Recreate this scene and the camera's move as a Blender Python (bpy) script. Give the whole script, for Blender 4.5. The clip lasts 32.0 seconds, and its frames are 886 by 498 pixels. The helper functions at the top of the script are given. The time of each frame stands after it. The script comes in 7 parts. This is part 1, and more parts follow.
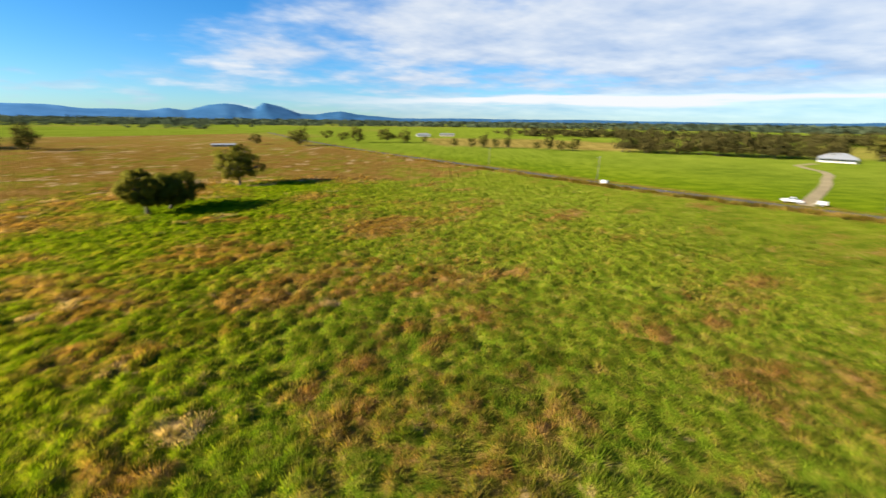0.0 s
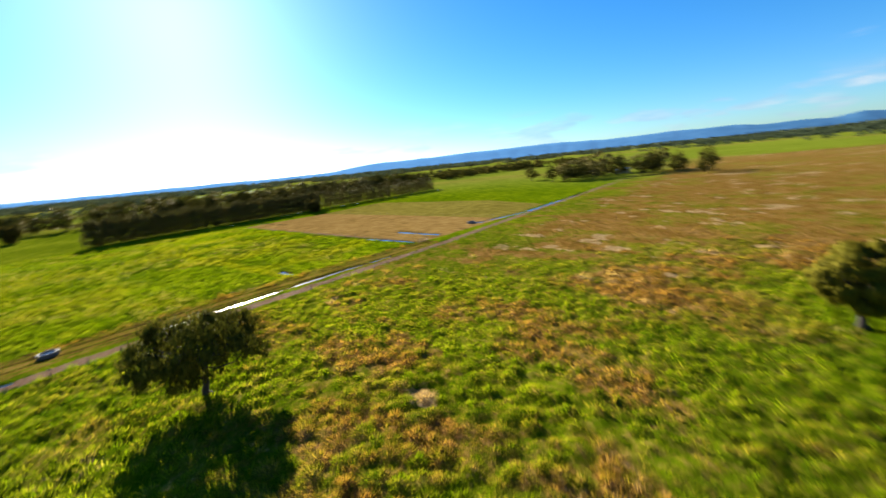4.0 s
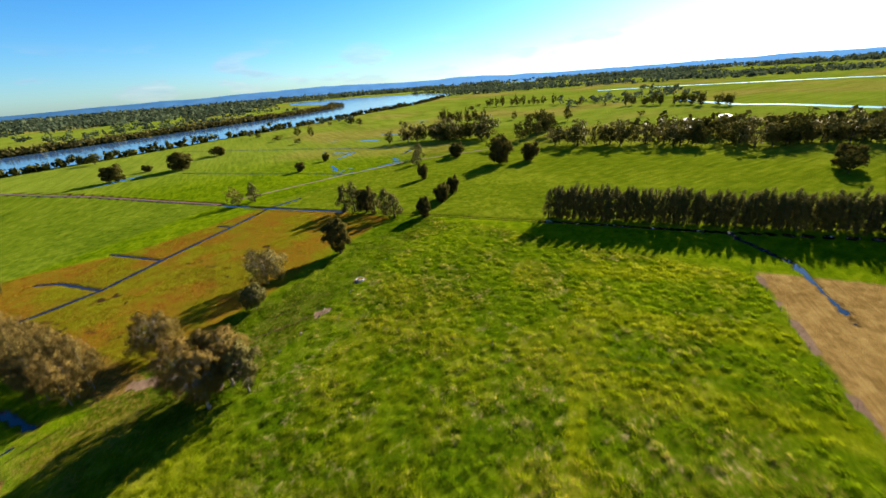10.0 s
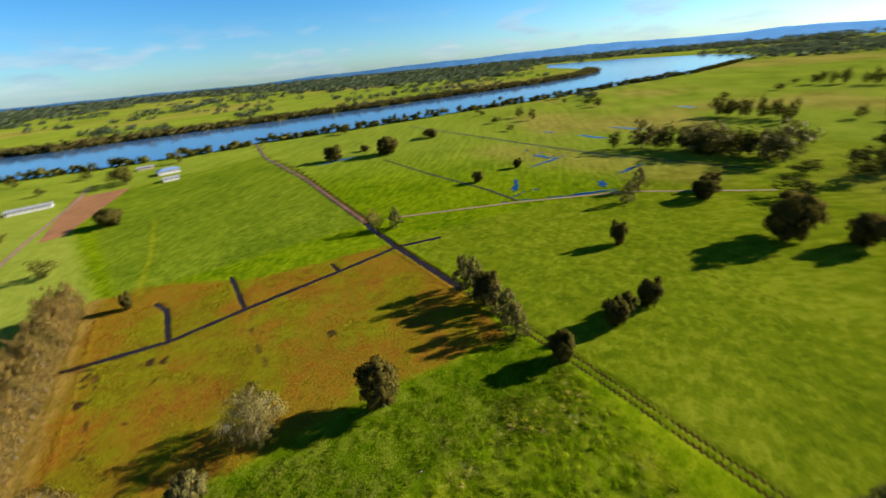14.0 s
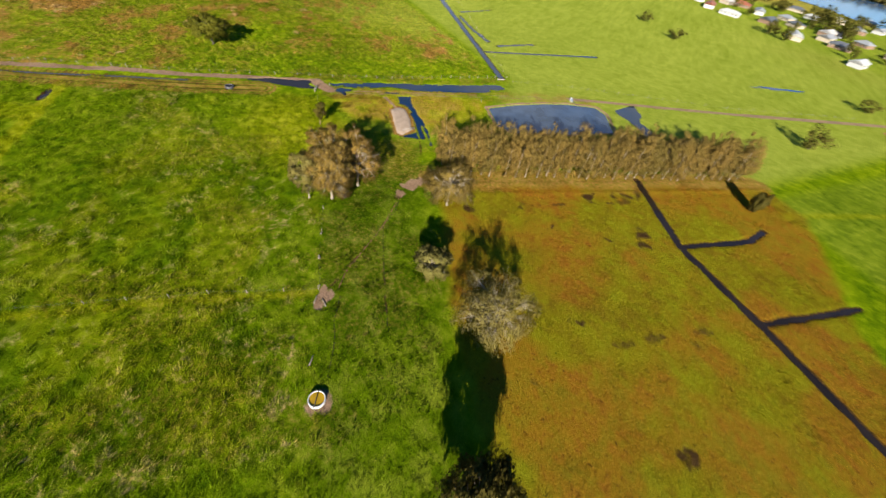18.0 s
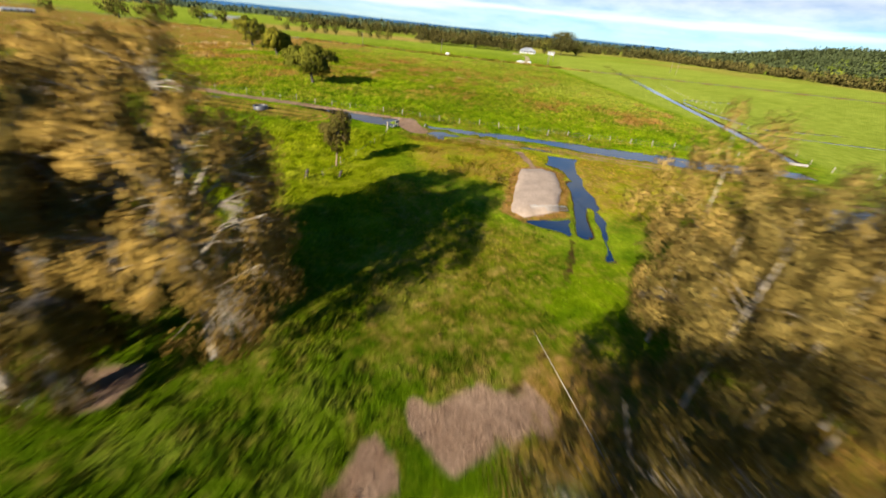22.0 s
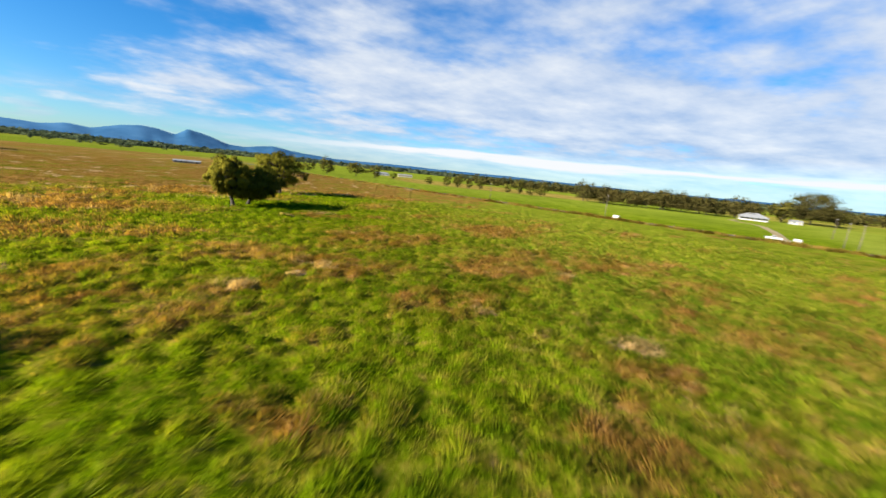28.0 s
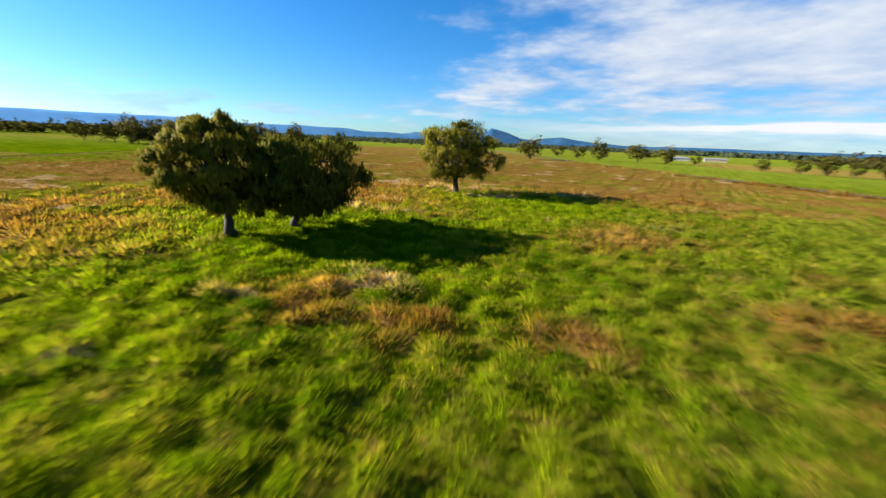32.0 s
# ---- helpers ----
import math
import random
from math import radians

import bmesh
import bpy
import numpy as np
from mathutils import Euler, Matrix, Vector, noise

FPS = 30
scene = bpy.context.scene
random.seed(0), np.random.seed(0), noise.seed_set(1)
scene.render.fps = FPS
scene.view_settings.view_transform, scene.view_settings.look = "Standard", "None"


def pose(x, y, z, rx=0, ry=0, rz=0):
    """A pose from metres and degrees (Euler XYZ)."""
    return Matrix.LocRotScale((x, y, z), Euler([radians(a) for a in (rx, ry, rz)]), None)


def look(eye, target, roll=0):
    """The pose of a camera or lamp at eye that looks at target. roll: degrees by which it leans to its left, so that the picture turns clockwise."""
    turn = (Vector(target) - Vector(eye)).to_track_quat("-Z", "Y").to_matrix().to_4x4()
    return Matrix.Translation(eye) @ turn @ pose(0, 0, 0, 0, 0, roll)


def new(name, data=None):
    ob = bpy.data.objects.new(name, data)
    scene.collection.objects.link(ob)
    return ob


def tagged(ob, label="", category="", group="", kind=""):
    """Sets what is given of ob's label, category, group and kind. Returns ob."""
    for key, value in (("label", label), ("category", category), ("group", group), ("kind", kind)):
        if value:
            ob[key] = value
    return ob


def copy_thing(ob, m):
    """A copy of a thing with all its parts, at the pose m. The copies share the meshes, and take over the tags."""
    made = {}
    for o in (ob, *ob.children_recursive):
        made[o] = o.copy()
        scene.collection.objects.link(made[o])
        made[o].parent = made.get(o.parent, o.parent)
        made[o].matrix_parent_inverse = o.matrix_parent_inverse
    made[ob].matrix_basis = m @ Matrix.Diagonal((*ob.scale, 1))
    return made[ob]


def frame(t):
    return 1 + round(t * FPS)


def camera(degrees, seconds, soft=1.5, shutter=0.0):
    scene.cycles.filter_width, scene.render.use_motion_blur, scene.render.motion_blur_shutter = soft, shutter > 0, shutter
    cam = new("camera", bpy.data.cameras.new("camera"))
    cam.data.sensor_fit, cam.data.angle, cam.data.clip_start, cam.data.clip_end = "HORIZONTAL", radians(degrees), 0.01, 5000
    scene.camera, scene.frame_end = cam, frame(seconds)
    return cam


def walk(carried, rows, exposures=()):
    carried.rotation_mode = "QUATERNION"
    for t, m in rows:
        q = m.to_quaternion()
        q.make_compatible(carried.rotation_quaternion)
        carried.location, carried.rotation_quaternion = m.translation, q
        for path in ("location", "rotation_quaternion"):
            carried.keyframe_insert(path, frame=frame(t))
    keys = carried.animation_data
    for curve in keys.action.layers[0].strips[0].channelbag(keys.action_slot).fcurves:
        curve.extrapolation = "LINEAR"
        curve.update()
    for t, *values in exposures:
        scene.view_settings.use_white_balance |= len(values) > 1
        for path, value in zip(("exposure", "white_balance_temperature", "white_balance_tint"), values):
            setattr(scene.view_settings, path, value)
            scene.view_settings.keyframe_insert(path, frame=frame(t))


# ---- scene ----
cam = camera(99.13, 32.0, soft=1.5, shutter=0.5)
PATH = [
    (0.0, (0.36, 0.20, 21.40), (-0.218, 28.630, 11.833), 0.73),
    (0.5, (-6.46, 0.66, 23.04), (-1.550, 28.451, 12.851), -0.90),
    (1.0, (-12.17, 2.84, 24.13), (-5.933, 30.096, 13.263), -2.68),
    (1.5, (-17.07, 5.73, 24.87), (-12.535, 33.055, 13.349), -4.73),
    (2.0, (-20.81, 9.69, 24.71), (-21.600, 37.346, 13.110), -6.54),
    (2.5, (-23.92, 14.37, 24.55), (-34.486, 40.335, 13.868), -6.99),
    (3.0, (-27.18, 20.06, 24.11), (-46.657, 40.840, 14.694), -8.74),
    (3.5, (-31.18, 26.28, 23.59), (-57.267, 38.957, 15.934), -10.37),
    (4.0, (-35.78, 32.70, 23.60), (-64.892, 35.914, 17.104), -5.73),
    (4.5, (-41.62, 38.77, 24.34), (-70.521, 34.784, 17.350), 0.23),
    (6.5, (-75.56, 40.50, 33.53), (-95.530, 21.487, 21.709), 3.12),
    (7.0, (-84.97, 37.28, 36.99), (-102.893, 16.510, 24.858), 2.02),
    (7.5, (-93.73, 32.78, 40.82), (-110.573, 11.171, 28.602), 1.04),
    (8.0, (-102.90, 26.36, 44.13), (-118.738, 4.035, 31.850), 0.06),
    (8.5, (-111.45, 19.27, 47.68), (-126.312, -3.726, 35.419), -0.91),
    (9.0, (-120.03, 10.88, 51.61), (-133.761, -12.801, 39.327), -2.01),
    (9.5, (-128.03, 1.93, 54.43), (-140.961, -22.232, 42.236), -3.29),
    (10.0, (-136.06, -7.66, 57.47), (-148.285, -32.214, 45.324), -4.51),
    (10.5, (-144.10, -17.19, 60.53), (-155.613, -42.142, 48.496), -5.69),
    (11.0, (-151.60, -26.90, 63.10), (-162.416, -52.276, 51.311), -6.78),
    (11.5, (-158.60, -36.17, 65.59), (-168.585, -62.066, 54.190), -7.71),
    (12.0, (-165.62, -45.62, 67.56), (-174.373, -72.119, 56.551), -8.51),
    (12.5, (-172.06, -54.99, 69.58), (-179.239, -82.064, 58.822), -8.75),
    (13.0, (-178.39, -64.54, 71.05), (-182.964, -92.108, 60.138), -8.59),
    (13.5, (-184.66, -73.61, 72.37), (-184.961, -101.196, 60.579), -7.65),
    (14.0, (-189.80, -82.56, 73.79), (-185.163, -109.050, 60.494), -5.51),
    (14.5, (-194.79, -92.08, 74.14), (-184.868, -116.092, 59.142), -1.40),
    (15.0, (-198.64, -101.42, 74.13), (-183.307, -121.246, 57.636), 4.52),
    (15.5, (-200.31, -111.17, 73.28), (-180.562, -125.037, 55.450), 10.16),
    (17.5, (-182.72, -137.48, 62.52), (-161.625, -132.698, 41.727), 13.76),
    (18.0, (-175.19, -139.75, 59.03), (-155.454, -131.787, 37.895), 11.17),
    (18.5, (-167.82, -140.08, 55.38), (-149.221, -129.971, 34.123), 9.33),
    (19.0, (-159.75, -139.22, 50.66), (-142.273, -127.029, 29.551), 8.47),
    (19.5, (-151.68, -136.88, 45.23), (-134.915, -123.057, 24.550), 8.50),
    (20.0, (-143.79, -133.27, 39.63), (-127.391, -118.370, 19.402), 8.73),
    (20.5, (-135.80, -128.15, 34.25), (-119.785, -112.144, 14.575), 10.23),
    (21.0, (-128.07, -122.13, 27.72), (-112.410, -104.462, 9.208), 10.57),
    (21.5, (-120.77, -115.31, 21.46), (-105.339, -96.093, 4.355), 9.29),
    (22.0, (-113.21, -107.23, 16.27), (-97.799, -86.361, 1.199), 5.85),
    (22.5, (-106.06, -97.14, 11.64), (-89.650, -74.600, 0.565), 1.64),
    (23.0, (-98.71, -86.72, 8.76), (-81.620, -63.417, 0.715), -0.71),
    (23.5, (-91.69, -75.93, 7.23), (-74.092, -52.421, 1.099), -2.17),
    (24.0, (-84.55, -66.16, 7.15), (-66.863, -42.494, 1.942), -3.13),
    (24.5, (-77.89, -56.18, 7.05), (-60.186, -32.411, 2.368), -3.84),
    (26.5, (-53.29, -26.16, 9.76), (-39.323, 0.120, 5.981), -2.55),
    (27.0, (-47.84, -18.46, 10.51), (-36.808, 9.080, 6.053), 0.39),
    (27.5, (-42.98, -10.73, 11.28), (-35.172, 17.742, 5.979), 3.68),
    (28.0, (-38.57, -2.53, 11.44), (-33.687, 26.492, 5.615), 5.83),
    (28.5, (-35.13, 5.54, 11.91), (-33.236, 34.765, 5.423), 7.36),
    (29.0, (-32.45, 13.54, 12.05), (-33.399, 42.705, 5.077), 8.04),
    (29.5, (-30.65, 22.19, 11.95), (-34.224, 51.040, 4.554), 7.95),
    (30.0, (-30.18, 30.70, 11.79), (-36.115, 59.087, 4.088), 7.10),
    (30.5, (-30.96, 39.73, 11.32), (-38.832, 67.593, 3.463), 5.82),
    (31.0, (-32.01, 48.81, 10.74), (-42.023, 75.944, 2.769), 4.28),
    (31.5, (-33.99, 57.54, 9.95), (-46.288, 83.680, 1.848), 2.97),
    (32.0, (-36.63, 66.90, 8.91), (-51.720, 91.523, 0.784), 2.46),
]
walk(cam, [(t, look(eye, target, roll)) for t, eye, target, roll in PATH], [(0.0, 2.0), (11.0, 2.0), (13.0, 1.94), (14.0, 1.86), (15.0, 1.8), (17.0, 1.9), (18.5, 2.0), (20.0, 2.1), (22.0, 2.1), (23.5, 2.0), (32.0, 2.0)])

# ---- light ----
SUN_AZ, SUN_EL = radians(204.0), radians(23.0)
SUN_DIR = Vector((math.cos(SUN_AZ) * math.cos(SUN_EL), math.sin(SUN_AZ) * math.cos(SUN_EL), math.sin(SUN_EL)))
sun_data = bpy.data.lights.new("sun", "SUN")
sun_data.energy, sun_data.angle, sun_data.color = 5.0, radians(0.6), (1.0, 0.9, 0.72)
sun = new("sun", sun_data)
sun.matrix_world = look(SUN_DIR * 100, (0, 0, 0))


def make_world():
    world = bpy.data.worlds.new("sky")
    scene.world = world
    world.use_nodes = True
    nt = world.node_tree
    nt.nodes.clear()
    N, L = nt.nodes.new, nt.links.new
    out, back = N("ShaderNodeOutputWorld"), N("ShaderNodeBackground")
    back.inputs["Strength"].default_value = 0.05
    sky = N("ShaderNodeTexSky")
    sky.sky_type, sky.sun_disc = "NISHITA", False
    sky.sun_elevation, sky.sun_rotation = SUN_EL, radians(90) - SUN_AZ
    sky.air_density, sky.dust_density, sky.ozone_density = 1.0, 0.36, 3.5
    hue = N("ShaderNodeHueSaturation")
    hue.inputs["Saturation"].default_value = 1.15
    tint = N("ShaderNodeMix")
    tint.data_type, tint.blend_type = "RGBA", "MULTIPLY"
    tint.inputs[0].default_value, tint.inputs[7].default_value = 1.0, (0.54, 0.76, 0.97, 1)
    L(sky.outputs[0], tint.inputs[6])
    L(tint.outputs[2], hue.inputs["Color"])
    coord, sep = N("ShaderNodeTexCoord"), N("ShaderNodeSeparateXYZ")
    L(coord.outputs["Generated"], sep.inputs[0])

    def op(kind, a, b=None):
        n = N("ShaderNodeMath")
        n.operation = kind
        for i, v in enumerate((a, b)):
            if v is None:
                continue
            if isinstance(v, (int, float)):
                n.inputs[i].default_value = v
            else:
                L(v, n.inputs[i])
        return n.outputs[0]

    lift = op("ADD", op("MAXIMUM", sep.outputs[2], 0.0), 0.15)
    comb = N("ShaderNodeCombineXYZ")
    L(op("DIVIDE", sep.outputs[0], lift), comb.inputs[0])
    L(op("DIVIDE", sep.outputs[1], lift), comb.inputs[1])
    turn = N("ShaderNodeMapping")
    turn.inputs["Rotation"].default_value = (0, 0, radians(-28))
    turn.inputs["Scale"].default_value = (0.92, 1.06, 1)
    L(comb.outputs[0], turn.inputs[0])
    big, fine = N("ShaderNodeTexNoise"), N("ShaderNodeTexNoise")
    for n, s, d in ((big, 0.4, 6), (fine, 2.0, 8)):
        n.inputs["Scale"].default_value, n.inputs["Detail"].default_value = s, d
        n.inputs["Roughness"].default_value = 0.6
        L(turn.outputs[0], n.inputs["Vector"])
    # the cloud sheet lies over the north and east, the south-west is clear
    side = op("ADD", op("MULTIPLY", sep.outputs[0], 0.62), op("MULTIPLY", sep.outputs[1], 0.78))
    cover = op("ADD", op("MULTIPLY", side, 0.95), op("MULTIPLY", op("SUBTRACT", big.outputs["Fac"], 0.5), 2.9))
    cover = op("ADD", cover, op("MULTIPLY", op("SUBTRACT", fine.outputs["Fac"], 0.5), 0.75))
    cover = op("SUBTRACT", cover, op("MULTIPLY", sep.outputs[2], 0.55))
    span = N("ShaderNodeMapRange")
    span.interpolation_type = "SMOOTHSTEP"
    span.inputs["From Min"].default_value, span.inputs["From Max"].default_value = 0.2, 0.72
    L(cover, span.inputs["Value"])
    # small cumulus far off, low over the clear side
    puff = N("ShaderNodeTexNoise")
    puff.inputs["Scale"].default_value, puff.inputs["Detail"].default_value = 1.0, 6
    low = N("ShaderNodeMapping")
    low.inputs["Scale"].default_value = (7, 7, 26)
    L(coord.outputs["Generated"], low.inputs[0])
    L(low.outputs[0], puff.inputs["Vector"])
    band = N("ShaderNodeMapRange")
    band.interpolation_type = "SMOOTHSTEP"
    band.inputs["From Min"].default_value, band.inputs["From Max"].default_value = 0.12, 0.03
    L(sep.outputs[2], band.inputs["Value"])
    spot = N("ShaderNodeMapRange")
    spot.interpolation_type = "SMOOTHSTEP"
    spot.inputs["From Min"].default_value, spot.inputs["From Max"].default_value = 0.5, 0.6
    L(puff.outputs["Fac"], spot.inputs["Value"])
    mask = op("MAXIMUM", op("MULTIPLY", span.outputs[0], 0.93), op("MULTIPLY", op("MULTIPLY", band.outputs[0], spot.outputs[0]), 0.7))
    # a bright bank of cloud low over the north-east
    stretch = N("ShaderNodeMapping")
    stretch.inputs["Scale"].default_value = (2.2, 2.2, 30)
    L(coord.outputs["Generated"], stretch.inputs[0])
    wave = N("ShaderNodeTexNoise")
    wave.inputs["Scale"].default_value, wave.inputs["Detail"].default_value = 1.6, 5
    L(stretch.outputs[0], wave.inputs["Vector"])
    off = op("ABSOLUTE", op("SUBTRACT", op("ADD", sep.outputs[2], op("MULTIPLY", op("SUBTRACT", wave.outputs["Fac"], 0.5), 0.05)), 0.05))
    bank = N("ShaderNodeMapRange")
    bank.interpolation_type = "SMOOTHSTEP"
    bank.inputs["From Min"].default_value, bank.inputs["From Max"].default_value = 0.015, 0.003
    L(off, bank.inputs["Value"])
    where = N("ShaderNodeMapRange")
    where.inputs["From Min"].default_value, where.inputs["From Max"].default_value = 0.35, 0.8
    L(side, where.inputs["Value"])
    bright = op("MULTIPLY", bank.outputs[0], where.outputs[0])
    thin = N("ShaderNodeMapRange")
    thin.inputs["From Min"].default_value, thin.inputs["From Max"].default_value = 0.0, 0.09
    thin.inputs["To Min"].default_value = 0.3
    L(sep.outputs[2], thin.inputs["Value"])
    mask = op("MAXIMUM", op("MULTIPLY", mask, thin.outputs[0]), bright)
    tone = N("ShaderNodeValToRGB")
    tone.color_ramp.elements[0].position, tone.color_ramp.elements[0].color = 0.36, (1.7, 2.5, 3.9, 1)
    tone.color_ramp.elements[1].position, tone.color_ramp.elements[1].color = 0.62, (4.3, 4.5, 4.75, 1)
    blend = op("ADD", op("MULTIPLY", fine.outputs["Fac"], 0.6), op("MULTIPLY", big.outputs["Fac"], 0.4))
    L(blend, tone.inputs[0])
    cloud = N("ShaderNodeMix")
    cloud.data_type = "RGBA"
    L(bright, cloud.inputs[0])
    L(tone.outputs[0], cloud.inputs[6])
    cloud.inputs[7].default_value = (4.7, 4.85, 5.0, 1)
    mix = N("ShaderNodeMix")
    mix.data_type = "RGBA"
    L(mask, mix.inputs[0])
    L(hue.outputs[0], mix.inputs[6])
    L(cloud.outputs[2], mix.inputs[7])
    L(mix.outputs[2], back.inputs["Color"])
    L(back.outputs[0], out.inputs["Surface"])


make_world()


# ---- materials ----
def material(name):
    m = bpy.data.materials.new(name)
    m.use_nodes = True
    nt = m.node_tree
    return m, nt, nt.nodes.new, nt.links.new, nt.nodes["Principled BSDF"]


def noise_node(nt, scale, detail=4, rough=0.6, stretch=None, space="Object"):
    coord = nt.nodes.new("ShaderNodeTexCoord")
    n = nt.nodes.new("ShaderNodeTexNoise")
    n.inputs["Scale"].default_value, n.inputs["Detail"].default_value, n.inputs["Roughness"].default_value = scale, detail, rough
    if stretch:
        mp = nt.nodes.new("ShaderNodeMapping")
        mp.inputs["Rotation"].default_value = (0, 0, radians(stretch[0]))
        mp.inputs["Scale"].default_value = stretch[1]
        nt.links.new(coord.outputs[space], mp.inputs[0])
        nt.links.new(mp.outputs[0], n.inputs["Vector"])
    else:
        nt.links.new(coord.outputs[space], n.inputs["Vector"])
    return n.outputs["Fac"]


def rows_node(nt, turn, long, wide, detail=3):
    """Streaks that run along a heading."""
    coord, mp, n = nt.nodes.new("ShaderNodeTexCoord"), nt.nodes.new("ShaderNodeMapping"), nt.nodes.new("ShaderNodeTexNoise")
    mp.vector_type = "TEXTURE"
    mp.inputs["Rotation"].default_value, mp.inputs["Scale"].default_value = (0, 0, radians(turn)), (long, wide, 1)
    n.inputs["Scale"].default_value, n.inputs["Detail"].default_value = 1.0, detail
    nt.links.new(coord.outputs["Object"], mp.inputs[0])
    nt.links.new(mp.outputs[0], n.inputs["Vector"])
    return n.outputs["Fac"]


def ramp(nt, fac, *stops):
    r = nt.nodes.new("ShaderNodeValToRGB")
    e = r.color_ramp.elements
    while len(e) < len(stops):
        e.new(0.5)
    for el, (p, c) in zip(e, stops):
        el.position, el.color = p, (*c, 1)
    nt.links.new(fac, r.inputs[0])
    return r.outputs[0]


def mixed(nt, fac, a, b, how="MIX"):
    m = nt.nodes.new("ShaderNodeMix")
    m.data_type, m.blend_type = "RGBA", how
    if isinstance(fac, float):
        m.inputs[0].default_value = fac
    else:
        nt.links.new(fac, m.inputs[0])
    for i, v in ((6, a), (7, b)):
        if isinstance(v, tuple):
            m.inputs[i].default_value = (*v, 1)
        else:
            nt.links.new(v, m.inputs[i])
    return m.outputs[2]


def sharpened(nt, fac, lo, hi):
    m = nt.nodes.new("ShaderNodeMapRange")
    m.interpolation_type = "SMOOTHSTEP"
    m.inputs["From Min"].default_value, m.inputs["From Max"].default_value = lo, hi
    nt.links.new(fac, m.inputs["Value"])
    return m.outputs[0]


def plus(nt, a, b, kind="ADD"):
    m = nt.nodes.new("ShaderNodeMath")
    m.operation = kind
    for i, v in enumerate((a, b)):
        if isinstance(v, (int, float)):
            m.inputs[i].default_value = v
        else:
            nt.links.new(v, m.inputs[i])
    return m.outputs[0]


def bumped(nt, bsdf, fac, strength, distance):
    b = nt.nodes.new("ShaderNodeBump")
    b.inputs["Strength"].default_value, b.inputs["Distance"].default_value = strength, distance
    nt.links.new(fac, b.inputs["Height"])
    nt.links.new(b.outputs[0], bsdf.inputs["Normal"])


def plain(name, color, rough=0.7, metal=0.0, grain=8.0, spread=0.25, bump=0.0, emit=None):
    """A surface with grain and blotches of its own colour."""
    m, nt, N, L, p = material(name)
    a, b = tuple(c * (1 - spread) for c in color), tuple(min(1, c * (1 + spread)) for c in color)
    f = plus(nt, plus(nt, noise_node(nt, grain), 0.5, "MULTIPLY"), plus(nt, noise_node(nt, grain * 0.13), 0.5, "MULTIPLY"))
    L(ramp(nt, f, (0.32, a), (0.68, b)), p.inputs["Base Color"])
    p.inputs["Roughness"].default_value, p.inputs["Metallic"].default_value = rough, metal
    p.inputs["Specular IOR Level"].default_value = 0.1 if rough > 0.75 else 0.4
    if bump:
        bumped(nt, p, noise_node(nt, grain * 2), bump, 0.02)
    return m


def attr(nt, name):
    a = nt.nodes.new("ShaderNodeAttribute")
    a.attribute_name = name
    return a.outputs["Fac"]


GREEN_DARK, GREEN_MID, GREEN_LIGHT = (0.034, 0.067, 0.0012), (0.078, 0.118, 0.0015), (0.134, 0.168, 0.004)


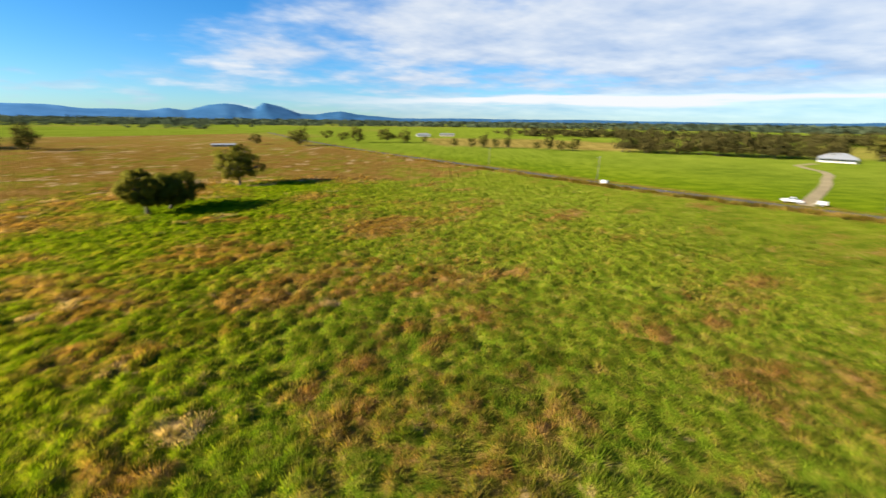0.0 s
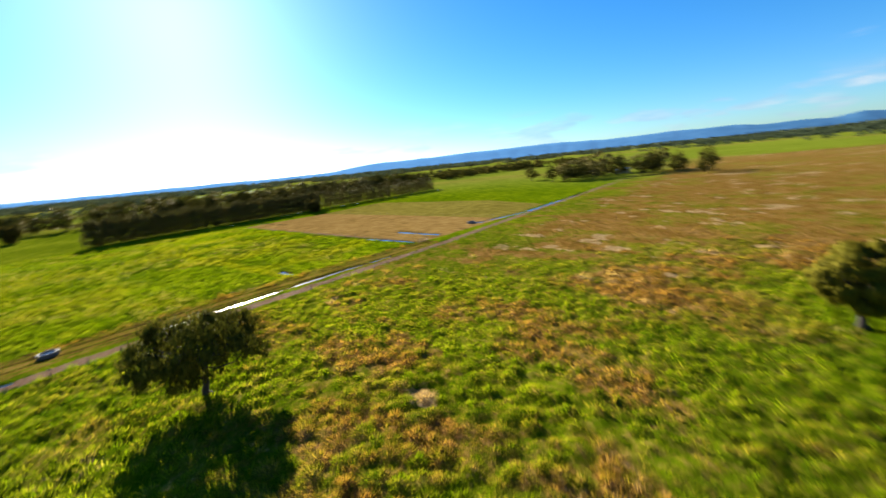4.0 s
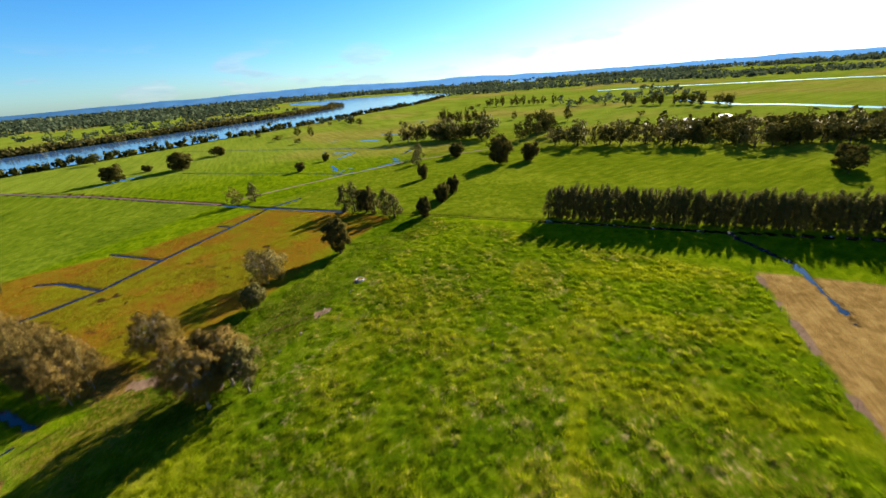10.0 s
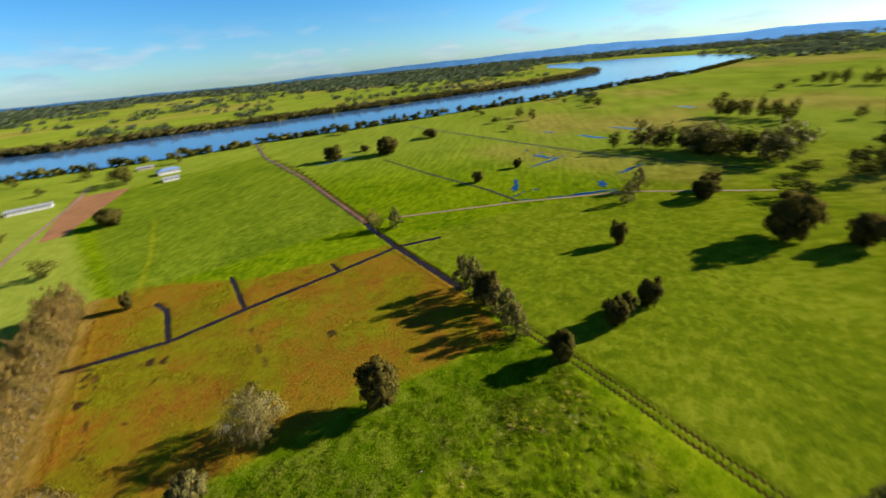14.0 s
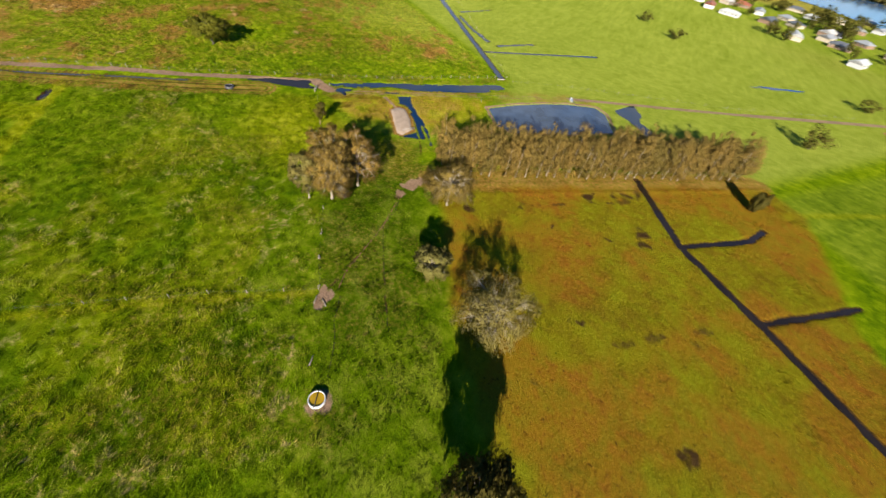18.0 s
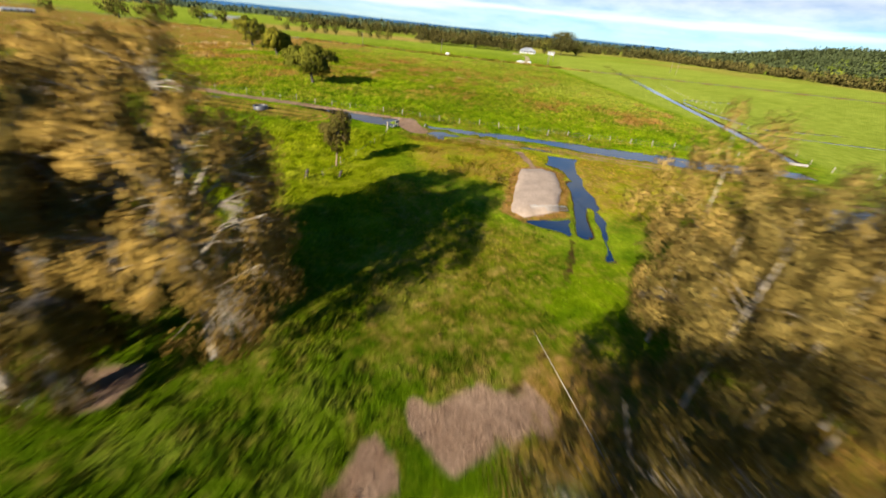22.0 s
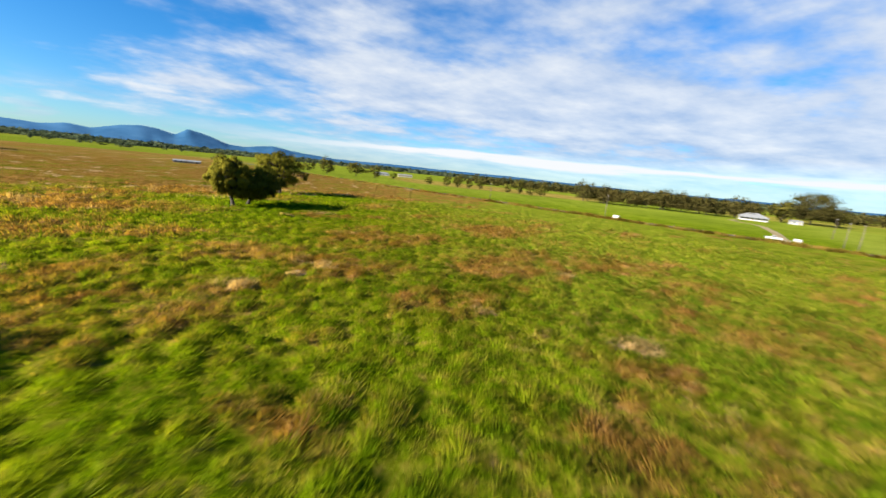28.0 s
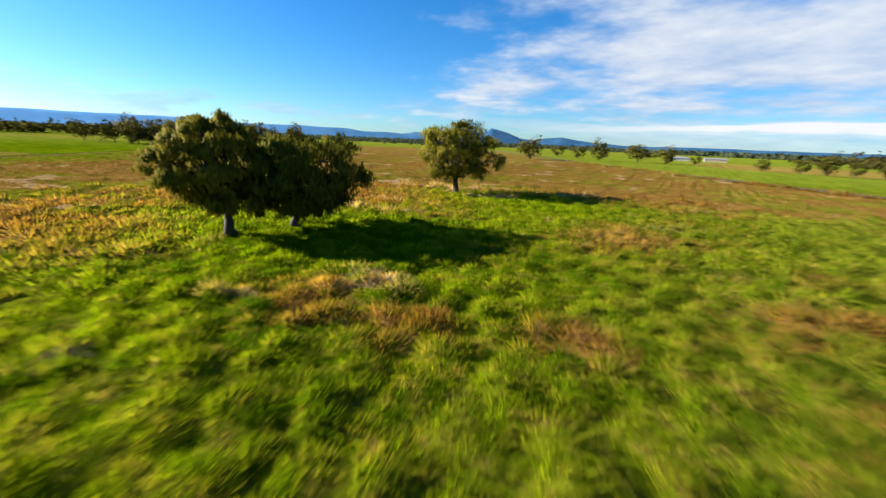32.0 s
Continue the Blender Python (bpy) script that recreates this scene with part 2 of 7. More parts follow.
def cover_color(nt):
    """Pasture colour out of the cover of each spot: green, rusty dry, straw, bog, stubble, soil, mud."""
    wide, mid, small = noise_node(nt, 0.018, 3), noise_node(nt, 0.16, 5), noise_node(nt, 1.1, 6, 0.7)
    f = plus(nt, plus(nt, wide, 0.28, "MULTIPLY"), plus(nt, plus(nt, mid, 0.34, "MULTIPLY"), plus(nt, small, 0.38, "MULTIPLY")))
    f = plus(nt, f, plus(nt, plus(nt, attr(nt, "tone"), 0.5, "SUBTRACT"), 0.16, "MULTIPLY"))
    col = ramp(nt, f, (0.36, GREEN_DARK), (0.5, GREEN_MID), (0.66, GREEN_LIGHT))
    col = mixed(nt, attr(nt, "lush"), col, ramp(nt, f, (0.35, (0.106, 0.138, 0.013)), (0.65, (0.18, 0.205, 0.03))))
    col = mixed(nt, attr(nt, "deep"), col, ramp(nt, f, (0.36, (0.015, 0.035, 0.0008)), (0.5, (0.037, 0.063, 0.0012)), (0.64, (0.078, 0.098, 0.01))))
    col = mixed(nt, attr(nt, "gold"), col, ramp(nt, f, (0.36, (0.1, 0.115, 0.001)), (0.5, (0.158, 0.155, 0.003)), (0.64, (0.225, 0.21, 0.012))))
    rust = ramp(nt, plus(nt, plus(nt, small, 0.6, "MULTIPLY"), plus(nt, mid, 0.4, "MULTIPLY")), (0.36, (0.075, 0.038, 0.008)), (0.5, (0.15, 0.079, 0.019)), (0.66, (0.235, 0.14, 0.048)))
    broken = plus(nt, attr(nt, "dry"), plus(nt, plus(nt, small, 0.5, "SUBTRACT"), 1.7, "MULTIPLY"))
    col = mixed(nt, sharpened(nt, broken, 0.12, 1.15), col, rust)
    pale = ramp(nt, small, (0.35, (0.17, 0.108, 0.042)), (0.65, (0.32, 0.232, 0.118)))
    straw = plus(nt, attr(nt, "straw"), plus(nt, plus(nt, small, 0.5, "SUBTRACT"), 0.8, "MULTIPLY"))
    col = mixed(nt, sharpened(nt, straw, 0.35, 0.75), col, pale)
    bog = ramp(nt, f, (0.38, (0.136, 0.059, 0.007)), (0.5, (0.138, 0.08, 0.006)), (0.62, (0.116, 0.088, 0.006)))
    bog = mixed(nt, sharpened(nt, small, 0.42, 0.34), bog, (0.045, 0.026, 0.004))
    col = mixed(nt, attr(nt, "bog"), col, bog)
    drill = plus(nt, plus(nt, f, 0.75, "MULTIPLY"), plus(nt, rows_node(nt, 41, 14, 0.55), 0.25, "MULTIPLY"))
    stub = ramp(nt, drill, (0.36, (0.11, 0.066, 0.018)), (0.5, (0.2, 0.125, 0.038)), (0.64, (0.28, 0.185, 0.065)))
    col = mixed(nt, attr(nt, "stubble"), col, stub)
    soil = ramp(nt, plus(nt, plus(nt, small, 0.5, "MULTIPLY"), plus(nt, mid, 0.5, "MULTIPLY")), (0.36, (0.11, 0.066, 0.042)), (0.64, (0.205, 0.138, 0.094)))
    col = mixed(nt, sharpened(nt, plus(nt, attr(nt, "soil"), plus(nt, plus(nt, small, 0.5, "SUBTRACT"), 0.7, "MULTIPLY")), 0.3, 0.7), col, soil)
    mud = ramp(nt, small, (0.35, (0.012, 0.007, 0.003)), (0.65, (0.045, 0.026, 0.01)))
    col = mixed(nt, sharpened(nt, plus(nt, attr(nt, "mud"), plus(nt, plus(nt, small, 0.5, "SUBTRACT"), 0.7, "MULTIPLY")), 0.3, 0.7), col, mud)
    return col, small, mid


def ground_material():
    m, nt, N, L, p = material("pasture_ground")
    col, small, mid = cover_color(nt)
    # grain of blades and stems that no tuft shows
    fine = noise_node(nt, 4.5, 6, 0.75)
    col = mixed(nt, 0.55, col, ramp(nt, fine, (0.3, (0.35, 0.35, 0.35)), (0.7, (1.5, 1.5, 1.5))), "MULTIPLY")
    L(col, p.inputs["Base Color"])
    p.inputs["Roughness"].default_value = 0.95
    p.inputs["Diffuse Roughness"].default_value = 0.14
    p.inputs["Specular IOR Level"].default_value = 0.0
    bumped(nt, p, plus(nt, small, fine), 0.8, 0.35)
    return m


def blade_material():
    m, nt, N, L, p = material("grass_blades")
    col, small, mid = cover_color(nt)
    geo = N("ShaderNodeNewGeometry")
    col = mixed(nt, 1.0, col, ramp(nt, geo.outputs["Random Per Island"], (0.0, (1.4, 1.4, 1.4)), (1.0, (2.2, 2.12, 1.95))), "MULTIPLY")
    L(mixed(nt, 1.0, col, (0.8, 0.8, 0.8), "MULTIPLY"), p.inputs["Base Color"])
    p.inputs["Roughness"].default_value = 0.8
    p.inputs["Specular IOR Level"].default_value = 0.03
    # light that comes through a blade is yellower than what it throws back
    tr, mx = N("ShaderNodeBsdfTranslucent"), N("ShaderNodeMixShader")
    L(mixed(nt, 1.0, col, (1.2, 1.15, 0.6), "MULTIPLY"), tr.inputs["Color"])
    mx.inputs[0].default_value = 0.5
    L(p.outputs[0], mx.inputs[1])
    L(tr.outputs[0], mx.inputs[2])
    L(mx.outputs[0], nt.nodes["Material Output"].inputs["Surface"])
    return m


def leaf_material(name, dark, light, through_light=0.3, gloss=0.3):
    m, nt, N, L, p = material(name)
    geo, info = N("ShaderNodeNewGeometry"), N("ShaderNodeObjectInfo")
    f = plus(nt, plus(nt, geo.outputs["Random Per Island"], 0.4, "MULTIPLY"), plus(nt, noise_node(nt, 0.5), 0.6, "MULTIPLY"))
    col = ramp(nt, f, (0.15, dark), (0.85, light))
    tint = ramp(nt, info.outputs["Random"], (0.0, (0.8, 0.85, 0.8)), (1.0, (1.2, 1.12, 1.05)))
    col = mixed(nt, 1.0, col, tint, "MULTIPLY")
    L(col, p.inputs["Base Color"])
    p.inputs["Roughness"].default_value = 0.6
    p.inputs["Specular IOR Level"].default_value = gloss
    tr, mx = N("ShaderNodeBsdfTranslucent"), N("ShaderNodeMixShader")
    L(col, tr.inputs["Color"])
    mx.inputs[0].default_value = through_light
    L(p.outputs[0], mx.inputs[1])
    L(tr.outputs[0], mx.inputs[2])
    L(mx.outputs[0], nt.nodes["Material Output"].inputs["Surface"])
    return m


def bark_material(name, dark, light):
    m, nt, N, L, p = material(name)
    f = plus(nt, plus(nt, noise_node(nt, 1.2, 5, 0.6, (0, (3, 3, 0.7))), 0.6, "MULTIPLY"), plus(nt, noise_node(nt, 9), 0.4, "MULTIPLY"))
    L(ramp(nt, f, (0.35, dark), (0.62, light)), p.inputs["Base Color"])
    p.inputs["Roughness"].default_value = 0.85
    bumped(nt, p, noise_node(nt, 7, 6, 0.7), 0.5, 0.04)
    return m


def water_material(name, color, ripple, rough=0.03, gloss=0.5):
    m, nt, N, L, p = material(name)
    L(ramp(nt, noise_node(nt, 0.12, 4), (0.35, tuple(c * 0.7 for c in color)), (0.65, tuple(c * 1.3 for c in color))), p.inputs["Base Color"])
    p.inputs["Roughness"].default_value, p.inputs["IOR"].default_value = rough, 1.33
    p.inputs["Specular IOR Level"].default_value = gloss
    bumped(nt, p, noise_node(nt, ripple, 3, 0.5), 0.008, 0.03)
    return m


MAT_GROUND, MAT_BLADE = ground_material(), blade_material()
MAT_WATER = water_material("ditch_water", (0.004, 0.011, 0.026), 2.5)
MAT_DRAIN = water_material("drain_water", (0.011, 0.008, 0.006), 2.5, 0.03, 0.2)
MAT_RIPPLE = water_material("rippled_shallow_water", (0.03, 0.028, 0.024), 2.5, 0.24)
MAT_TRACK = plain("dirt_track", (0.15, 0.1, 0.06), 0.95, 0, 0.8, 0.35, 0.5)
MAT_DITCH_MUD = plain("wet_ditch_mud", (0.1, 0.052, 0.027), 0.8, 0, 0.6, 0.5)
MAT_POND = water_material("muddy_pond_water", (0.026, 0.04, 0.068), 1.5, 0.06)
MAT_RIVER = water_material("river_water", (0.03, 0.075, 0.16), 0.25, 0.1)
MAT_FIG = leaf_material("fig_leaves", (0.04, 0.05, 0.006), (0.2, 0.178, 0.018), 0.3, 0.02)
MAT_SPREAD = leaf_material("spreading_tree_leaves", (0.032, 0.044, 0.005), (0.145, 0.13, 0.016), 0.25, 0.02)
MAT_GUM = leaf_material("gum_leaves", (0.06, 0.047, 0.011), (0.215, 0.138, 0.034), 0.04, 0.03)
MAT_PAPER = leaf_material("paperbark_leaves", (0.06, 0.049, 0.013), (0.205, 0.138, 0.038), 0.02, 0.03)
MAT_OAK = leaf_material("she_oak_leaves", (0.05, 0.05, 0.013), (0.165, 0.142, 0.04), 0.15, 0.02)
MAT_DARK = leaf_material("dark_leaves", (0.02, 0.028, 0.005), (0.1, 0.088, 0.02), 0.12, 0.0)
MAT_OLIVE = leaf_material("olive_leaves", (0.028, 0.032, 0.007), (0.115, 0.095, 0.024), 0.32, 0.0)
MAT_PALE = leaf_material("sparse_grey_leaves", (0.07, 0.06, 0.016), (0.17, 0.145, 0.045), 0.08, 0.03)
MAT_SCRUB = leaf_material("scrub_leaves", (0.032, 0.034, 0.01), (0.095, 0.078, 0.026), 0.25, 0.0)
# bluer, flatter leaf colour paints distance haze into the far woods
MAT_FAR = leaf_material("far_wood_hazed_leaves", (0.03, 0.048, 0.03), (0.068, 0.084, 0.048), 0.3, 0.0)
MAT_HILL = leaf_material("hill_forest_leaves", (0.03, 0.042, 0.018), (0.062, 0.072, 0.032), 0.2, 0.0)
MAT_DARK_DRAIN = plain("dark_drain_mud", (0.022, 0.017, 0.01), 0.9, 0, 0.6, 0.5)
MAT_BARK = bark_material("grey_bark", (0.012, 0.008, 0.005), (0.032, 0.023, 0.016))
MAT_TAN_BARK = bark_material("tan_bark", (0.07, 0.042, 0.022), (0.2, 0.13, 0.075))
MAT_WHITE_BARK = bark_material("white_bark", (0.075, 0.06, 0.045), (0.27, 0.23, 0.18))
MAT_POST = plain("weathered_timber", (0.17, 0.145, 0.115), 0.9, 0, 6, 0.4, 0.4)
MAT_WIRE = plain("galvanised_wire", (0.09, 0.09, 0.09), 0.7, 0.2, 6, 0.2)
MAT_GATE = plain("galvanised_pipe", (0.2, 0.2, 0.2), 0.5, 0.3, 12, 0.15)
MAT_CONCRETE = plain("grey_concrete", (0.17, 0.155, 0.135), 0.85, 0, 4, 0.3, 0.3)
MAT_GRAVEL = plain("pale_gravel", (0.22, 0.168, 0.128), 0.95, 0, 5, 0.3, 0.6)
MAT_ASPHALT = plain("worn_asphalt", (0.062, 0.053, 0.05), 0.9, 0, 1.5, 0.3)
MAT_WHITE = plain("white_paint", (0.3, 0.3, 0.3), 0.5, 0, 2, 0.08)
MAT_METAL_ROOF = plain("pale_metal_roof", (0.17, 0.178, 0.19), 0.55, 0.0, 1.5, 0.15)
MAT_RED_ROOF = plain("red_tile_roof", (0.17, 0.055, 0.03), 0.7, 0, 3, 0.3)
MAT_GREY_ROOF = plain("grey_roof", (0.06, 0.065, 0.075), 0.6, 0, 3, 0.2)
MAT_BLUE_ROOF = plain("blue_roof", (0.1, 0.16, 0.26), 0.5, 0, 3, 0.2)
MAT_CREAM = plain("cream_wall", (0.26, 0.225, 0.175), 0.8, 0, 2, 0.15)
MAT_BRICK_WALL = plain("brown_wall", (0.15, 0.1, 0.07), 0.85, 0, 6, 0.3)
MAT_GLASS = plain("dark_glass", (0.02, 0.03, 0.04), 0.05, 0, 1, 0.2)
MAT_RUBBER = plain("black_rubber", (0.02, 0.02, 0.02), 0.8, 0, 6, 0.3)
MAT_BLACK_PLASTIC = plain("black_poly", (0.03, 0.03, 0.035), 0.5, 0, 3, 0.3)
MAT_RED_LAMP = plain("red_lamp", (0.5, 0.02, 0.01), 0.3, 0, 3, 0.1)
MAT_STRAW = plain("algae_water", (0.20, 0.125, 0.006), 0.12, 0, 1.5, 0.3)
MAT_DRIVE = plain("pale_dirt_drive", (0.22, 0.175, 0.095), 0.95, 0, 0.8, 0.3, 0.5)
MAT_POLE = plain("grey_pole_timber", (0.1, 0.084, 0.066), 0.9, 0, 6, 0.4, 0.4)
MAT_LOG = bark_material("grey_log", (0.05, 0.038, 0.028), (0.17, 0.14, 0.11))


# ---- building helpers ----
def mesh_from(name, verts, faces, mat, smooth=False):
    me = bpy.data.meshes.new(name)
    me.from_pydata([tuple(v) for v in verts], [], [tuple(f) for f in faces])
    me.materials.append(mat)
    if smooth:
        me.polygons.foreach_set("use_smooth", np.ones(len(me.polygons), bool))
    me.update()
    return me


def mesh_quads(name, verts, size, mat, normals=None):
    """A mesh of separate faces of 3 or 4 corners each, out of an array of corners."""
    verts = np.asarray(verts, np.float32).reshape(-1, 3)
    n = len(verts)
    me = bpy.data.meshes.new(name)
    me.vertices.add(n)
    me.vertices.foreach_set("co", verts.ravel())
    me.loops.add(n)
    me.loops.foreach_set("vertex_index", np.arange(n, dtype=np.int32))
    me.polygons.add(n // size)
    me.polygons.foreach_set("loop_start", np.arange(0, n, size, dtype=np.int32))
    me.polygons.foreach_set("loop_total", np.full(n // size, size, np.int32))
    me.materials.append(mat)
    me.update(calc_edges=True)
    if normals is not None:
        normals = np.asarray(normals, np.float32).reshape(-1, 3)
        normals = normals / np.linalg.norm(normals, axis=1)[:, None]
        me.attributes.new("custom_normal", "FLOAT_VECTOR", "POINT").data.foreach_set("vector", np.repeat(normals, size, axis=0).ravel())
        me.update()
    return me


def part(name, me, parent, label="", at=None):
    ob = new(name, me)
    ob.parent = parent
    if at is not None:
        ob.matrix_basis = at
    if label:
        tagged(ob, label)
    return ob


def thing(name, label, category, m=None, group="", kind=""):
    ob = new(name)
    ob.empty_display_size = 0.3
    if m is not None:
        ob.matrix_basis = m
    return tagged(ob, label, category, group, kind)


def box_data(sx, sy, sz, bevel=0.0, at=(0, 0, 0)):
    bm = bmesh.new()
    bmesh.ops.create_cube(bm, size=1)
    bmesh.ops.scale(bm, vec=(sx, sy, sz), verts=bm.verts)
    if bevel:
        bmesh.ops.bevel(bm, geom=list(bm.edges), offset=bevel, segments=2, affect="EDGES")
    bmesh.ops.translate(bm, vec=at, verts=bm.verts)
    return bm


def from_bm(name, bm, mat, smooth=False):
    me = bpy.data.meshes.new(name)
    bm.to_mesh(me)
    bm.free()
    me.materials.append(mat)
    if smooth:
        for p in me.polygons:
            p.use_smooth = True
    return me


def tube(pts, radii, sides=6, cap=True):
    """Corners and faces of a tapered tube along points."""
    pts = [Vector(p) for p in pts]
    verts, faces = [], []
    for i, p in enumerate(pts):
        way = (pts[min(i + 1, len(pts) - 1)] - pts[max(i - 1, 0)]).normalized()
        a = way.orthogonal().normalized()
        b = way.cross(a)
        for k in range(sides):
            t = 2 * math.pi * k / sides
            verts.append(p + (a * math.cos(t) + b * math.sin(t)) * radii[i])
    for i in range(len(pts) - 1):
        for k in range(sides):
            k2 = (k + 1) % sides
            faces.append((i * sides + k, i * sides + k2, (i + 1) * sides + k2, (i + 1) * sides + k))
    if cap:
        faces += [tuple(range(sides))[::-1], tuple((len(pts) - 1) * sides + k for k in range(sides))]
    return verts, faces


def joined(pieces):
    verts, faces = [], []
    for v, f in pieces:
        n = len(verts)
        verts += v
        faces += [tuple(i + n for i in q) for q in f]
    return verts, faces


# ---- numbers of the ground ----
TABLE = np.random.RandomState(7).rand(256, 256)


def lattice(x, y, size, shift=0):
    x, y = np.asarray(x, float) / size + shift * 17.3, np.asarray(y, float) / size + shift * 9.1
    i, j = np.floor(x).astype(int), np.floor(y).astype(int)
    u, v = x - i, y - j
    u, v = u * u * (3 - 2 * u), v * v * (3 - 2 * v)
    g = lambda a, b: TABLE[a % 256, b % 256]
    return (g(i, j) * (1 - u) + g(i + 1, j) * u) * (1 - v) + (g(i, j + 1) * (1 - u) + g(i + 1, j + 1) * u) * v


def fbm(x, y, size, octaves=4, shift=0):
    s, a, total = 0, 1.0, 0
    for k in range(octaves):
        s, total = s + a * lattice(x, y, size / 2**k, shift + k), total + a
        a *= 0.55
    return s / total


def step(x, lo, hi):
    t = np.clip((x - lo) / (hi - lo), 0, 1)
    return t * t * (3 - 2 * t)


def off_line(x, y, line):
    """Distance from a polyline."""
    best = np.full(np.shape(x), 1e9)
    for (ax, ay), (bx, by) in zip(line, line[1:]):
        dx, dy = bx - ax, by - ay
        t = np.clip(((x - ax) * dx + (y - ay) * dy) / (dx * dx + dy * dy), 0, 1)
        best = np.minimum(best, np.hypot(x - ax - t * dx, y - ay - t * dy))
    return best


def in_area(x, y, area):
    """Distance from an area's edge, positive inside."""
    inside = np.zeros(np.shape(x), bool)
    ring = list(area) + [area[0]]
    for (ax, ay), (bx, by) in zip(ring, ring[1:]):
        cross = (ay > y) != (by > y)
        inside ^= cross & (x < (bx - ax) * (y - ay) / ((by - ay) or 1e-9) + ax)
    d = off_line(x, y, ring)
    return np.where(inside, d, -d)


def clump_cells(i, j, cell):
    """Middle, radius, rise and tone of the grass clump in a cell of the ground."""
    g = lambda s: TABLE[(i * 3 + s * 41) % 256, (j * 5 + s * 67) % 256]
    return (i + 0.1 + 0.8 * g(1)) * cell, (j + 0.1 + 0.8 * g(2)) * cell, cell * (0.45 + 0.4 * g(3)), 0.3 + 0.7 * g(4), g(5)


def clumps(x, y, cell):
    """Rise and tone of the grass clumps at places."""
    i, j = np.floor(x / cell).astype(int), np.floor(y / cell).astype(int)
    rise, tone, best = np.zeros(np.shape(x)), np.full(np.shape(x), 0.5), np.full(np.shape(x), 1e9)
    for a in (-1, 0, 1):
        for b in (-1, 0, 1):
            cx, cy, r, h, tn = clump_cells(i + a, j + b, cell)
            d = np.hypot(x - cx, y - cy) / r
            rise = np.maximum(rise, np.clip(1 - d * d, 0, 1) * h)
            tone, best = np.where(d < best, tn, tone), np.minimum(d, best)
    return rise, tone


CELL = 1.7


# plan: tracks, ditches and paddocks
TRACK = ((-400, 305), (-300, 200), (-200, 96), (-151, 46), (-135, 28.5), (-114, 5.5), (-103.5, -8), (-91, -21.5), (-80, -34), (-75.5, -39.5))
CROSSING = ((-75.5, -39.5), (-77.0, -43.5), (-77.4, -47.5))
TRAIL = ((-77, -50), (-62, -65), (-46, -82), (-14, -115.5), (36, -184), (85, -247), (141, -325))
PAD_LANE = ((-68, -64), (-71.5, -71))
POOL_NW = ((-75.8, -37.6), (-77, -39), (-79, -39.6), (-78.9, -41.4), (-78.8, -44.6), (-82.7, -40.9), (-84, -38.6), (-85.4, -35.4), (-88.4, -29), (-91.2, -23.6), (-90.4, -22.8), (-85.3, -27.3), (-80.4, -32.6))
POOL_SE = ((-73, -43.5), (-66, -49), (-52, -62), (-38, -75.5), (-23, -89.5), (-26, -92.5), (-35.5, -87.5), (-47, -77), (-55.5, -67), (-57.3, -63.6), (-59.4, -60.2), (-65.1, -56.1), (-70.1, -51.6), (-71.8, -53.3), (-73.8, -51.7), (-75.7, -53.7), (-77.1, -52.5), (-75.5, -50.5), (-75.2, -47.4))
POND = ((-47, -95), (-37, -101), (-26.5, -109.5), (-19, -117), (-12.5, -127), (-16, -132), (-29.5, -138), (-45, -124), (-57.5, -109), (-56.5, -103))
INLET = ((-63.3, -66.0), (-59.8, -69.8), (-63.6, -72), (-66.9, -76), (-70.3, -79.7), (-72.5, -82.5), (-74.3, -84.9), (-76.2, -86.8), (-79.2, -89.6), (-83.5, -93.3), (-84.8, -92.6), (-81.6, -89.6), (-78.4, -86.6), (-75.6, -83.5), (-73.2, -80.2), (-70.6, -77.1), (-68, -73.1), (-68.4, -69.8))
WHEEL_HOLE = ((-134.2, 4.0), (-138.6, -0.2))
FENCE_WET = ((-174, 21), (-166, 29), (-158, 37))
INLET_SIDE = ((-70.8, -77.4), (-74.2, -81.2), (-77.4, -84.1), (-79.6, -86), (-82, -88.4))
PAD_PUDDLE = ((-85.8, -82.8), (-85.5, -85.4), (-84.3, -87.2), (-84.5, -88.9), (-82.8, -88.2), (-79.9, -85.0), (-82.6, -83.4))
INLET_EAST = ((-9, -133.5), (5, -140), (-2, -144), (-11.5, -146), (-21, -155), (-26, -151), (-16, -143))
CANAL_PUDDLE = ((-74.4, -47.2), (-76.8, -48.9), (-76.2, -50.8), (-77.2, -53.4), (-76.2, -54.2), (-74.2, -52.2), (-72.4, -53.1), (-70.9, -52.0), (-72, -48.4))
SIDE_PUDDLE = ((-67.9, -58.6), (-64.2, -61.0), (-60, -65), (-60.8, -66.2), (-65.2, -62.2), (-68.2, -60))
STRIP = ((-188, -53), (-152, -16), (-127, 9))
PAD = ((-74, -70.8), (-70.8, -71.8), (-70.4, -74), (-75, -79), (-80.5, -83.3), (-85, -82.8), (-85.2, -81), (-80, -76))
DRAIN = ((-57, -151), (-81.7, -166), (-97.5, -184), (-123, -211), (-142, -232.5), (-160.5, -242))
BRANCHES = (((-81.7, -166), (-66, -183), (-58, -187)), ((-97.5, -184), (-76, -207)), ((-123, -211), (-117, -217)))
FAINT = (((-81.7, -166), (-93, -152), (-100, -143)), ((-97.5, -184), (-112, -168), (-122, -157)), ((-60, -163), (-90, -130)))
DITCH = ((-118, -262), (-123, -255), (-142, -233), (-171, -202), (-175, -198))
DITCH_EAST = ((120, -540), (52, -449), (-37, -357), (-118, -262))
DITCH_WEST = ((-243, -123), (-281, -77), (-334, -20), (-415, 77))
FURROW = ((-175, -198), (-208, -163), (-243, -123))
NE_DRAIN = ((-16, -86.5), (68, -10.5), (250, 150))
NE_SIDE = ((8.5, -67.5), (55, -112))
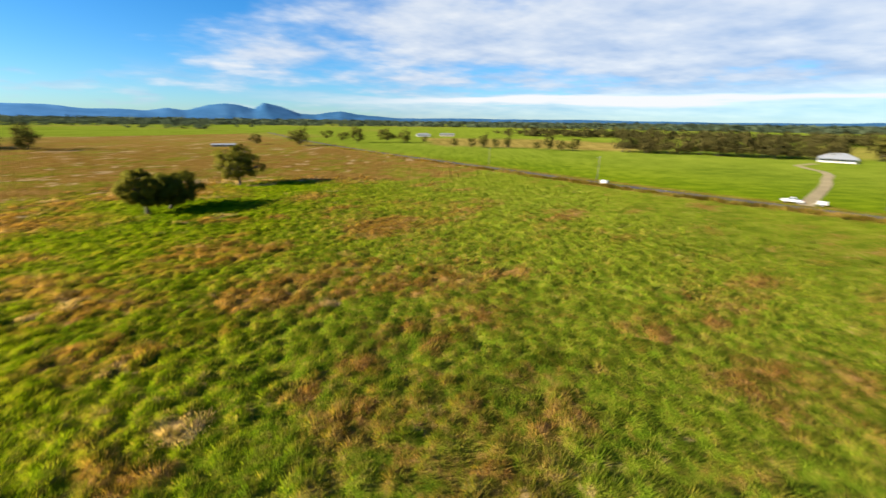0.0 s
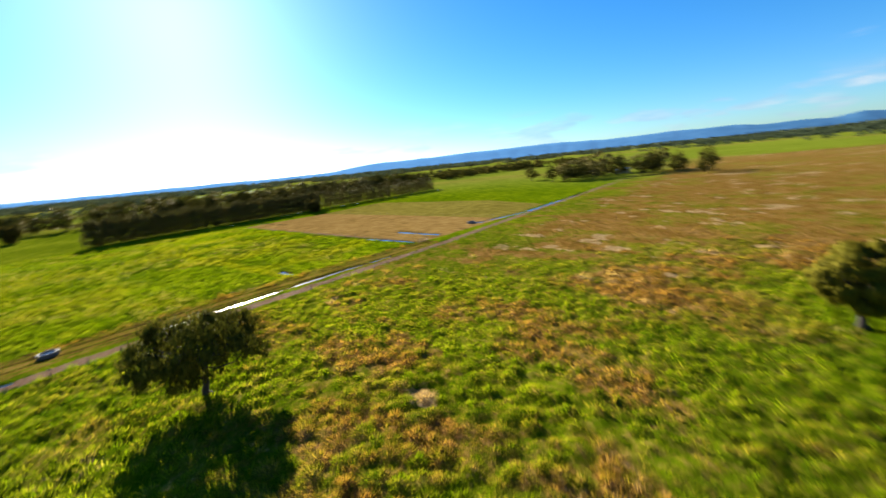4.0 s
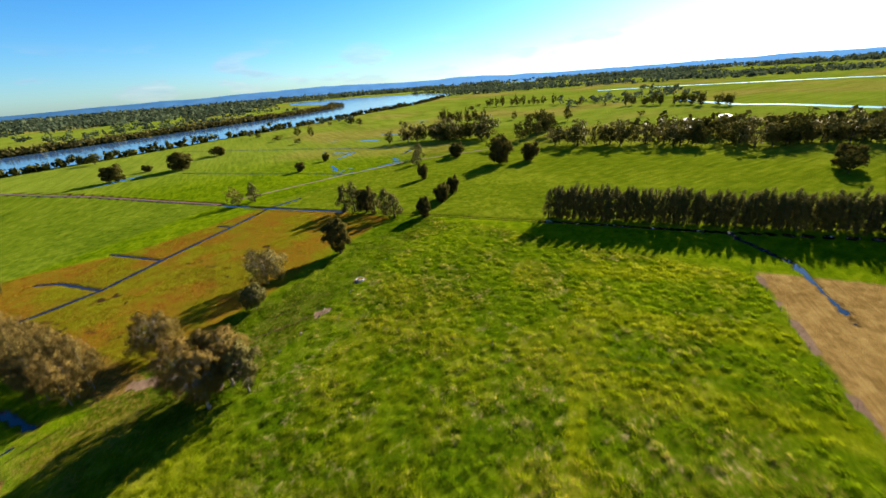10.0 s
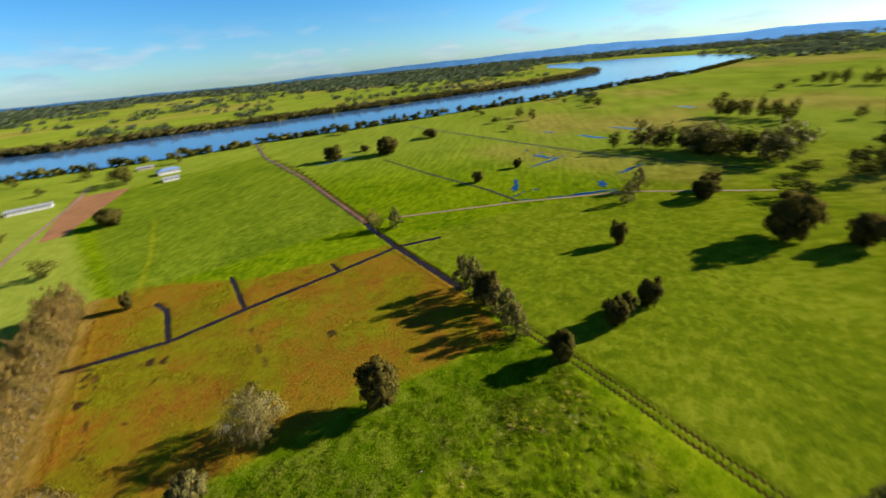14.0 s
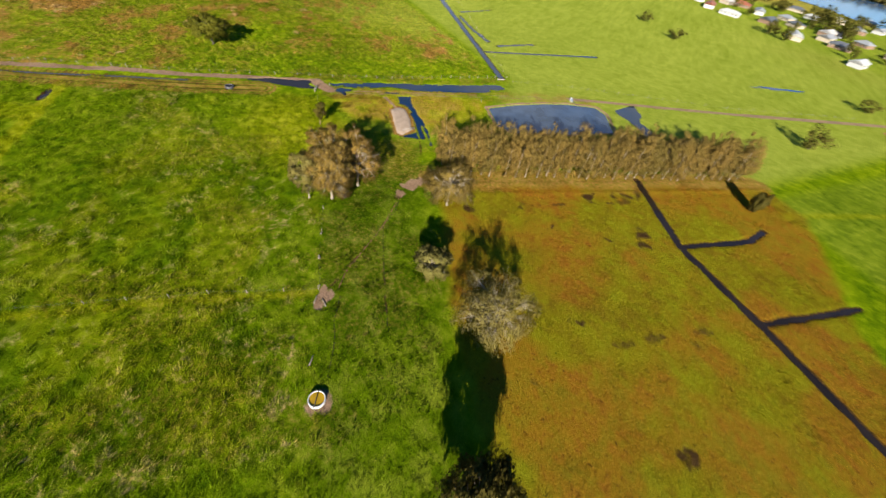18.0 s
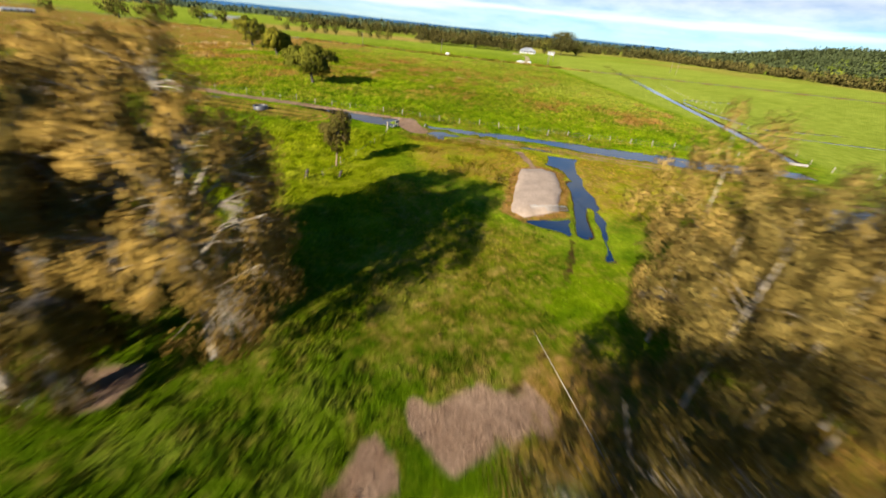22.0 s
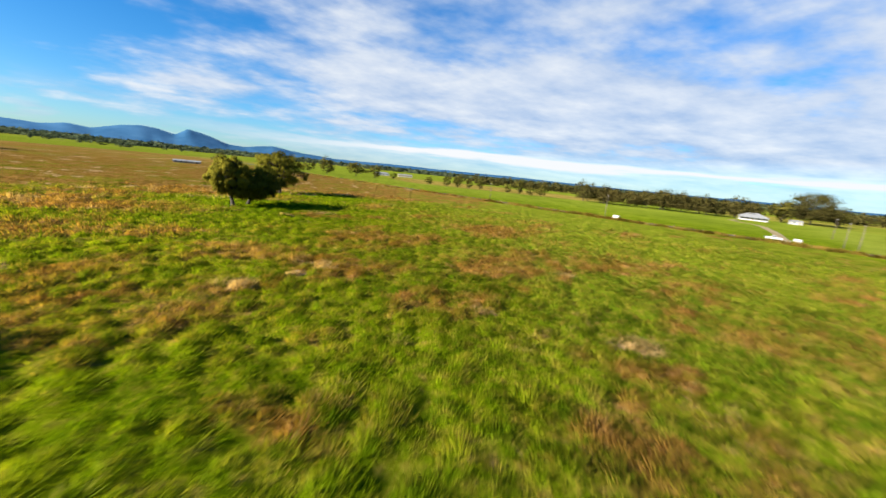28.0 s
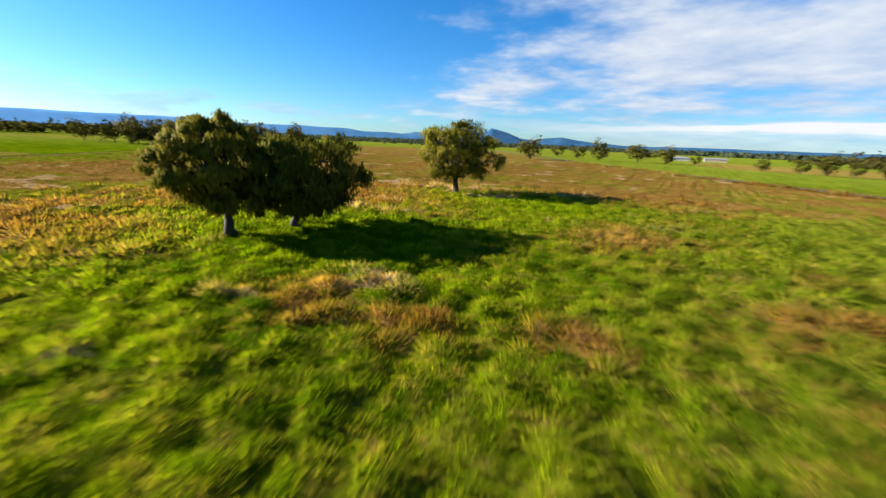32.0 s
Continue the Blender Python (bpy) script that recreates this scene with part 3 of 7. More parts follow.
SOUTH_ROAD = ((-129, -268), (-198, -286), (-260, -297), (-330, -290))
FAR_DRAIN = ((-71, -594), (-161, -499), (-212, -443), (-264, -388), (-301, -360), (-340, -330))
FIELD_DITCH = ((-87, -410), (-138, -354), (-182, -311), (-199, -289))
MID_LINE = ((-145, -104), (-160, -86.5), (-194, -50), (-212, -33))
BOG = ((-101, -104.5), (-30, -188), (-40, -200), (-86, -205), (-142, -236), (-172, -203), (-192, -172), (-163, -152), (-138, -131))
STUBBLE = ((-155.5, 39), (-260, -53), (-290, -14), (-222, 46), (-186, 76))
STUBBLE_2 = ((-222, 46), (-290, -14), (-330, 20), (-260, 88), (-215, 105), (-186, 76))
RED_FIELD = ((75, -246), (153, -333), (125, -359), (69, -256))
SWALE = ((-92.5, -32), (-104, -20), (-123, 2), (-141, 26), (-152, 40))
PUDDLES = (((-181.5, 32), (-166, 46)), ((-196, 88), (-249, 145)), ((-181, 62), (-196, 88)), ((-190, -288), (-255, -300)), ((-197, -296), (-203, -304), (-212, -309)), ((-283, -72), (-274, -49), (-250, -28)), ((-202, -427), (-235, -385)), ((-86, -96.5), (-70, -114), (-46, -143)), ((52, -30), (36, -46), (24, -62)), ((22, -68), (42, -80)), ((60, -26), (84, -36)))
ROAD = ((330, -110), (128, 73), (98.6, 103), (62.3, 139.4), (27.3, 182.5), (-37.4, 258.6), (-97.8, 337), (-190, 470), (-330, 700))
DRIVE = ((101, 108), (108, 115), (122, 128), (138, 143), (149, 154), (160, 166), (176, 182), (186, 196), (190, 208), (199, 227), (222, 240))
# rusty and straw-coloured patches of the pasture: x, y, radius
RUST = ((-54, 80, 4), (-40, 84, 3), (-47, 81, 3), (5, 40, 3), (0, 34, 2.4), (23, 37, 2.6), (31, 39, 2.4), (-8, 29, 2.4), (14, 30, 2), (-11, 26, 2), (-45, 61, 3), (-92, 39, 4), (-26, 12, 3.5), (-43, 13, 2), (-7, 29, 2.4), (-5, 78, 3), (-41, 112, 3), (-26, 104, 3), (-28, 10, 2.5), (-45, -8, 2), (-44, -13, 2), (-5, -1, 3), (-17, -11, 2.4), (-32, 4.6, 3), (-20, 17.6, 3), (-39, -2, 2.4), (-14.5, 44.4, 2), (-67.6, 54, 2.4), (-119, 71, 4), (-29, 28.6, 2.2), (-36, 30.6, 1.8), (-25.5, 14, 2.6), (-43.5, 13.4, 2.2), (-28, 29.7, 1.8), (-8, 29, 2), (-105.7, 18.7, 1.6), (-117.4, 20.4, 2.2), (-116.0, 27.8, 2), (-124.4, 35.4, 2))
STRAW = ((-11, 77, 2.6), (3, 86, 1.4), (10, 89, 1.4), (-15, 42, 1.6), (-19, 21, 2.4), (-45, 39, 1.6), (-52, 84.5, 2.6), (-56, 78, 1.6), (-73, 33, 3), (-143, 155, 6), (-108, 18, 1.5), (-117, 22, 1.4), (-47, 37, 1.4), (-56, 70, 1.5), (-45.5, 0, 1.8), (-29.3, 28, 1.6), (-44.4, 62, 2), (-51.3, 31.8, 1.6), (-46.4, 41, 2))


GLINT = ((-104.5, -12.5), (-117, 1.5), (-128.5, 14.0), (-141, 29))


def cover(x, y):
    """What covers the ground at places: a dict of weights, and the height."""
    x, y = np.asarray(x, float), np.asarray(y, float)
    wob = (fbm(x, y, 7, 3, 3) - 0.5) * 4
    jit = (fbm(x, y, 2.4, 2, 5) - 0.5) * 2
    n60, n14, n5 = fbm(x, y, 60, 4, 11), fbm(x, y, 14, 4, 13), fbm(x, y, 5, 3, 17)
    c = {}
    rise, tone = clumps(x, y, CELL)
    c["tone"] = tone
    # sides of the track: the pasture lies north of it
    north = ((x + 78) * 0.72 + (y + 40) * 0.69)
    pasture = step(north, 2, 8) * step(in_area(x, y, ((-480, 380), (-60, -62), (-14, -85), (105, 92), (-60, 275), (-140, 385), (-330, 620))), -4, 4)
    west = step(0.6 * (y - x) + 34 * (n14 - 0.5), 82, 130) * step(north, 14, 42)
    slant = fbm(x * 0.8 + y * 0.6, (y * 0.8 - x * 0.6) * 2.6, 16, 4, 19)
    patch = n14 * 0.3 + n5 * 0.15 + slant * 0.4 + (tone - 0.5) * 0.12 + 0.075
    dry = pasture * (0.35 + 0.25 * west + 0.6 * step(patch - 0.05 * step(x, 5, 25) + 0.1 * west + 0.1 * (n60 - 0.5), 0.47, 0.68))
    # green round the fig trees
    shade = np.exp(-(((x + 64) / 18) ** 2 + ((y - 90) / 15) ** 2)) + np.exp(-(((x + 60) / 20) ** 2 + ((y - 127) / 12) ** 2)) + 0.8 * np.exp(-(((x + 62) / 17) ** 2 + ((y - 6) / 12) ** 2))
    dry *= 1 - 0.9 * np.clip(shade, 0, 1)
    dry *= 1 - 0.5 * step(north, 34, 16) * step(x, -105, -85)
    straw = pasture * (0.48 + 0.6 * west) * step(fbm(x * 0.8 + y * 0.6, (y * 0.8 - x * 0.6) * 2.2, 9, 3, 23) + (tone - 0.5) * 0.12, 0.64, 0.76) * 0.8
    for px, py, r in RUST:
        dry = np.maximum(dry, np.exp(-((np.hypot(x - px, (y - py) * 1.2) + jit * 1.6) / (r * 1.3)) ** 2) * (0.6 + 0.5 * tone))
    for px, py, r in STRAW:
        straw = np.maximum(straw, np.exp(-((np.hypot((x - px) * 0.75, (y - py) * 1.2) + jit * 1.5) / (r * 0.9)) ** 2) * (0.45 + 0.7 * tone))
    dry = np.where(in_area(x, y, ((-90, -62), (-60, -84), (-80, -100), (-112, -100))) > 0, np.maximum(dry, 0.45 * step(n14, 0.35, 0.6)), dry)
    middle = step(in_area(x, y, ((-84, -48), (-155, 38), (-258, -52), (-207, -163), (-192, -172), (-163, -152), (-138, -131), (-103, -104), (-88, -88), (-92, -66))) + wob, -4, 4)
    # long tussocks north-west of the old fence, grazed short beside the trees
    rough = step((x + 118) * -0.654 + (y + 82) * 0.757 + wob, -1.5, 2.5)
    dry = np.maximum(dry, middle * 0.3 * step(n14, 0.4, 0.68))
    south = step(in_area(x, y, ((-36, -190), (-122, -264), (60, -460), (140, -330))), -2, 4)
    c["deep"] = np.clip((1 - 0.4 * rough) * middle + 0.38 * step(in_area(x, y, ((-207, -163), (-243, -123), (-420, 70), (-700, -100), (-400, -420), (-290, -330), (-140, -240))), -2, 4) + 0.42 * south, 0, 1) * (0.6 + 0.4 * step(n14 * 0.6 + n60 * 0.4, 0.38, 0.56))
    c["lush"] = np.maximum(step(in_area(x, y, ((-16, -90), (110, 92), (300, 260), (500, -50), (160, -330), (-28, -190), (-55, -98))), -3, 6) * 0.95, 0.6 * step(np.hypot(x + 120, y + 70), 240, 400) * (1 - 0.6 * south))
    c["lush"] = np.maximum(c["lush"], 0.2 * step(in_area(x, y, ((-207, -163), (-243, -123), (-420, 70), (-700, -100), (-400, -420), (-290, -330), (-140, -240))), -2, 4))
    over = (x + 187) * 0.69 + (y + 52) * 0.72
    mown = step(np.sin(over / 4.4 + 0.6 * np.sin(x * 0.09)), 0.1, 0.8) * middle * step((x + 187) * 0.72 - (y + 52) * 0.69, 2, -2)
    # yellow-green swards among the tussocks, along the old wheel strip and on the flats
    gold = np.maximum(0.32 * mown, 0.5 * step(np.abs(off_line(x, y, STRIP) - 0.9) + jit * 0.7, 1.3, 0.4))
    gold = np.maximum(gold, 0.16 * step(in_area(x, y, ((-207, -163), (-243, -123), (-420, 70), (-700, -100), (-400, -420), (-290, -330), (-140, -240))), -2, 4))
    gold = np.maximum(gold, 0.4 * step(off_line(x, y, ((28, -279), (-11, -235), (-50, -186))) + jit * 0.6, 1.8, 0.6))
    gold = np.maximum(gold, 0.5 * step(off_line(x, y, MID_LINE) + jit * 0.5, 1.2, 0.3))
    gold = np.maximum(gold, middle * (0.1 + 0.9 * rough) * 0.22 * step(n60 * 0.35 + slant * 0.3 + n14 * 0.35 + jit * 0.02, 0.53, 0.6))
    c["deep"] = c["deep"] * (1 - 0.8 * np.clip(gold, 0, 1) * middle)
    c["lush"] = np.maximum(c["lush"], 0.3 * south)
    # the pasture grows paler and smoother towards the east
    c["lush"] = np.maximum(c["lush"], (0.28 + 0.3 * step(y, 25, -5)) * pasture * step(x + 0.2 * y + wob * 3 + 20 * (n14 - 0.5), -34, 12))
    c["lush"] = np.maximum(c["lush"], step(in_area(x, y, ((-76, -52), (-50, -82), (-58, -108), (-90, -90), (-92, -62))), -2, 4) * 0.15)
    far_tan = step(np.hypot(x + 100, y), 330, 520) * step(fbm(x, y, 190, 3, 31), 0.52, 0.68) * 0.45
    c["bog"] = step(in_area(x, y, BOG) + wob * 0.8, -1.5, 2) * (0.55 + 0.45 * step(n14, 0.35, 0.6))
    c["stubble"] = np.maximum(step(in_area(x, y, STUBBLE) + jit * 0.5, -0.5, 0.8), 0.55 * step(in_area(x, y, STUBBLE_2), -0.5, 0.8))
    c["stubble"] = np.maximum(c["stubble"], 0.3 * step(off_line(x, y, ((-190, -420), (-300, -330))) + wob * 3, 40, 10))
    c["stubble"] = np.maximum(c["stubble"], far_tan)
    c["stubble"] = np.maximum(c["stubble"], 0.7 * step(in_area(x, y, ((-20, 375), (60, 352), (150, 322), (240, 420), (120, 560), (-40, 560))) + 6 * wob, -8, 12))
    soil = step(off_line(x, y, TRACK) + jit * 0.5, 2.0, 1.0) * (0.72 + 0.28 * step(n5, 0.3, 0.6))
    soil = np.maximum(soil, step(off_line(x, y, CROSSING) + jit * 0.4, 2.5, 1.5))
    trail = off_line(x, y, TRAIL)
    soil = np.maximum(soil, step(np.abs(trail - 0.9) + jit * 0.5, 1.0, 0.2) * 0.6 * (0.7 + 0.3 * step(n14, 0.3, 0.6)))
    soil = np.maximum(soil, step(np.abs(off_line(x, y, SOUTH_ROAD) - 0.8) + jit * 0.4, 1.0, 0.2) * 0.55)
    soil = np.maximum(soil, step(np.abs(off_line(x, y, STUBBLE[:2]) - 0.3) + jit * 0.6, 1.3, 0.3) * 0.7 * step(n5, 0.35, 0.55))
    soil = np.maximum(soil, step(off_line(x, y, PAD_LANE) + jit * 0.5, 1.0, 0.3) * 0.8)
    for px, py, r in ((-160.4, -118.6, 3.1), (-144.8, -105.6, 2.3), (-109.6, -99.0, 1.9), (-105.8, -99.4, 2.2), (-102.2, -99.6, 2.6), (-119, -88.5, 2.0)):
        soil = np.maximum(soil, step(np.hypot(x - px, y - py) + jit * 1.6 + wob * 0.3, r, r * 0.5) * 0.9)
    verge = step(np.abs(off_line(x, y, ROAD) - 6) + wob * 0.5, 5, 1.5) * 0.75 * step(north, 40, 60)
    dry = np.maximum(dry, verge)
    straw = np.maximum(straw, verge * 0.62 * (0.5 + 0.5 * tone))
    dry = np.maximum(dry, step(trail + jit, 8, 2.5) * 0.62 * step(off_line(x, y, TRAIL[:4]), 16, 8) * (0.5 + 0.5 * step(n5, 0.35, 0.6)))
    furrow = off_line(x, y, SWALE)
    dry = np.maximum(dry, step(furrow + jit, 6.5, 4.2) * (0.62 + 0.3 * np.sin(furrow * 3.4)))
    canal_side = step(off_line(x, y, ((-92, -22), (-74, -38), (-20, -88))) + jit, 6, 2) * 0.45
    dry = np.maximum(dry, canal_side * step(n5, 0.3, 0.6))
    south_bank = step(off_line(x, y, ((-79, -52), (-75, -56), (-70, -56), (-61.5, -64), (-40, -85))) + jit * 1.3, 3.4, 1.2) * 0.7
    flats = step(in_area(x, y, ((-82, -49), (-74, -55), (-50, -76), (-42, -92), (-60, -98), (-76, -86), (-88, -66))), -3, 4) * (0.4 + 0.4 * step(n5 * 0.5 + slant * 0.5, 0.42, 0.6))
    # rust-red earth shows round the gravel pad
    dry = np.maximum(dry, 1.1 * step(in_area(x, y, PAD) + jit * 0.5, -1.7, -0.9))
    dry = np.maximum(dry, np.maximum(south_bank, flats * 0.85))
    gold = np.maximum(gold, 0.42 * middle * step(np.hypot(x + 95, y + 64) + wob, 34, 16))
    gold = np.maximum(gold, np.minimum(flats * 1.5, 0.95))
    litter = step(off_line(x, y, ((-98, -103), (-31, -185))) + jit * 1.5, 7.5, 4.0) * 0.85
    dry = np.maximum(dry, litter)
    straw = np.maximum(straw, middle * rough * 0.46 * step(tone, 0.3, 0.8) * (1 - 0.8 * gold) * step(n14 * 0.6 + n60 * 0.4, 0.42, 0.54))
    soil = np.maximum(soil, step(np.abs(in_area(x, y, POND) + 0.9) + jit * 0.5, 1.1, 0.3) * 0.75)
    c["gold"] = np.clip(gold, 0, 1)
    c["dry"], c["straw"], c["soil"] = np.clip(dry, 0, 1), np.clip(straw, 0, 1), np.clip(soil, 0, 1)
    # height: gentle roll and tussocks, cut by ditches and pools
    fade = step(np.hypot(x + 100, y + 40), 420, 300)
    z = (fbm(x, y, 25, 3, 41) - 0.5) * 0.22 * fade + (0.5 * pasture + (0.16 + 0.26 * rough) * middle + 0.05) * (rise - 0.3) * fade
    hard = np.maximum(soil, c["stubble"])
    z = z * (1 - 0.8 * hard)
    mud = np.zeros_like(z)
    for area, deep in ((POOL_NW, 0.6), (POOL_SE, 0.6), (POND, 0.9), (INLET, 0.45), (PAD_PUDDLE, 0.35), (INLET_EAST, 0.45), (CANAL_PUDDLE, 0.45), (SIDE_PUDDLE, 0.45)):
        d = in_area(x, y, area) + jit * (0.7 if area is not POND else 0.15)
        sink = step(d, -0.5, 1.3)
        if area is POOL_SE:
            sink = sink * (1 - 0.85 * step(n5, 0.60, 0.68) * step(d, 2.2, 0.9))
        z = z * (1 - step(d, -2.5, -0.5)) - deep * sink
        mud = np.maximum(mud, step(d, -0.5, 0.3) * 0.42)
    lines = [(DRAIN, 0.75, 0.45), (DITCH, 1.3, 0.5), (DITCH_EAST, 0.5, 0.4), (DITCH_WEST, 0.8, 0.5), (NE_DRAIN, 1.1, 0.45), (NE_SIDE, 0.6, 0.4), (INLET_SIDE, 0.3, 0.4), (WHEEL_HOLE, 0.45, 0.4), (FENCE_WET, 0.35, 0.4)]
    lines += [(b, 0.5, 0.36) for b in BRANCHES]
    for line, half, deep in lines:
        d = off_line(x, y, line) + jit * 0.35
        sink = step(d, half + 0.9, half * 0.4)
        z = z - deep * sink
        mud = np.maximum(mud, step(d, half + 0.9, half + 0.1) * 0.9)
    d = off_line(x, y, GLINT) + jit * 0.5
    z = z * (1 - step(d, 2.0, 0.9)) - 0.3 * step(d, 0.9, 0.3)
    mud = np.maximum(mud, step(d, 1.5, 0.6) * 0.55)
    for line in FAINT:
        d = off_line(x, y, line) + jit * 1.2
        mud = np.maximum(mud, step(d, 1.6, 0.3) * 0.55 * step(n5, 0.4, 0.6))
    for line in PUDDLES:
        d = off_line(x, y, line) + jit * 1.1
        z = z * (1 - step(d, 2.5, 1.2)) - 0.3 * step(d, 1.6, 0.5)
        mud = np.maximum(mud, step(d, 2.4, 1.2) * 0.5)
    # wet, trodden line along the stubble fence
    d = off_line(x, y, ((-203, -7), (-186, 9), (-173, 21.3), (-160, 33)))
    mud = np.maximum(mud, step(d + jit * 0.7, 1.5, 0.5) * 0.6)
    d = off_line(x, y, FURROW)
    z = z - 0.45 * step(np.abs(d - 1.2), 1.0, 0.3)
    mud = np.maximum(mud, step(np.abs(d - 1.2) + jit * 0.2, 1.0, 0.3) * 0.72)
    d = off_line(x, y, ((-253, -213), (-273, -191), (-287, -173), (-320, -140)))
    mud = np.maximum(mud, step(d + jit * 0.5, 0.9, 0.2) * 0.5)
    d = np.hypot((x + 137.4) * 0.7 - (y - 0.8) * 0.7, ((x + 137.4) * 0.7 + (y - 0.8) * 0.7) * 0.35) + jit * 0.4
    mud = np.maximum(mud, step(d, 1.0, 0.4) * 0.95)
    d = off_line(x, y, SWALE)
    mud = np.maximum(mud, step(np.abs(d - 1.6) + jit * 0.4, 1.0, 0.3) * 0.6)
    for away, wide in ((3.1, 0.5), (4.3, 0.4), (5.4, 0.35)):
        mud = np.maximum(mud, step(np.abs(d - away) + jit * 0.45, wide, 0.05) * 0.55)
    for line in (((-146, -106), (-138.5, -104.5), (-122, -102.7), (-111, -99.5)), ((-151, -113.8), (-148, -111), (-143.1, -108.2)), ((-143.4, -119.3), (-134.5, -112.1), (-128.1, -107.1), (-122, -102.7)), ((-84.5, -88.9), (-88.7, -92), (-94, -95.6), (-98.4, -98.1))):
        mud = np.maximum(mud, step(off_line(x, y, line) + jit * 0.5, 0.55, 0.1) * 0.62 * (0.6 + 0.4 * step(n5, 0.25, 0.5)))
    mud = np.maximum(mud, np.maximum(step(np.hypot(x + 111.5, y + 98.8) + jit, 1.6, 0.3) * 0.5, step(np.hypot(x + 101.4, y + 99.0) + jit, 1.3, 0.2) * 0.7))
    mud = np.maximum(mud, step(np.hypot((x + 78) * 0.9, (y + 59.5) * 0.7) + jit * 2.0, 2.2, 0.2) * 0.42)
    # trampled wet stains across the bog
    for px, py, r in ((-93, -124.4, 3.4), (-103.6, -115.2, 3), (-76.5, -140.3, 2.6), (-71.5, -147, 3.4), (-83.8, -156.7, 3.6), (-92.2, -149.3, 2.2), (-95, -135.7, 2), (-112, -173.5, 2.6), (-136, -172, 3.0), (-137.5, -147.3, 2.6), (-87.7, -157.5, 3.4), (-66, -152, 3), (-121, -150, 2.2)):
        mud = np.maximum(mud, step(np.hypot((x - px) * 0.8 - (y - py) * 0.5, (x - px) * 0.8 + (y - py) * 1.1) + jit * 3.4 + (n5 - 0.5) * 5, r * 1.6, -r * 0.2) * 0.8 * step(n5, 0.25, 0.5))
    bank = step(off_line(x, y, ((-118, -264.5), (-72, -318), (-18, -384), (40, -440))) + wob * 0.4, 5.0, 2.0)
    mud = np.maximum(mud, bank * 0.62)
    # banks beside the main ditch and the row of trees
    z = z + 0.25 * step(np.abs(off_line(x, y, DITCH) - 2.6), 1.2, 0.2) + 0.2 * step(np.abs(off_line(x, y, ((-104, -103), (-31, -186))) - 2.2), 0.8, 0.1)
    z = z + 0.25 * step(in_area(x, y, PAD), -0.2, 0.7)
    mud = mud * (1 - step(in_area(x, y, PAD), -0.4, 0.2))
    c["mud"] = np.clip(mud, 0, 1)
    c["soil"] = np.maximum(c["soil"] * (1 - mud * 0.7), step(in_area(x, y, PAD) + jit * 0.3, -0.4, 0.3))
    # wooded rise in the east, beyond the fields
    z = z + 46 * np.exp(-((x - 1450) / 240) ** 2 - ((y - 180) / 270) ** 2) + 16 * np.exp(-((x - 1700) / 400) ** 2 - ((y - 420) / 300) ** 2)
    river = in_area(x, y, RIVER)
    z = np.where(np.hypot(x, y) > 250, z * (1 - step(river, -30, 4)), z)
    return c, z


RIVER_NEAR = ((1600, -80), (900, -110), (670, -170), (560, -290), (400, -385), (331, -407), (239, -451), (148, -509), (120, -545), (10, -612), (-102, -696), (-214, -772), (-310, -845), (-440, -960), (-640, -1120), (-900, -1430))
RIVER_FAR = ((-430, -2200), (-500, -1920), (-525, -1640), (-520, -1520), (-430, -1340), (-300, -1190), (-170, -1080), (-60, -990), (60, -890), (180, -810), (270, -745), (360, -690), (442, -630), (505, -575), (628, -552), (730, -545), (802, -469), (850, -380), (950, -300), (1100, -250), (1600, -240))
# the bend widens into a bay behind the far point
RIVER = RIVER_NEAR + ((-1100, -1720), (-1120, -2100), (-900, -2480), (-480, -2750)) + RIVER_FAR


def axis_lines(v, out=4900.0, grow=1.09):
    up, down = [], []
    e, b, s = v[-1], v[0], 0.9
    while e < out:
        s *= grow
        e += s
        b -= s
        up.append(e)
        down.append(b)
    return np.concatenate([down[::-1], v, up])


def make_ground():
    gx = axis_lines(np.concatenate([np.arange(-268, -112, 0.9), np.arange(-112, 45, 0.5)]))
    gy = axis_lines(np.concatenate([np.arange(-268, -94, 0.9), np.arange(-94, 135, 0.5)]))
    X, Y = np.meshgrid(gx, gy)
    x, y = X.ravel(), Y.ravel()
    c, z = cover(x, y)
    n, m = len(gx), len(gy)
    i = (np.arange(m - 1)[:, None] * n + np.arange(n - 1)[None, :]).ravel()
    quads = np.stack([i, i + 1, i + 1 + n, i + n], 1).astype(np.int32)
    me = bpy.data.meshes.new("ground")
    me.vertices.add(len(x))
    me.vertices.foreach_set("co", np.stack([x, y, z], 1).astype(np.float32).ravel())
    me.loops.add(quads.size)
    me.loops.foreach_set("vertex_index", quads.ravel())
    me.polygons.add(len(quads))
    me.polygons.foreach_set("loop_start", np.arange(0, quads.size, 4, dtype=np.int32))
    me.polygons.foreach_set("loop_total", np.full(len(quads), 4, np.int32))
    me.polygons.foreach_set("use_smooth", np.ones(len(quads), bool))
    for key, v in c.items():
        me.attributes.new(key, "FLOAT", "POINT").data.foreach_set("value", v.astype(np.float32))
    me.materials.append(MAT_GROUND)
    me.update(calc_edges=True)
    tagged(new("ground", me), "open flat grassland of green, rusty and wet paddocks", "ground", kind="structure")


make_ground()


def level(x, y):
    return float(cover(np.array([x]), np.array([y]))[1][0])


def area_mesh(name, area, z, mat):
    bm = bmesh.new()
    bm.faces.new([bm.verts.new((x, y, z)) for x, y in area]).normal_update()
    bmesh.ops.triangulate(bm, faces=bm.faces[:])
    for f in bm.faces:
        f.normal_update()
        if f.normal.z < 0:
            f.normal_flip()
    return from_bm(name, bm, mat)


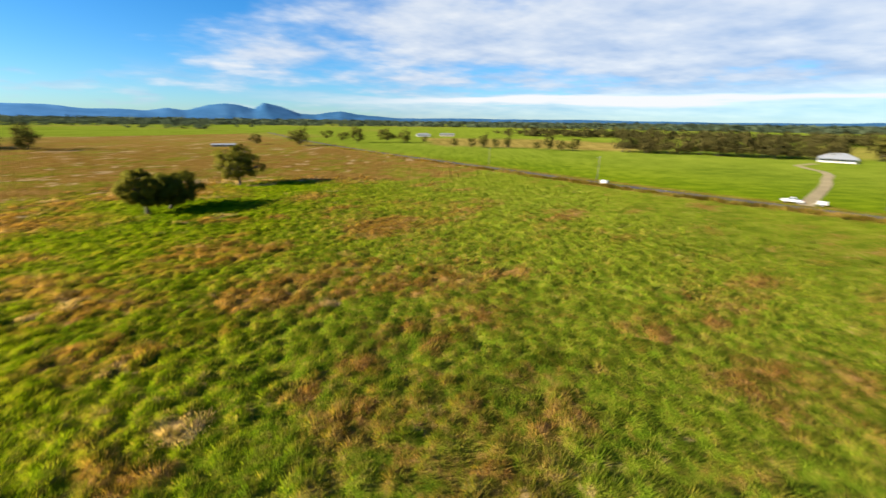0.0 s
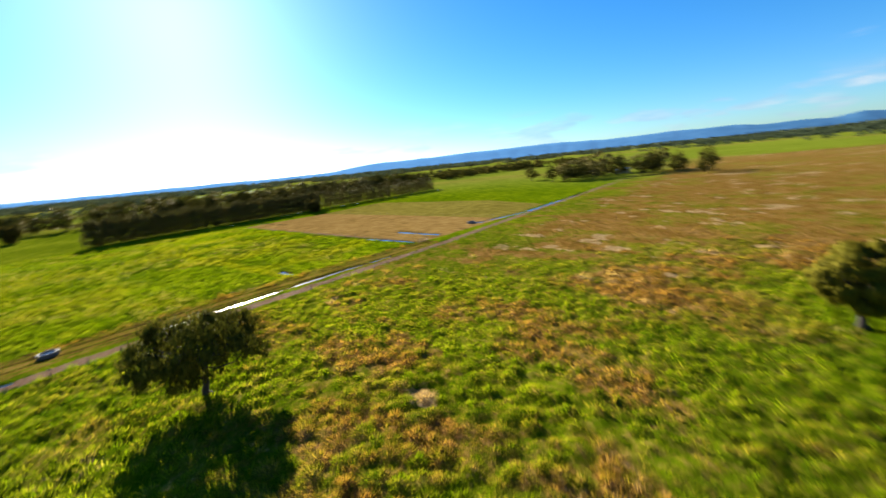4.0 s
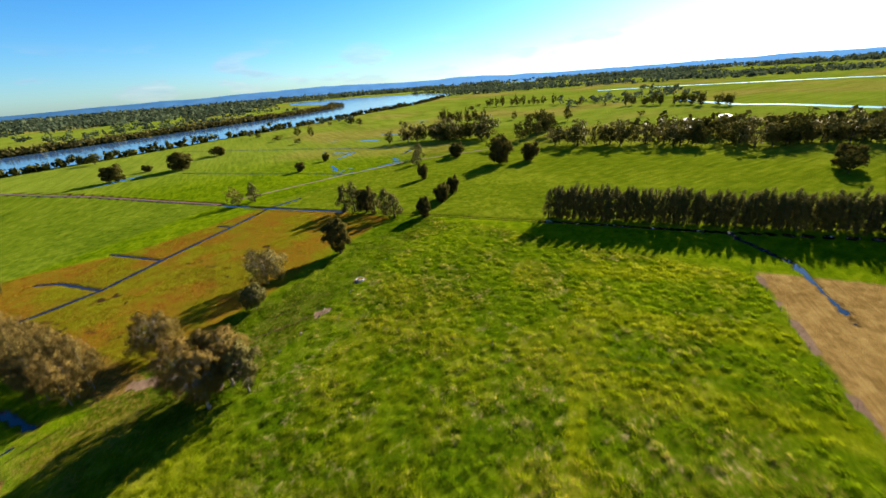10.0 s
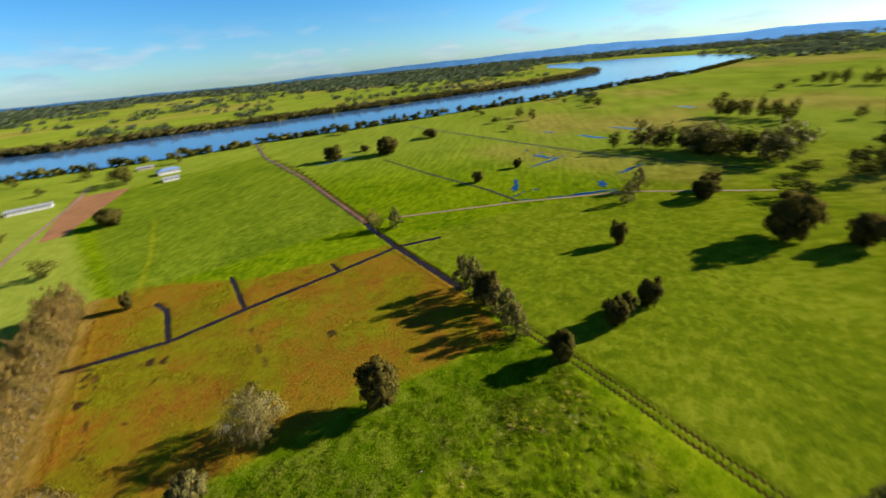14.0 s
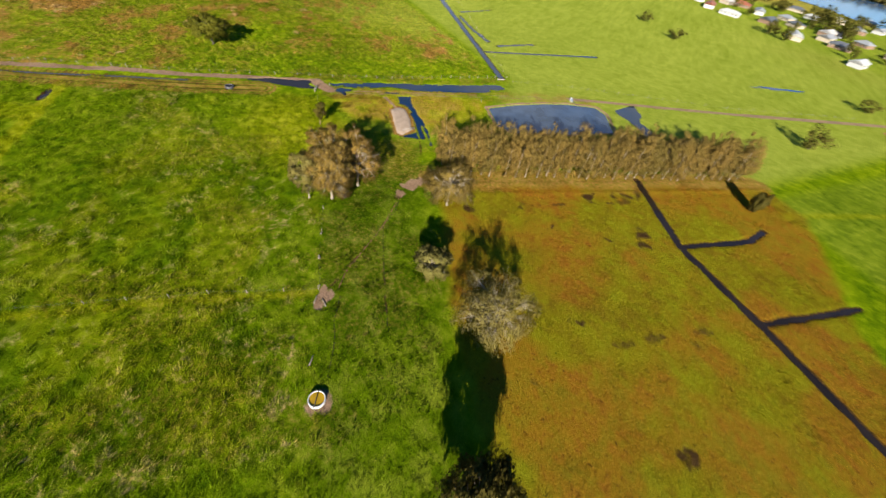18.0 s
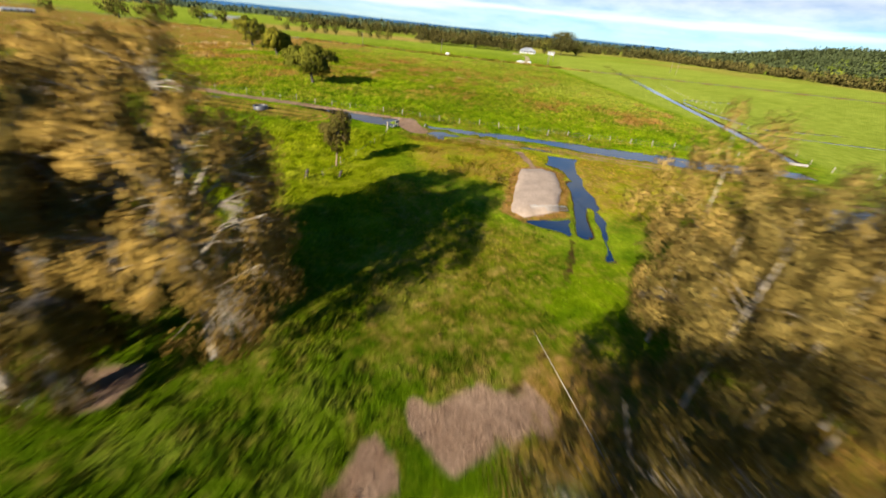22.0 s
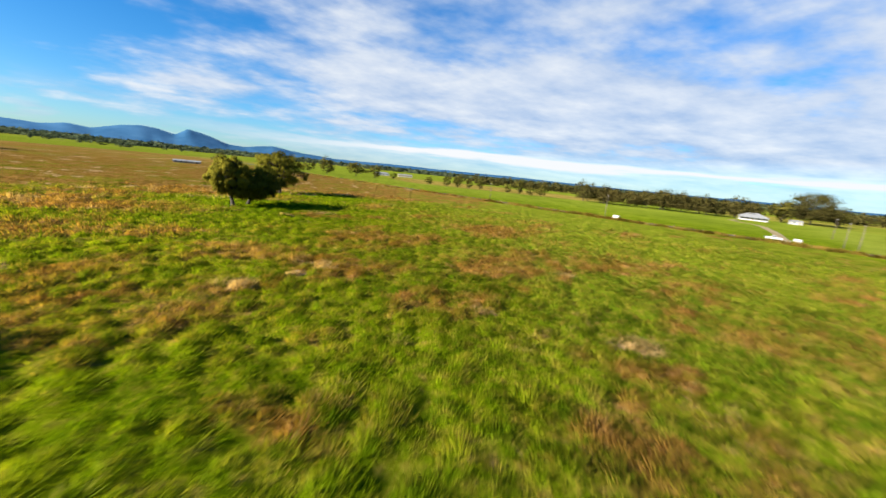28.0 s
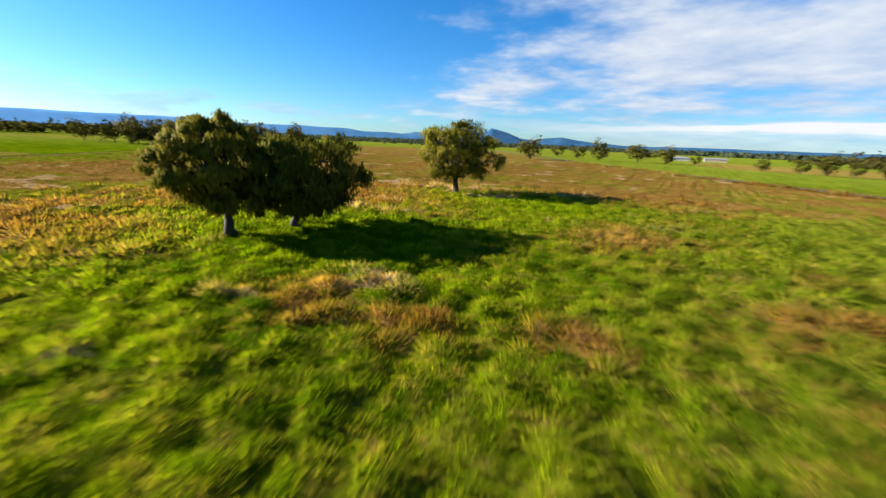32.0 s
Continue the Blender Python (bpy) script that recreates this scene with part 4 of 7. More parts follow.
def strip_mesh(name, line, half, z, mat, lift=None):
    verts, faces = [], []
    for i, (x, y) in enumerate(line):
        ax, ay = line[max(i - 1, 0)]
        bx, by = line[min(i + 1, len(line) - 1)]
        d = math.hypot(bx - ax, by - ay)
        nx, ny = -(by - ay) / d * half, (bx - ax) / d * half
        verts += [(x + nx, y + ny, z), (x - nx, y - ny, z)]
        if i:
            faces.append((2 * i - 2, 2 * i - 1, 2 * i + 1, 2 * i))
    return mesh_from(name, verts, faces, mat)


def puddle_mesh(name, line, half, z, mat):
    """A ragged puddle drawn out along a line."""
    (ax, ay), (bx, by) = line
    d = math.hypot(bx - ax, by - ay)
    ux, uy = (bx - ax) / d, (by - ay) / d
    rim = []
    for k in range(28):
        a = 2 * math.pi * k / 28
        r = 0.75 + 0.55 * (noise.noise(Vector((ax * 0.1 + math.cos(a) * 1.6, ay * 0.1 + math.sin(a) * 1.6, 0))) + 0.3 * math.sin(5 * a + ax))
        s, t = math.cos(a) * d * 0.55 * r, math.sin(a) * half * r
        rim.append(((ax + bx) / 2 + ux * s - uy * t, (ay + by) / 2 + uy * s + ux * t))
    return area_mesh(name, rim, z, mat)


def grown(area, by):
    cx, cy = sum(p[0] for p in area) / len(area), sum(p[1] for p in area) / len(area)
    return [(x + (x - cx) / math.hypot(x - cx, y - cy) * by, y + (y - cy) / math.hypot(x - cx, y - cy) * by) for x, y in area]


for k, (area, mat, text) in enumerate(((POOL_NW, MAT_DRAIN, "still dark blue water in the roadside canal"), (POOL_SE, MAT_WATER, "long still canal pool with grassy islets"), (POND, MAT_POND, "grey-brown muddy farm pond"), (INLET, MAT_WATER, "shallow blue water beside the gravel pad"), (PAD_PUDDLE, MAT_WATER, "dark puddle at the end of the gravel pad"), (INLET_EAST, MAT_WATER, "blue overflow pool beside the trail"), (CANAL_PUDDLE, MAT_DRAIN, "dark puddle beside the canal crossing"), (SIDE_PUDDLE, MAT_WATER, "narrow puddle in the muddy canal verge"))):
    tagged(new("water_%d" % (k + 1), area_mesh("water", grown(area, 1.2), -0.2 - 0.004 * k, mat)), text, "water", kind="structure")
for k, (line, half) in enumerate([(DRAIN, 1.9), (DITCH, 2.0), (DITCH_EAST, 1.2), (DITCH_WEST, 1.6), (NE_DRAIN, 1.9), (NE_SIDE, 1.2)] + [(b, 1.2) for b in BRANCHES] + [(INLET_SIDE, 0.9), (WHEEL_HOLE, 1.1), (FENCE_WET, 1.0)] + [(p, 2.0) for p in PUDDLES] + [(GLINT, 1.2)]):
    tagged(new("water_%d" % (k + 9), strip_mesh("water", line, half, -0.215 - 0.004 * (k % 5), MAT_DRAIN if k in (0, 1, 2, 3, 6, 7, 8) or line is WHEEL_HOLE else MAT_RIPPLE if line is GLINT else MAT_WATER)), "narrow strip of still dark water in a drain", "water", kind="structure")
tagged(new("river", area_mesh("river", RIVER, 0.5, MAT_RIVER)), "broad blue river behind a line of trees", "river", kind="structure")
tagged(new("drive", strip_mesh("drive", DRIVE, 1.8, 0.12, MAT_DRIVE)), "winding dirt drive to a farmhouse", "drive", kind="structure")
tagged(new("trail", strip_mesh("trail", TRAIL[3:], 1.1, 0.1, MAT_TRACK)), "pale dirt trail toward the riverside village", "trail", kind="structure")
tagged(new("ploughed_plot", area_mesh("ploughed_plot", RED_FIELD, 0.12, plain("red_soil", (0.16, 0.075, 0.03), 0.95, 0, 0.5, 0.35, 0.6))), "bare reddish ploughed plot beside the trail", "field", kind="structure")
tagged(new("flood_water", strip_mesh("flood_water", ((-810, -430), (-749, -303), (-757, -255), (-726, -137), (-690, -60)), 8, 0.12, MAT_RIVER)), "pale flood water lying across far paddocks", "water", kind="structure")
tagged(new("flood_water", strip_mesh("flood_water", ((-1100, -850), (-1173, -777), (-1205, -757), (-1385, -394), (-1420, -250)), 14, 0.12, MAT_RIVER)), "pale flood water lying across far paddocks", "water", kind="structure")
for line, half in ((((-214, -398), (-231, -380)), 4), (((-211, -358), (-241, -390)), 2), (((-261, -470), (-288, -438)), 3), (((-299, -499), (-325, -472)), 3), (((-232, -498), (-246, -484)), 2), (((-405, -612), (-418, -588)), 4), (((-250, -319), (-250, -306)), 3), (((-197, -303), (-201, -332)), 2.2), (((-25, -399), (-57, -433)), 3.5), (((86, -188), (110, -219)), 2.2), (((-222, -292), (-256, -302)), 2.0), (((-262, -330), (-285, -352)), 2.5)):
    tagged(new("flood_water", puddle_mesh("flood_water", line, half, 0.1, MAT_WATER)), "long blue puddle in a wet southern paddock", "water", kind="structure")
tagged(new("farm_trail", strip_mesh("farm_trail", TRAIL[4:] + ((176, -366),), 1.5, 0.17, MAT_TRACK)), "wide tan dirt trail between green paddocks", "trail", kind="structure")
tagged(new("farm_lane", strip_mesh("farm_lane", SOUTH_ROAD, 0.9, 0.1, MAT_TRACK)), "dirt farm lane between wet paddocks", "lane", kind="structure")
for k, line in enumerate((DITCH_EAST, FAR_DRAIN, FIELD_DITCH)):
    tagged(new("ditch_%d" % (k + 1), strip_mesh("ditch", line, (1.5, 0.9, 0.6)[k], 0.16, (MAT_DITCH_MUD, MAT_DARK_DRAIN, MAT_DARK_DRAIN)[k])), "dark muddy ditch between paddocks", "ditch", kind="structure")
    tagged(new("ditch_water_%d" % (k + 1), strip_mesh("ditch_water", [(x + 0.6, y + 0.6) for x, y in line], (0.3, 0.3, 0.2)[k], 0.19, MAT_DRAIN)), "narrow strip of water in a muddy ditch", "water", kind="structure")


def trodden_mesh(name, line, half, mat, seed):
    """A thin, uneven, broken band of bare mud that follows the ground."""
    rs = np.random.RandomState(seed)
    verts, faces = [], []
    for (ax, ay), (bx, by) in zip(line, line[1:]):
        d = math.hypot(bx - ax, by - ay)
        n = max(2, int(d / 0.45))
        nx, ny = -(by - ay) / d, (bx - ax) / d
        for k in range(n + 1):
            if k and rs.rand() > 0.26:
                faces.append((len(verts) - 2, len(verts) - 1, len(verts) + 1, len(verts)))
            s, w = (rs.rand() - 0.5) * half * 0.9, half * (0.45 + 0.9 * rs.rand())
            for side in (w + s, s - w):
                x, y = ax + (bx - ax) * k / n + nx * side, ay + (by - ay) * k / n + ny * side
                verts.append((x, y, level(x, y) + 0.09))
    return mesh_from(name, verts, faces, mat)


for k, (line, half) in enumerate(((((-110.5, -99.5), (-121.9, -102.7), (-127.7, -103.6), (-137.6, -105), (-141.7, -106.6)), 0.12), (((-122.2, -102.8), (-128.1, -107.1), (-134.5, -112.1), (-140.3, -116.8), (-143.4, -119.3)), 0.055), (((-111.2, -99.9), (-116, -101.8), (-121, -102.8)), 0.1), (((-143.1, -108.2), (-148, -111), (-151, -113.8), (-158, -118)), 0.055))):
    tagged(new("cattle_track_%d" % (k + 1), trodden_mesh("cattle_track", line, half, MAT_DARK_DRAIN if k else MAT_DITCH_MUD, 70 + k)), "narrow muddy cattle track trodden through green grass", "track", kind="structure")
road = tagged(new("road", strip_mesh("road", ROAD, 2.3, 0.14, MAT_ASPHALT)), "narrow sealed country road across the pasture", "road", kind="structure")


# ---- grass ----
def softened(v, soft, share=1.1):
    """Blades whose shading leans toward the shape of their clump."""
    g = np.cross(v[:, 1] - v[:, 0], v[:, 2] - v[:, 0])
    g /= np.linalg.norm(g, axis=1)[:, None] + 1e-9
    turned = np.einsum("ij,ij->i", g, soft) < 0
    v[turned] = v[turned][:, ::-1]
    g[turned] *= -1
    return v, 3, MAT_BLADE, g + share * soft / np.linalg.norm(soft, axis=1)[:, None]


def tufts(name, label, x, y, blades, tall, wide, seed):
    rs = np.random.RandomState(seed)
    c, z = cover(x, y)
    keep = (c["soil"] < 0.35) & (z > -0.12) & (c["mud"] < 0.6)
    for line in (ROAD, DRIVE):
        keep &= off_line(x, y, line) > 3.5
    x, y, z = x[keep], y[keep], z[keep]
    c = {k: v[keep] for k, v in c.items()}
    n = len(x)
    grow = tall * (0.55 + 0.5 * rs.rand(n)) * (1 + 0.75 * np.maximum(c["dry"], c["straw"])) * (0.25 + 1.5 * step(fbm(x, y, 3.2, 3, 51), 0.25, 0.75))
    lean = (fbm(x, y, 6, 2, 61) - 0.5) * 1.4
    lean2 = (fbm(x, y, 6, 2, 67) - 0.5) * 1.4
    rep = lambda a: np.repeat(a, blades)
    bx, by, bz, h = rep(x), rep(y), rep(z), rep(grow) * (0.6 + 0.6 * rs.rand(n * blades))
    ang, out = rs.rand(n * blades) * 2 * np.pi, rs.rand(n * blades) ** 0.7
    r = rep(grow) * 0.55 * out
    fx, fy = bx + np.cos(ang) * r, by + np.sin(ang) * r
    turn = rs.rand(n * blades) * np.pi
    w = wide * (0.6 + 0.8 * rs.rand(n * blades))
    wx, wy = np.cos(turn) * w / 2, np.sin(turn) * w / 2
    tip = h * (0.25 + 0.5 * out)
    tx, ty = fx + np.cos(ang) * tip + rep(lean) * h, fy + np.sin(ang) * tip + rep(lean2) * h
    v = np.stack([np.stack([fx - wx, fy - wy, bz - 0.05], 1), np.stack([fx + wx, fy + wy, bz - 0.05], 1), np.stack([tx, ty, bz + h], 1)], 1)
    me = mesh_quads(name, *softened(v, np.stack([np.cos(ang) * out * 0.6, np.sin(ang) * out * 0.6, np.ones(n * blades)], 1)))
    for key, a in c.items():
        me.attributes.new(key, "FLOAT", "POINT").data.foreach_set("value", np.repeat(a, blades * 3).astype(np.float32))
    tagged(new(name, me), label, "grass", kind="stuff")


def tussocks(name, label, zone, share, blades, tall, wide, seed, where=None, round_off=1.1):
    """Grass clumps on the mounds of the ground, each a dome of arching blades."""
    rs = np.random.RandomState(seed)
    x0, x1, y0, y1 = zone
    I, J = np.meshgrid(np.arange(int(x0 / CELL), int(x1 / CELL)), np.arange(int(y0 / CELL), int(y1 / CELL)))
    x, y, r, h, tn = clump_cells(I.ravel(), J.ravel(), CELL)
    ok = (rs.rand(len(x)) < share(x, y)) & (where or in_pasture)(x, y)
    x, y, r, h = x[ok], y[ok], r[ok], h[ok]
    c, z = cover(x, y)
    ok = (c["soil"] < 0.35) & (z > -0.1) & (c["mud"] < 0.5) & (off_line(x, y, ROAD) > 4)
    x, y, r, h, z = x[ok], y[ok], r[ok], h[ok], z[ok]
    c = {k: v[ok] for k, v in c.items()}
    n, m = len(x), len(x) * blades
    rep = lambda a: np.repeat(a, blades)
    tall = rep(tall * (0.5 + 0.7 * h) * (0.75 + 0.5 * rs.rand(n)) * (1 + 0.4 * c["dry"] + 0.7 * c["straw"]))
    ang, out = rs.rand(m) * 2 * np.pi, np.sqrt(rs.rand(m))
    fx, fy = rep(x) + np.cos(ang) * out * rep(r), rep(y) + np.sin(ang) * out * rep(r)
    fz = rep(z) - 0.45 * rep(h) * out * out - 0.06
    lean, lean2 = rep((fbm(x, y, 9, 2, 61) - 0.5) * 1.2 + 0.25), rep((fbm(x, y, 9, 2, 67) - 0.5) * 1.2 - 0.15)
    hh = tall * (0.55 + 0.6 * rs.rand(m)) * (1.05 - 0.55 * out * out)
    go = 0.75 * out + 0.25 * rs.rand(m)
    tx, ty = fx + np.cos(ang) * go * tall * 0.8 + lean * hh, fy + np.sin(ang) * go * tall * 0.8 + lean2 * hh
    turn, w = rs.rand(m) * np.pi, wide * (0.6 + 0.8 * rs.rand(m)) / 2
    wx, wy = np.cos(turn) * w, np.sin(turn) * w
    v = np.stack([np.stack([fx - wx, fy - wy, fz], 1), np.stack([fx + wx, fy + wy, fz], 1), np.stack([tx, ty, fz + hh], 1)], 1)
    me = mesh_quads(name, *softened(v, np.stack([np.cos(ang) * out * 1.2 + lean * 0.2, np.sin(ang) * out * 1.2 + lean2 * 0.2, np.full(m, 0.7)], 1), round_off))
    for key, a in c.items():
        me.attributes.new(key, "FLOAT", "POINT").data.foreach_set("value", np.repeat(a, blades * 3).astype(np.float32))
    tagged(new(name, me), label, "grass", kind="stuff")


def near_path(n, seed, lines, spread):
    rs = np.random.RandomState(seed)
    xs, ys = [], []
    for line, share in lines:
        k = rs.rand(int(n * share)) * (len(line) - 1)
        i = k.astype(int)
        p = np.array(line, float)
        q = p[i] + (p[i + 1] - p[i]) * (k - i)[:, None]
        d, a = spread * np.abs(rs.randn(len(k))), rs.rand(len(k)) * 2 * np.pi
        xs.append(q[:, 0] + d * np.cos(a))
        ys.append(q[:, 1] + d * np.sin(a))
    return np.concatenate(xs), np.concatenate(ys)


def in_pasture(x, y):
    return ((x + 78) * 0.72 + (y + 40) * 0.69 > 3) & (in_area(x, y, ((-480, 380), (-60, -62), (-14, -85), (105, 92), (-60, 275), (-140, 385))) > 0)


FLIGHT = ((-58, -38), (-40, -5), (-28, 20), (-36, 60), (-48, 84))
FLIGHT_2 = ((18, 30), (-25, 35), (-60, 30))


def reach(x, y):
    return np.minimum(off_line(x, y, FLIGHT), off_line(x, y, FLIGHT_2))


tussocks("pasture_grass", "soft green and rusty tussocks of long pasture grass", (-95, 40, -60, 112), lambda x, y: step(reach(x, y), 24, 15), 175, 0.42, 0.055, 5)
tussocks("tussock_grass", "green, rusty and straw-coloured tussocks of the open pasture", (-130, 75, -70, 170), lambda x, y: step(reach(x, y), 15, 24) * step(reach(x, y), 75, 38), 42, 0.5, 0.13, 6)
gx_, gy_ = near_path(60000, 3, [(FLIGHT, 0.65), (FLIGHT_2, 0.35)], 15)
ok_ = in_pasture(gx_, gy_)
tufts("short_grass", "short grass between the pasture tussocks", gx_[ok_], gy_[ok_], 4, 0.2, 0.07, 9)
gx_, gy_ = near_path(7000, 14, [(tuple((x - 4.6, y - 4.2) for x, y in ROAD[1:7]), 1.0)], 1.3)
tufts("roadside_grass", "tall straw-coloured grass along the road verge", gx_, gy_, 7, 0.55, 0.16, 15)
MIDDLE = ((-84, -48), (-154, 36), (-257, -52), (-207, -161), (-163, -150), (-110, -101), (-97, -62))
tussocks("field_tussocks", "low pale-tipped tussocks of the middle paddock", (-262, -80, -170, 40), lambda x, y: 0.45 + 0.55 * step(fbm(x, y, 18, 3, 83), 0.4, 0.6), 78, 0.6, 0.09, 7, lambda x, y: (in_area(x, y, MIDDLE) > 0) & ((x + 118) * -0.654 + (y + 82) * 0.757 > 0), 0.5)
gx_, gy_ = near_path(16000, 9, [(((-112, -100), (-97, -72), (-80, -52), (-62, -72)), 1.0)], 12)
tufts("verge_grass", "short bright grass beside the canal crossing", gx_, gy_, 6, 0.14, 0.07, 8)


graze_rs = np.random.RandomState(67)
gx_, gy_ = -215 + 130 * graze_rs.rand(80000), -172 + 116 * graze_rs.rand(80000)
ok_ = (in_area(gx_, gy_, MIDDLE) > 0) & ((gx_ + 118) * -0.654 + (gy_ + 82) * 0.757 < 1) & (fbm(gx_, gy_, 6, 3, 69) + 0.3 * graze_rs.rand(80000) > 0.5)
tufts("grazed_grass", "short grazed grass with small tufts beside the trees", gx_[ok_], gy_[ok_], 5, 0.24, 0.13, 71)
bog_rs = np.random.RandomState(61)
gx_, gy_ = -165 + 135 * bog_rs.rand(60000), -236 + 132 * bog_rs.rand(60000)
ok_ = (in_area(gx_, gy_, BOG) > 1) & (fbm(gx_, gy_, 9, 3, 63) + 0.25 * bog_rs.rand(60000) > 0.56)
tufts("bog_grass", "short rusty rush tufts of the wet paddock", gx_[ok_], gy_[ok_], 4, 0.2, 0.1, 17)


# ---- trees ----
def leaf_cloud(rs, centres, radii, count, size, flat=0.75, droop=0.0, many=False):
    """Small leaf faces massed round centres."""
    centres, radii = np.asarray(centres), np.asarray(radii)
    k = np.repeat(np.arange(len(centres)), count)
    d = rs.randn(len(k), 3)
    d /= np.linalg.norm(d, axis=1)[:, None]
    r = rs.rand(len(k)) ** 0.45
    p = centres[k] + d * (r * radii[k])[:, None] * np.array([1, 1, flat])
    p[:, 2] -= droop * radii[k] * rs.rand(len(k))
    nrm = d + rs.randn(len(k), 3) * 0.7 + np.array([0, 0, 0.35])
    nrm /= np.linalg.norm(nrm, axis=1)[:, None]
    ref = np.where(np.abs(nrm[:, 2:3]) < 0.9, np.array([[0, 0, 1.0]]), np.array([[1.0, 0, 0]]))
    a = np.cross(nrm, ref)
    a /= np.linalg.norm(a, axis=1)[:, None]
    b = np.cross(nrm, a)
    s = size * (0.6 + 0.8 * rs.rand(len(k)))[:, None]
    spin = rs.rand(len(k))[:, None] * 2 * np.pi
    u, v = a * np.cos(spin) + b * np.sin(spin), b * np.cos(spin) - a * np.sin(spin)
    if droop:
        u, v = u * 0.6, v * 0.55 + np.array([0, 0, -1.15])
    q = np.stack([p - u * s * 0.5, p - v * s * 0.75, p + u * s * 0.5, p + v * s * 0.75], 1)
    mid = p - centres.mean(0)
    soft = d + 0.7 * mid / np.linalg.norm(mid, axis=1)[:, None] * (not many) + 0.35 * nrm
    back = np.einsum("ij,ij->i", np.cross(q[:, 2] - q[:, 0], q[:, 3] - q[:, 1]), soft) < 0
    q[back] = q[back][:, ::-1]
    return q, soft


def crown_faces(rs, pts, radii, leaves, leaf, flat, droop, green):
    q, soft = leaf_cloud(rs, pts, radii, leaves, leaf, flat, droop)
    return q, 4, green, soft


# masses, twigs a mass, mass size, twig clump size, leaves a clump, leaf size, crown base, flat, droop, hollow
BILLOWS = {
    "fig": (32, 15, 0.14, 0.052, 54, 0.25, 0.11, 0.75, 0.16, 0.52, 0.036, MAT_BARK, MAT_FIG, "dome"),
    "spread": (30, 15, 0.12, 0.05, 50, 0.25, 0.17, 0.7, 0.25, 0.5, 0.033, MAT_BARK, MAT_SPREAD, "dome"),
    "gum": (27, 20, 0.158, 0.058, 118, 0.115, 0.1, 0.9, 0.7, 0.42, 0.016, MAT_WHITE_BARK, MAT_GUM, "tall"),
    "ghost": (24, 28, 0.17, 0.055, 42, 0.17, 0.1, 0.9, 0.5, 0.35, 0.011, MAT_WHITE_BARK, MAT_PALE, "tall"),
    "young": (10, 15, 0.24, 0.1, 60, 0.13, 0.3, 1.1, 0.1, 0.25, 0.014, MAT_TAN_BARK, MAT_OLIVE, "tall"),
    "round": (26, 15, 0.165, 0.075, 46, 0.34, 0.03, 0.95, 0.2, 0.4, 0.026, MAT_BARK, MAT_OLIVE, "dome"),
}
STYLES = {
    # crown base, limbs, clumps, clump size, leaves, leaf size, flat, droop, trunk, bark, leaf, shape
    "paper": (0.09, 12, 62, 0.1, 330, 0.1, 1.35, 0.5, 0.0068, MAT_WHITE_BARK, MAT_PAPER, "column"),
    "oak": (0.04, 7, 44, 0.12, 150, 0.2, 1.5, 0.6, 0.012, MAT_BARK, MAT_OAK, "cone"),
    "far": (0.08, 3, 24, 0.2, 34, 0.62, 0.8, 0.0, 0.02, MAT_BARK, MAT_DARK, "dome"),
    "far_fig": (0.05, 6, 130, 0.11, 170, 0.5, 0.7, 0.0, 0.02, MAT_BARK, MAT_SCRUB, "dome"),
    "far_brown": (0.05, 4, 34, 0.18, 60, 0.5, 0.95, 0.1, 0.016, MAT_BARK, MAT_SCRUB, "dome"),
    "far_tall": (0.08, 3, 24, 0.18, 34, 0.6, 1.0, 0.2, 0.016, MAT_BARK, MAT_OAK, "tall"),
}


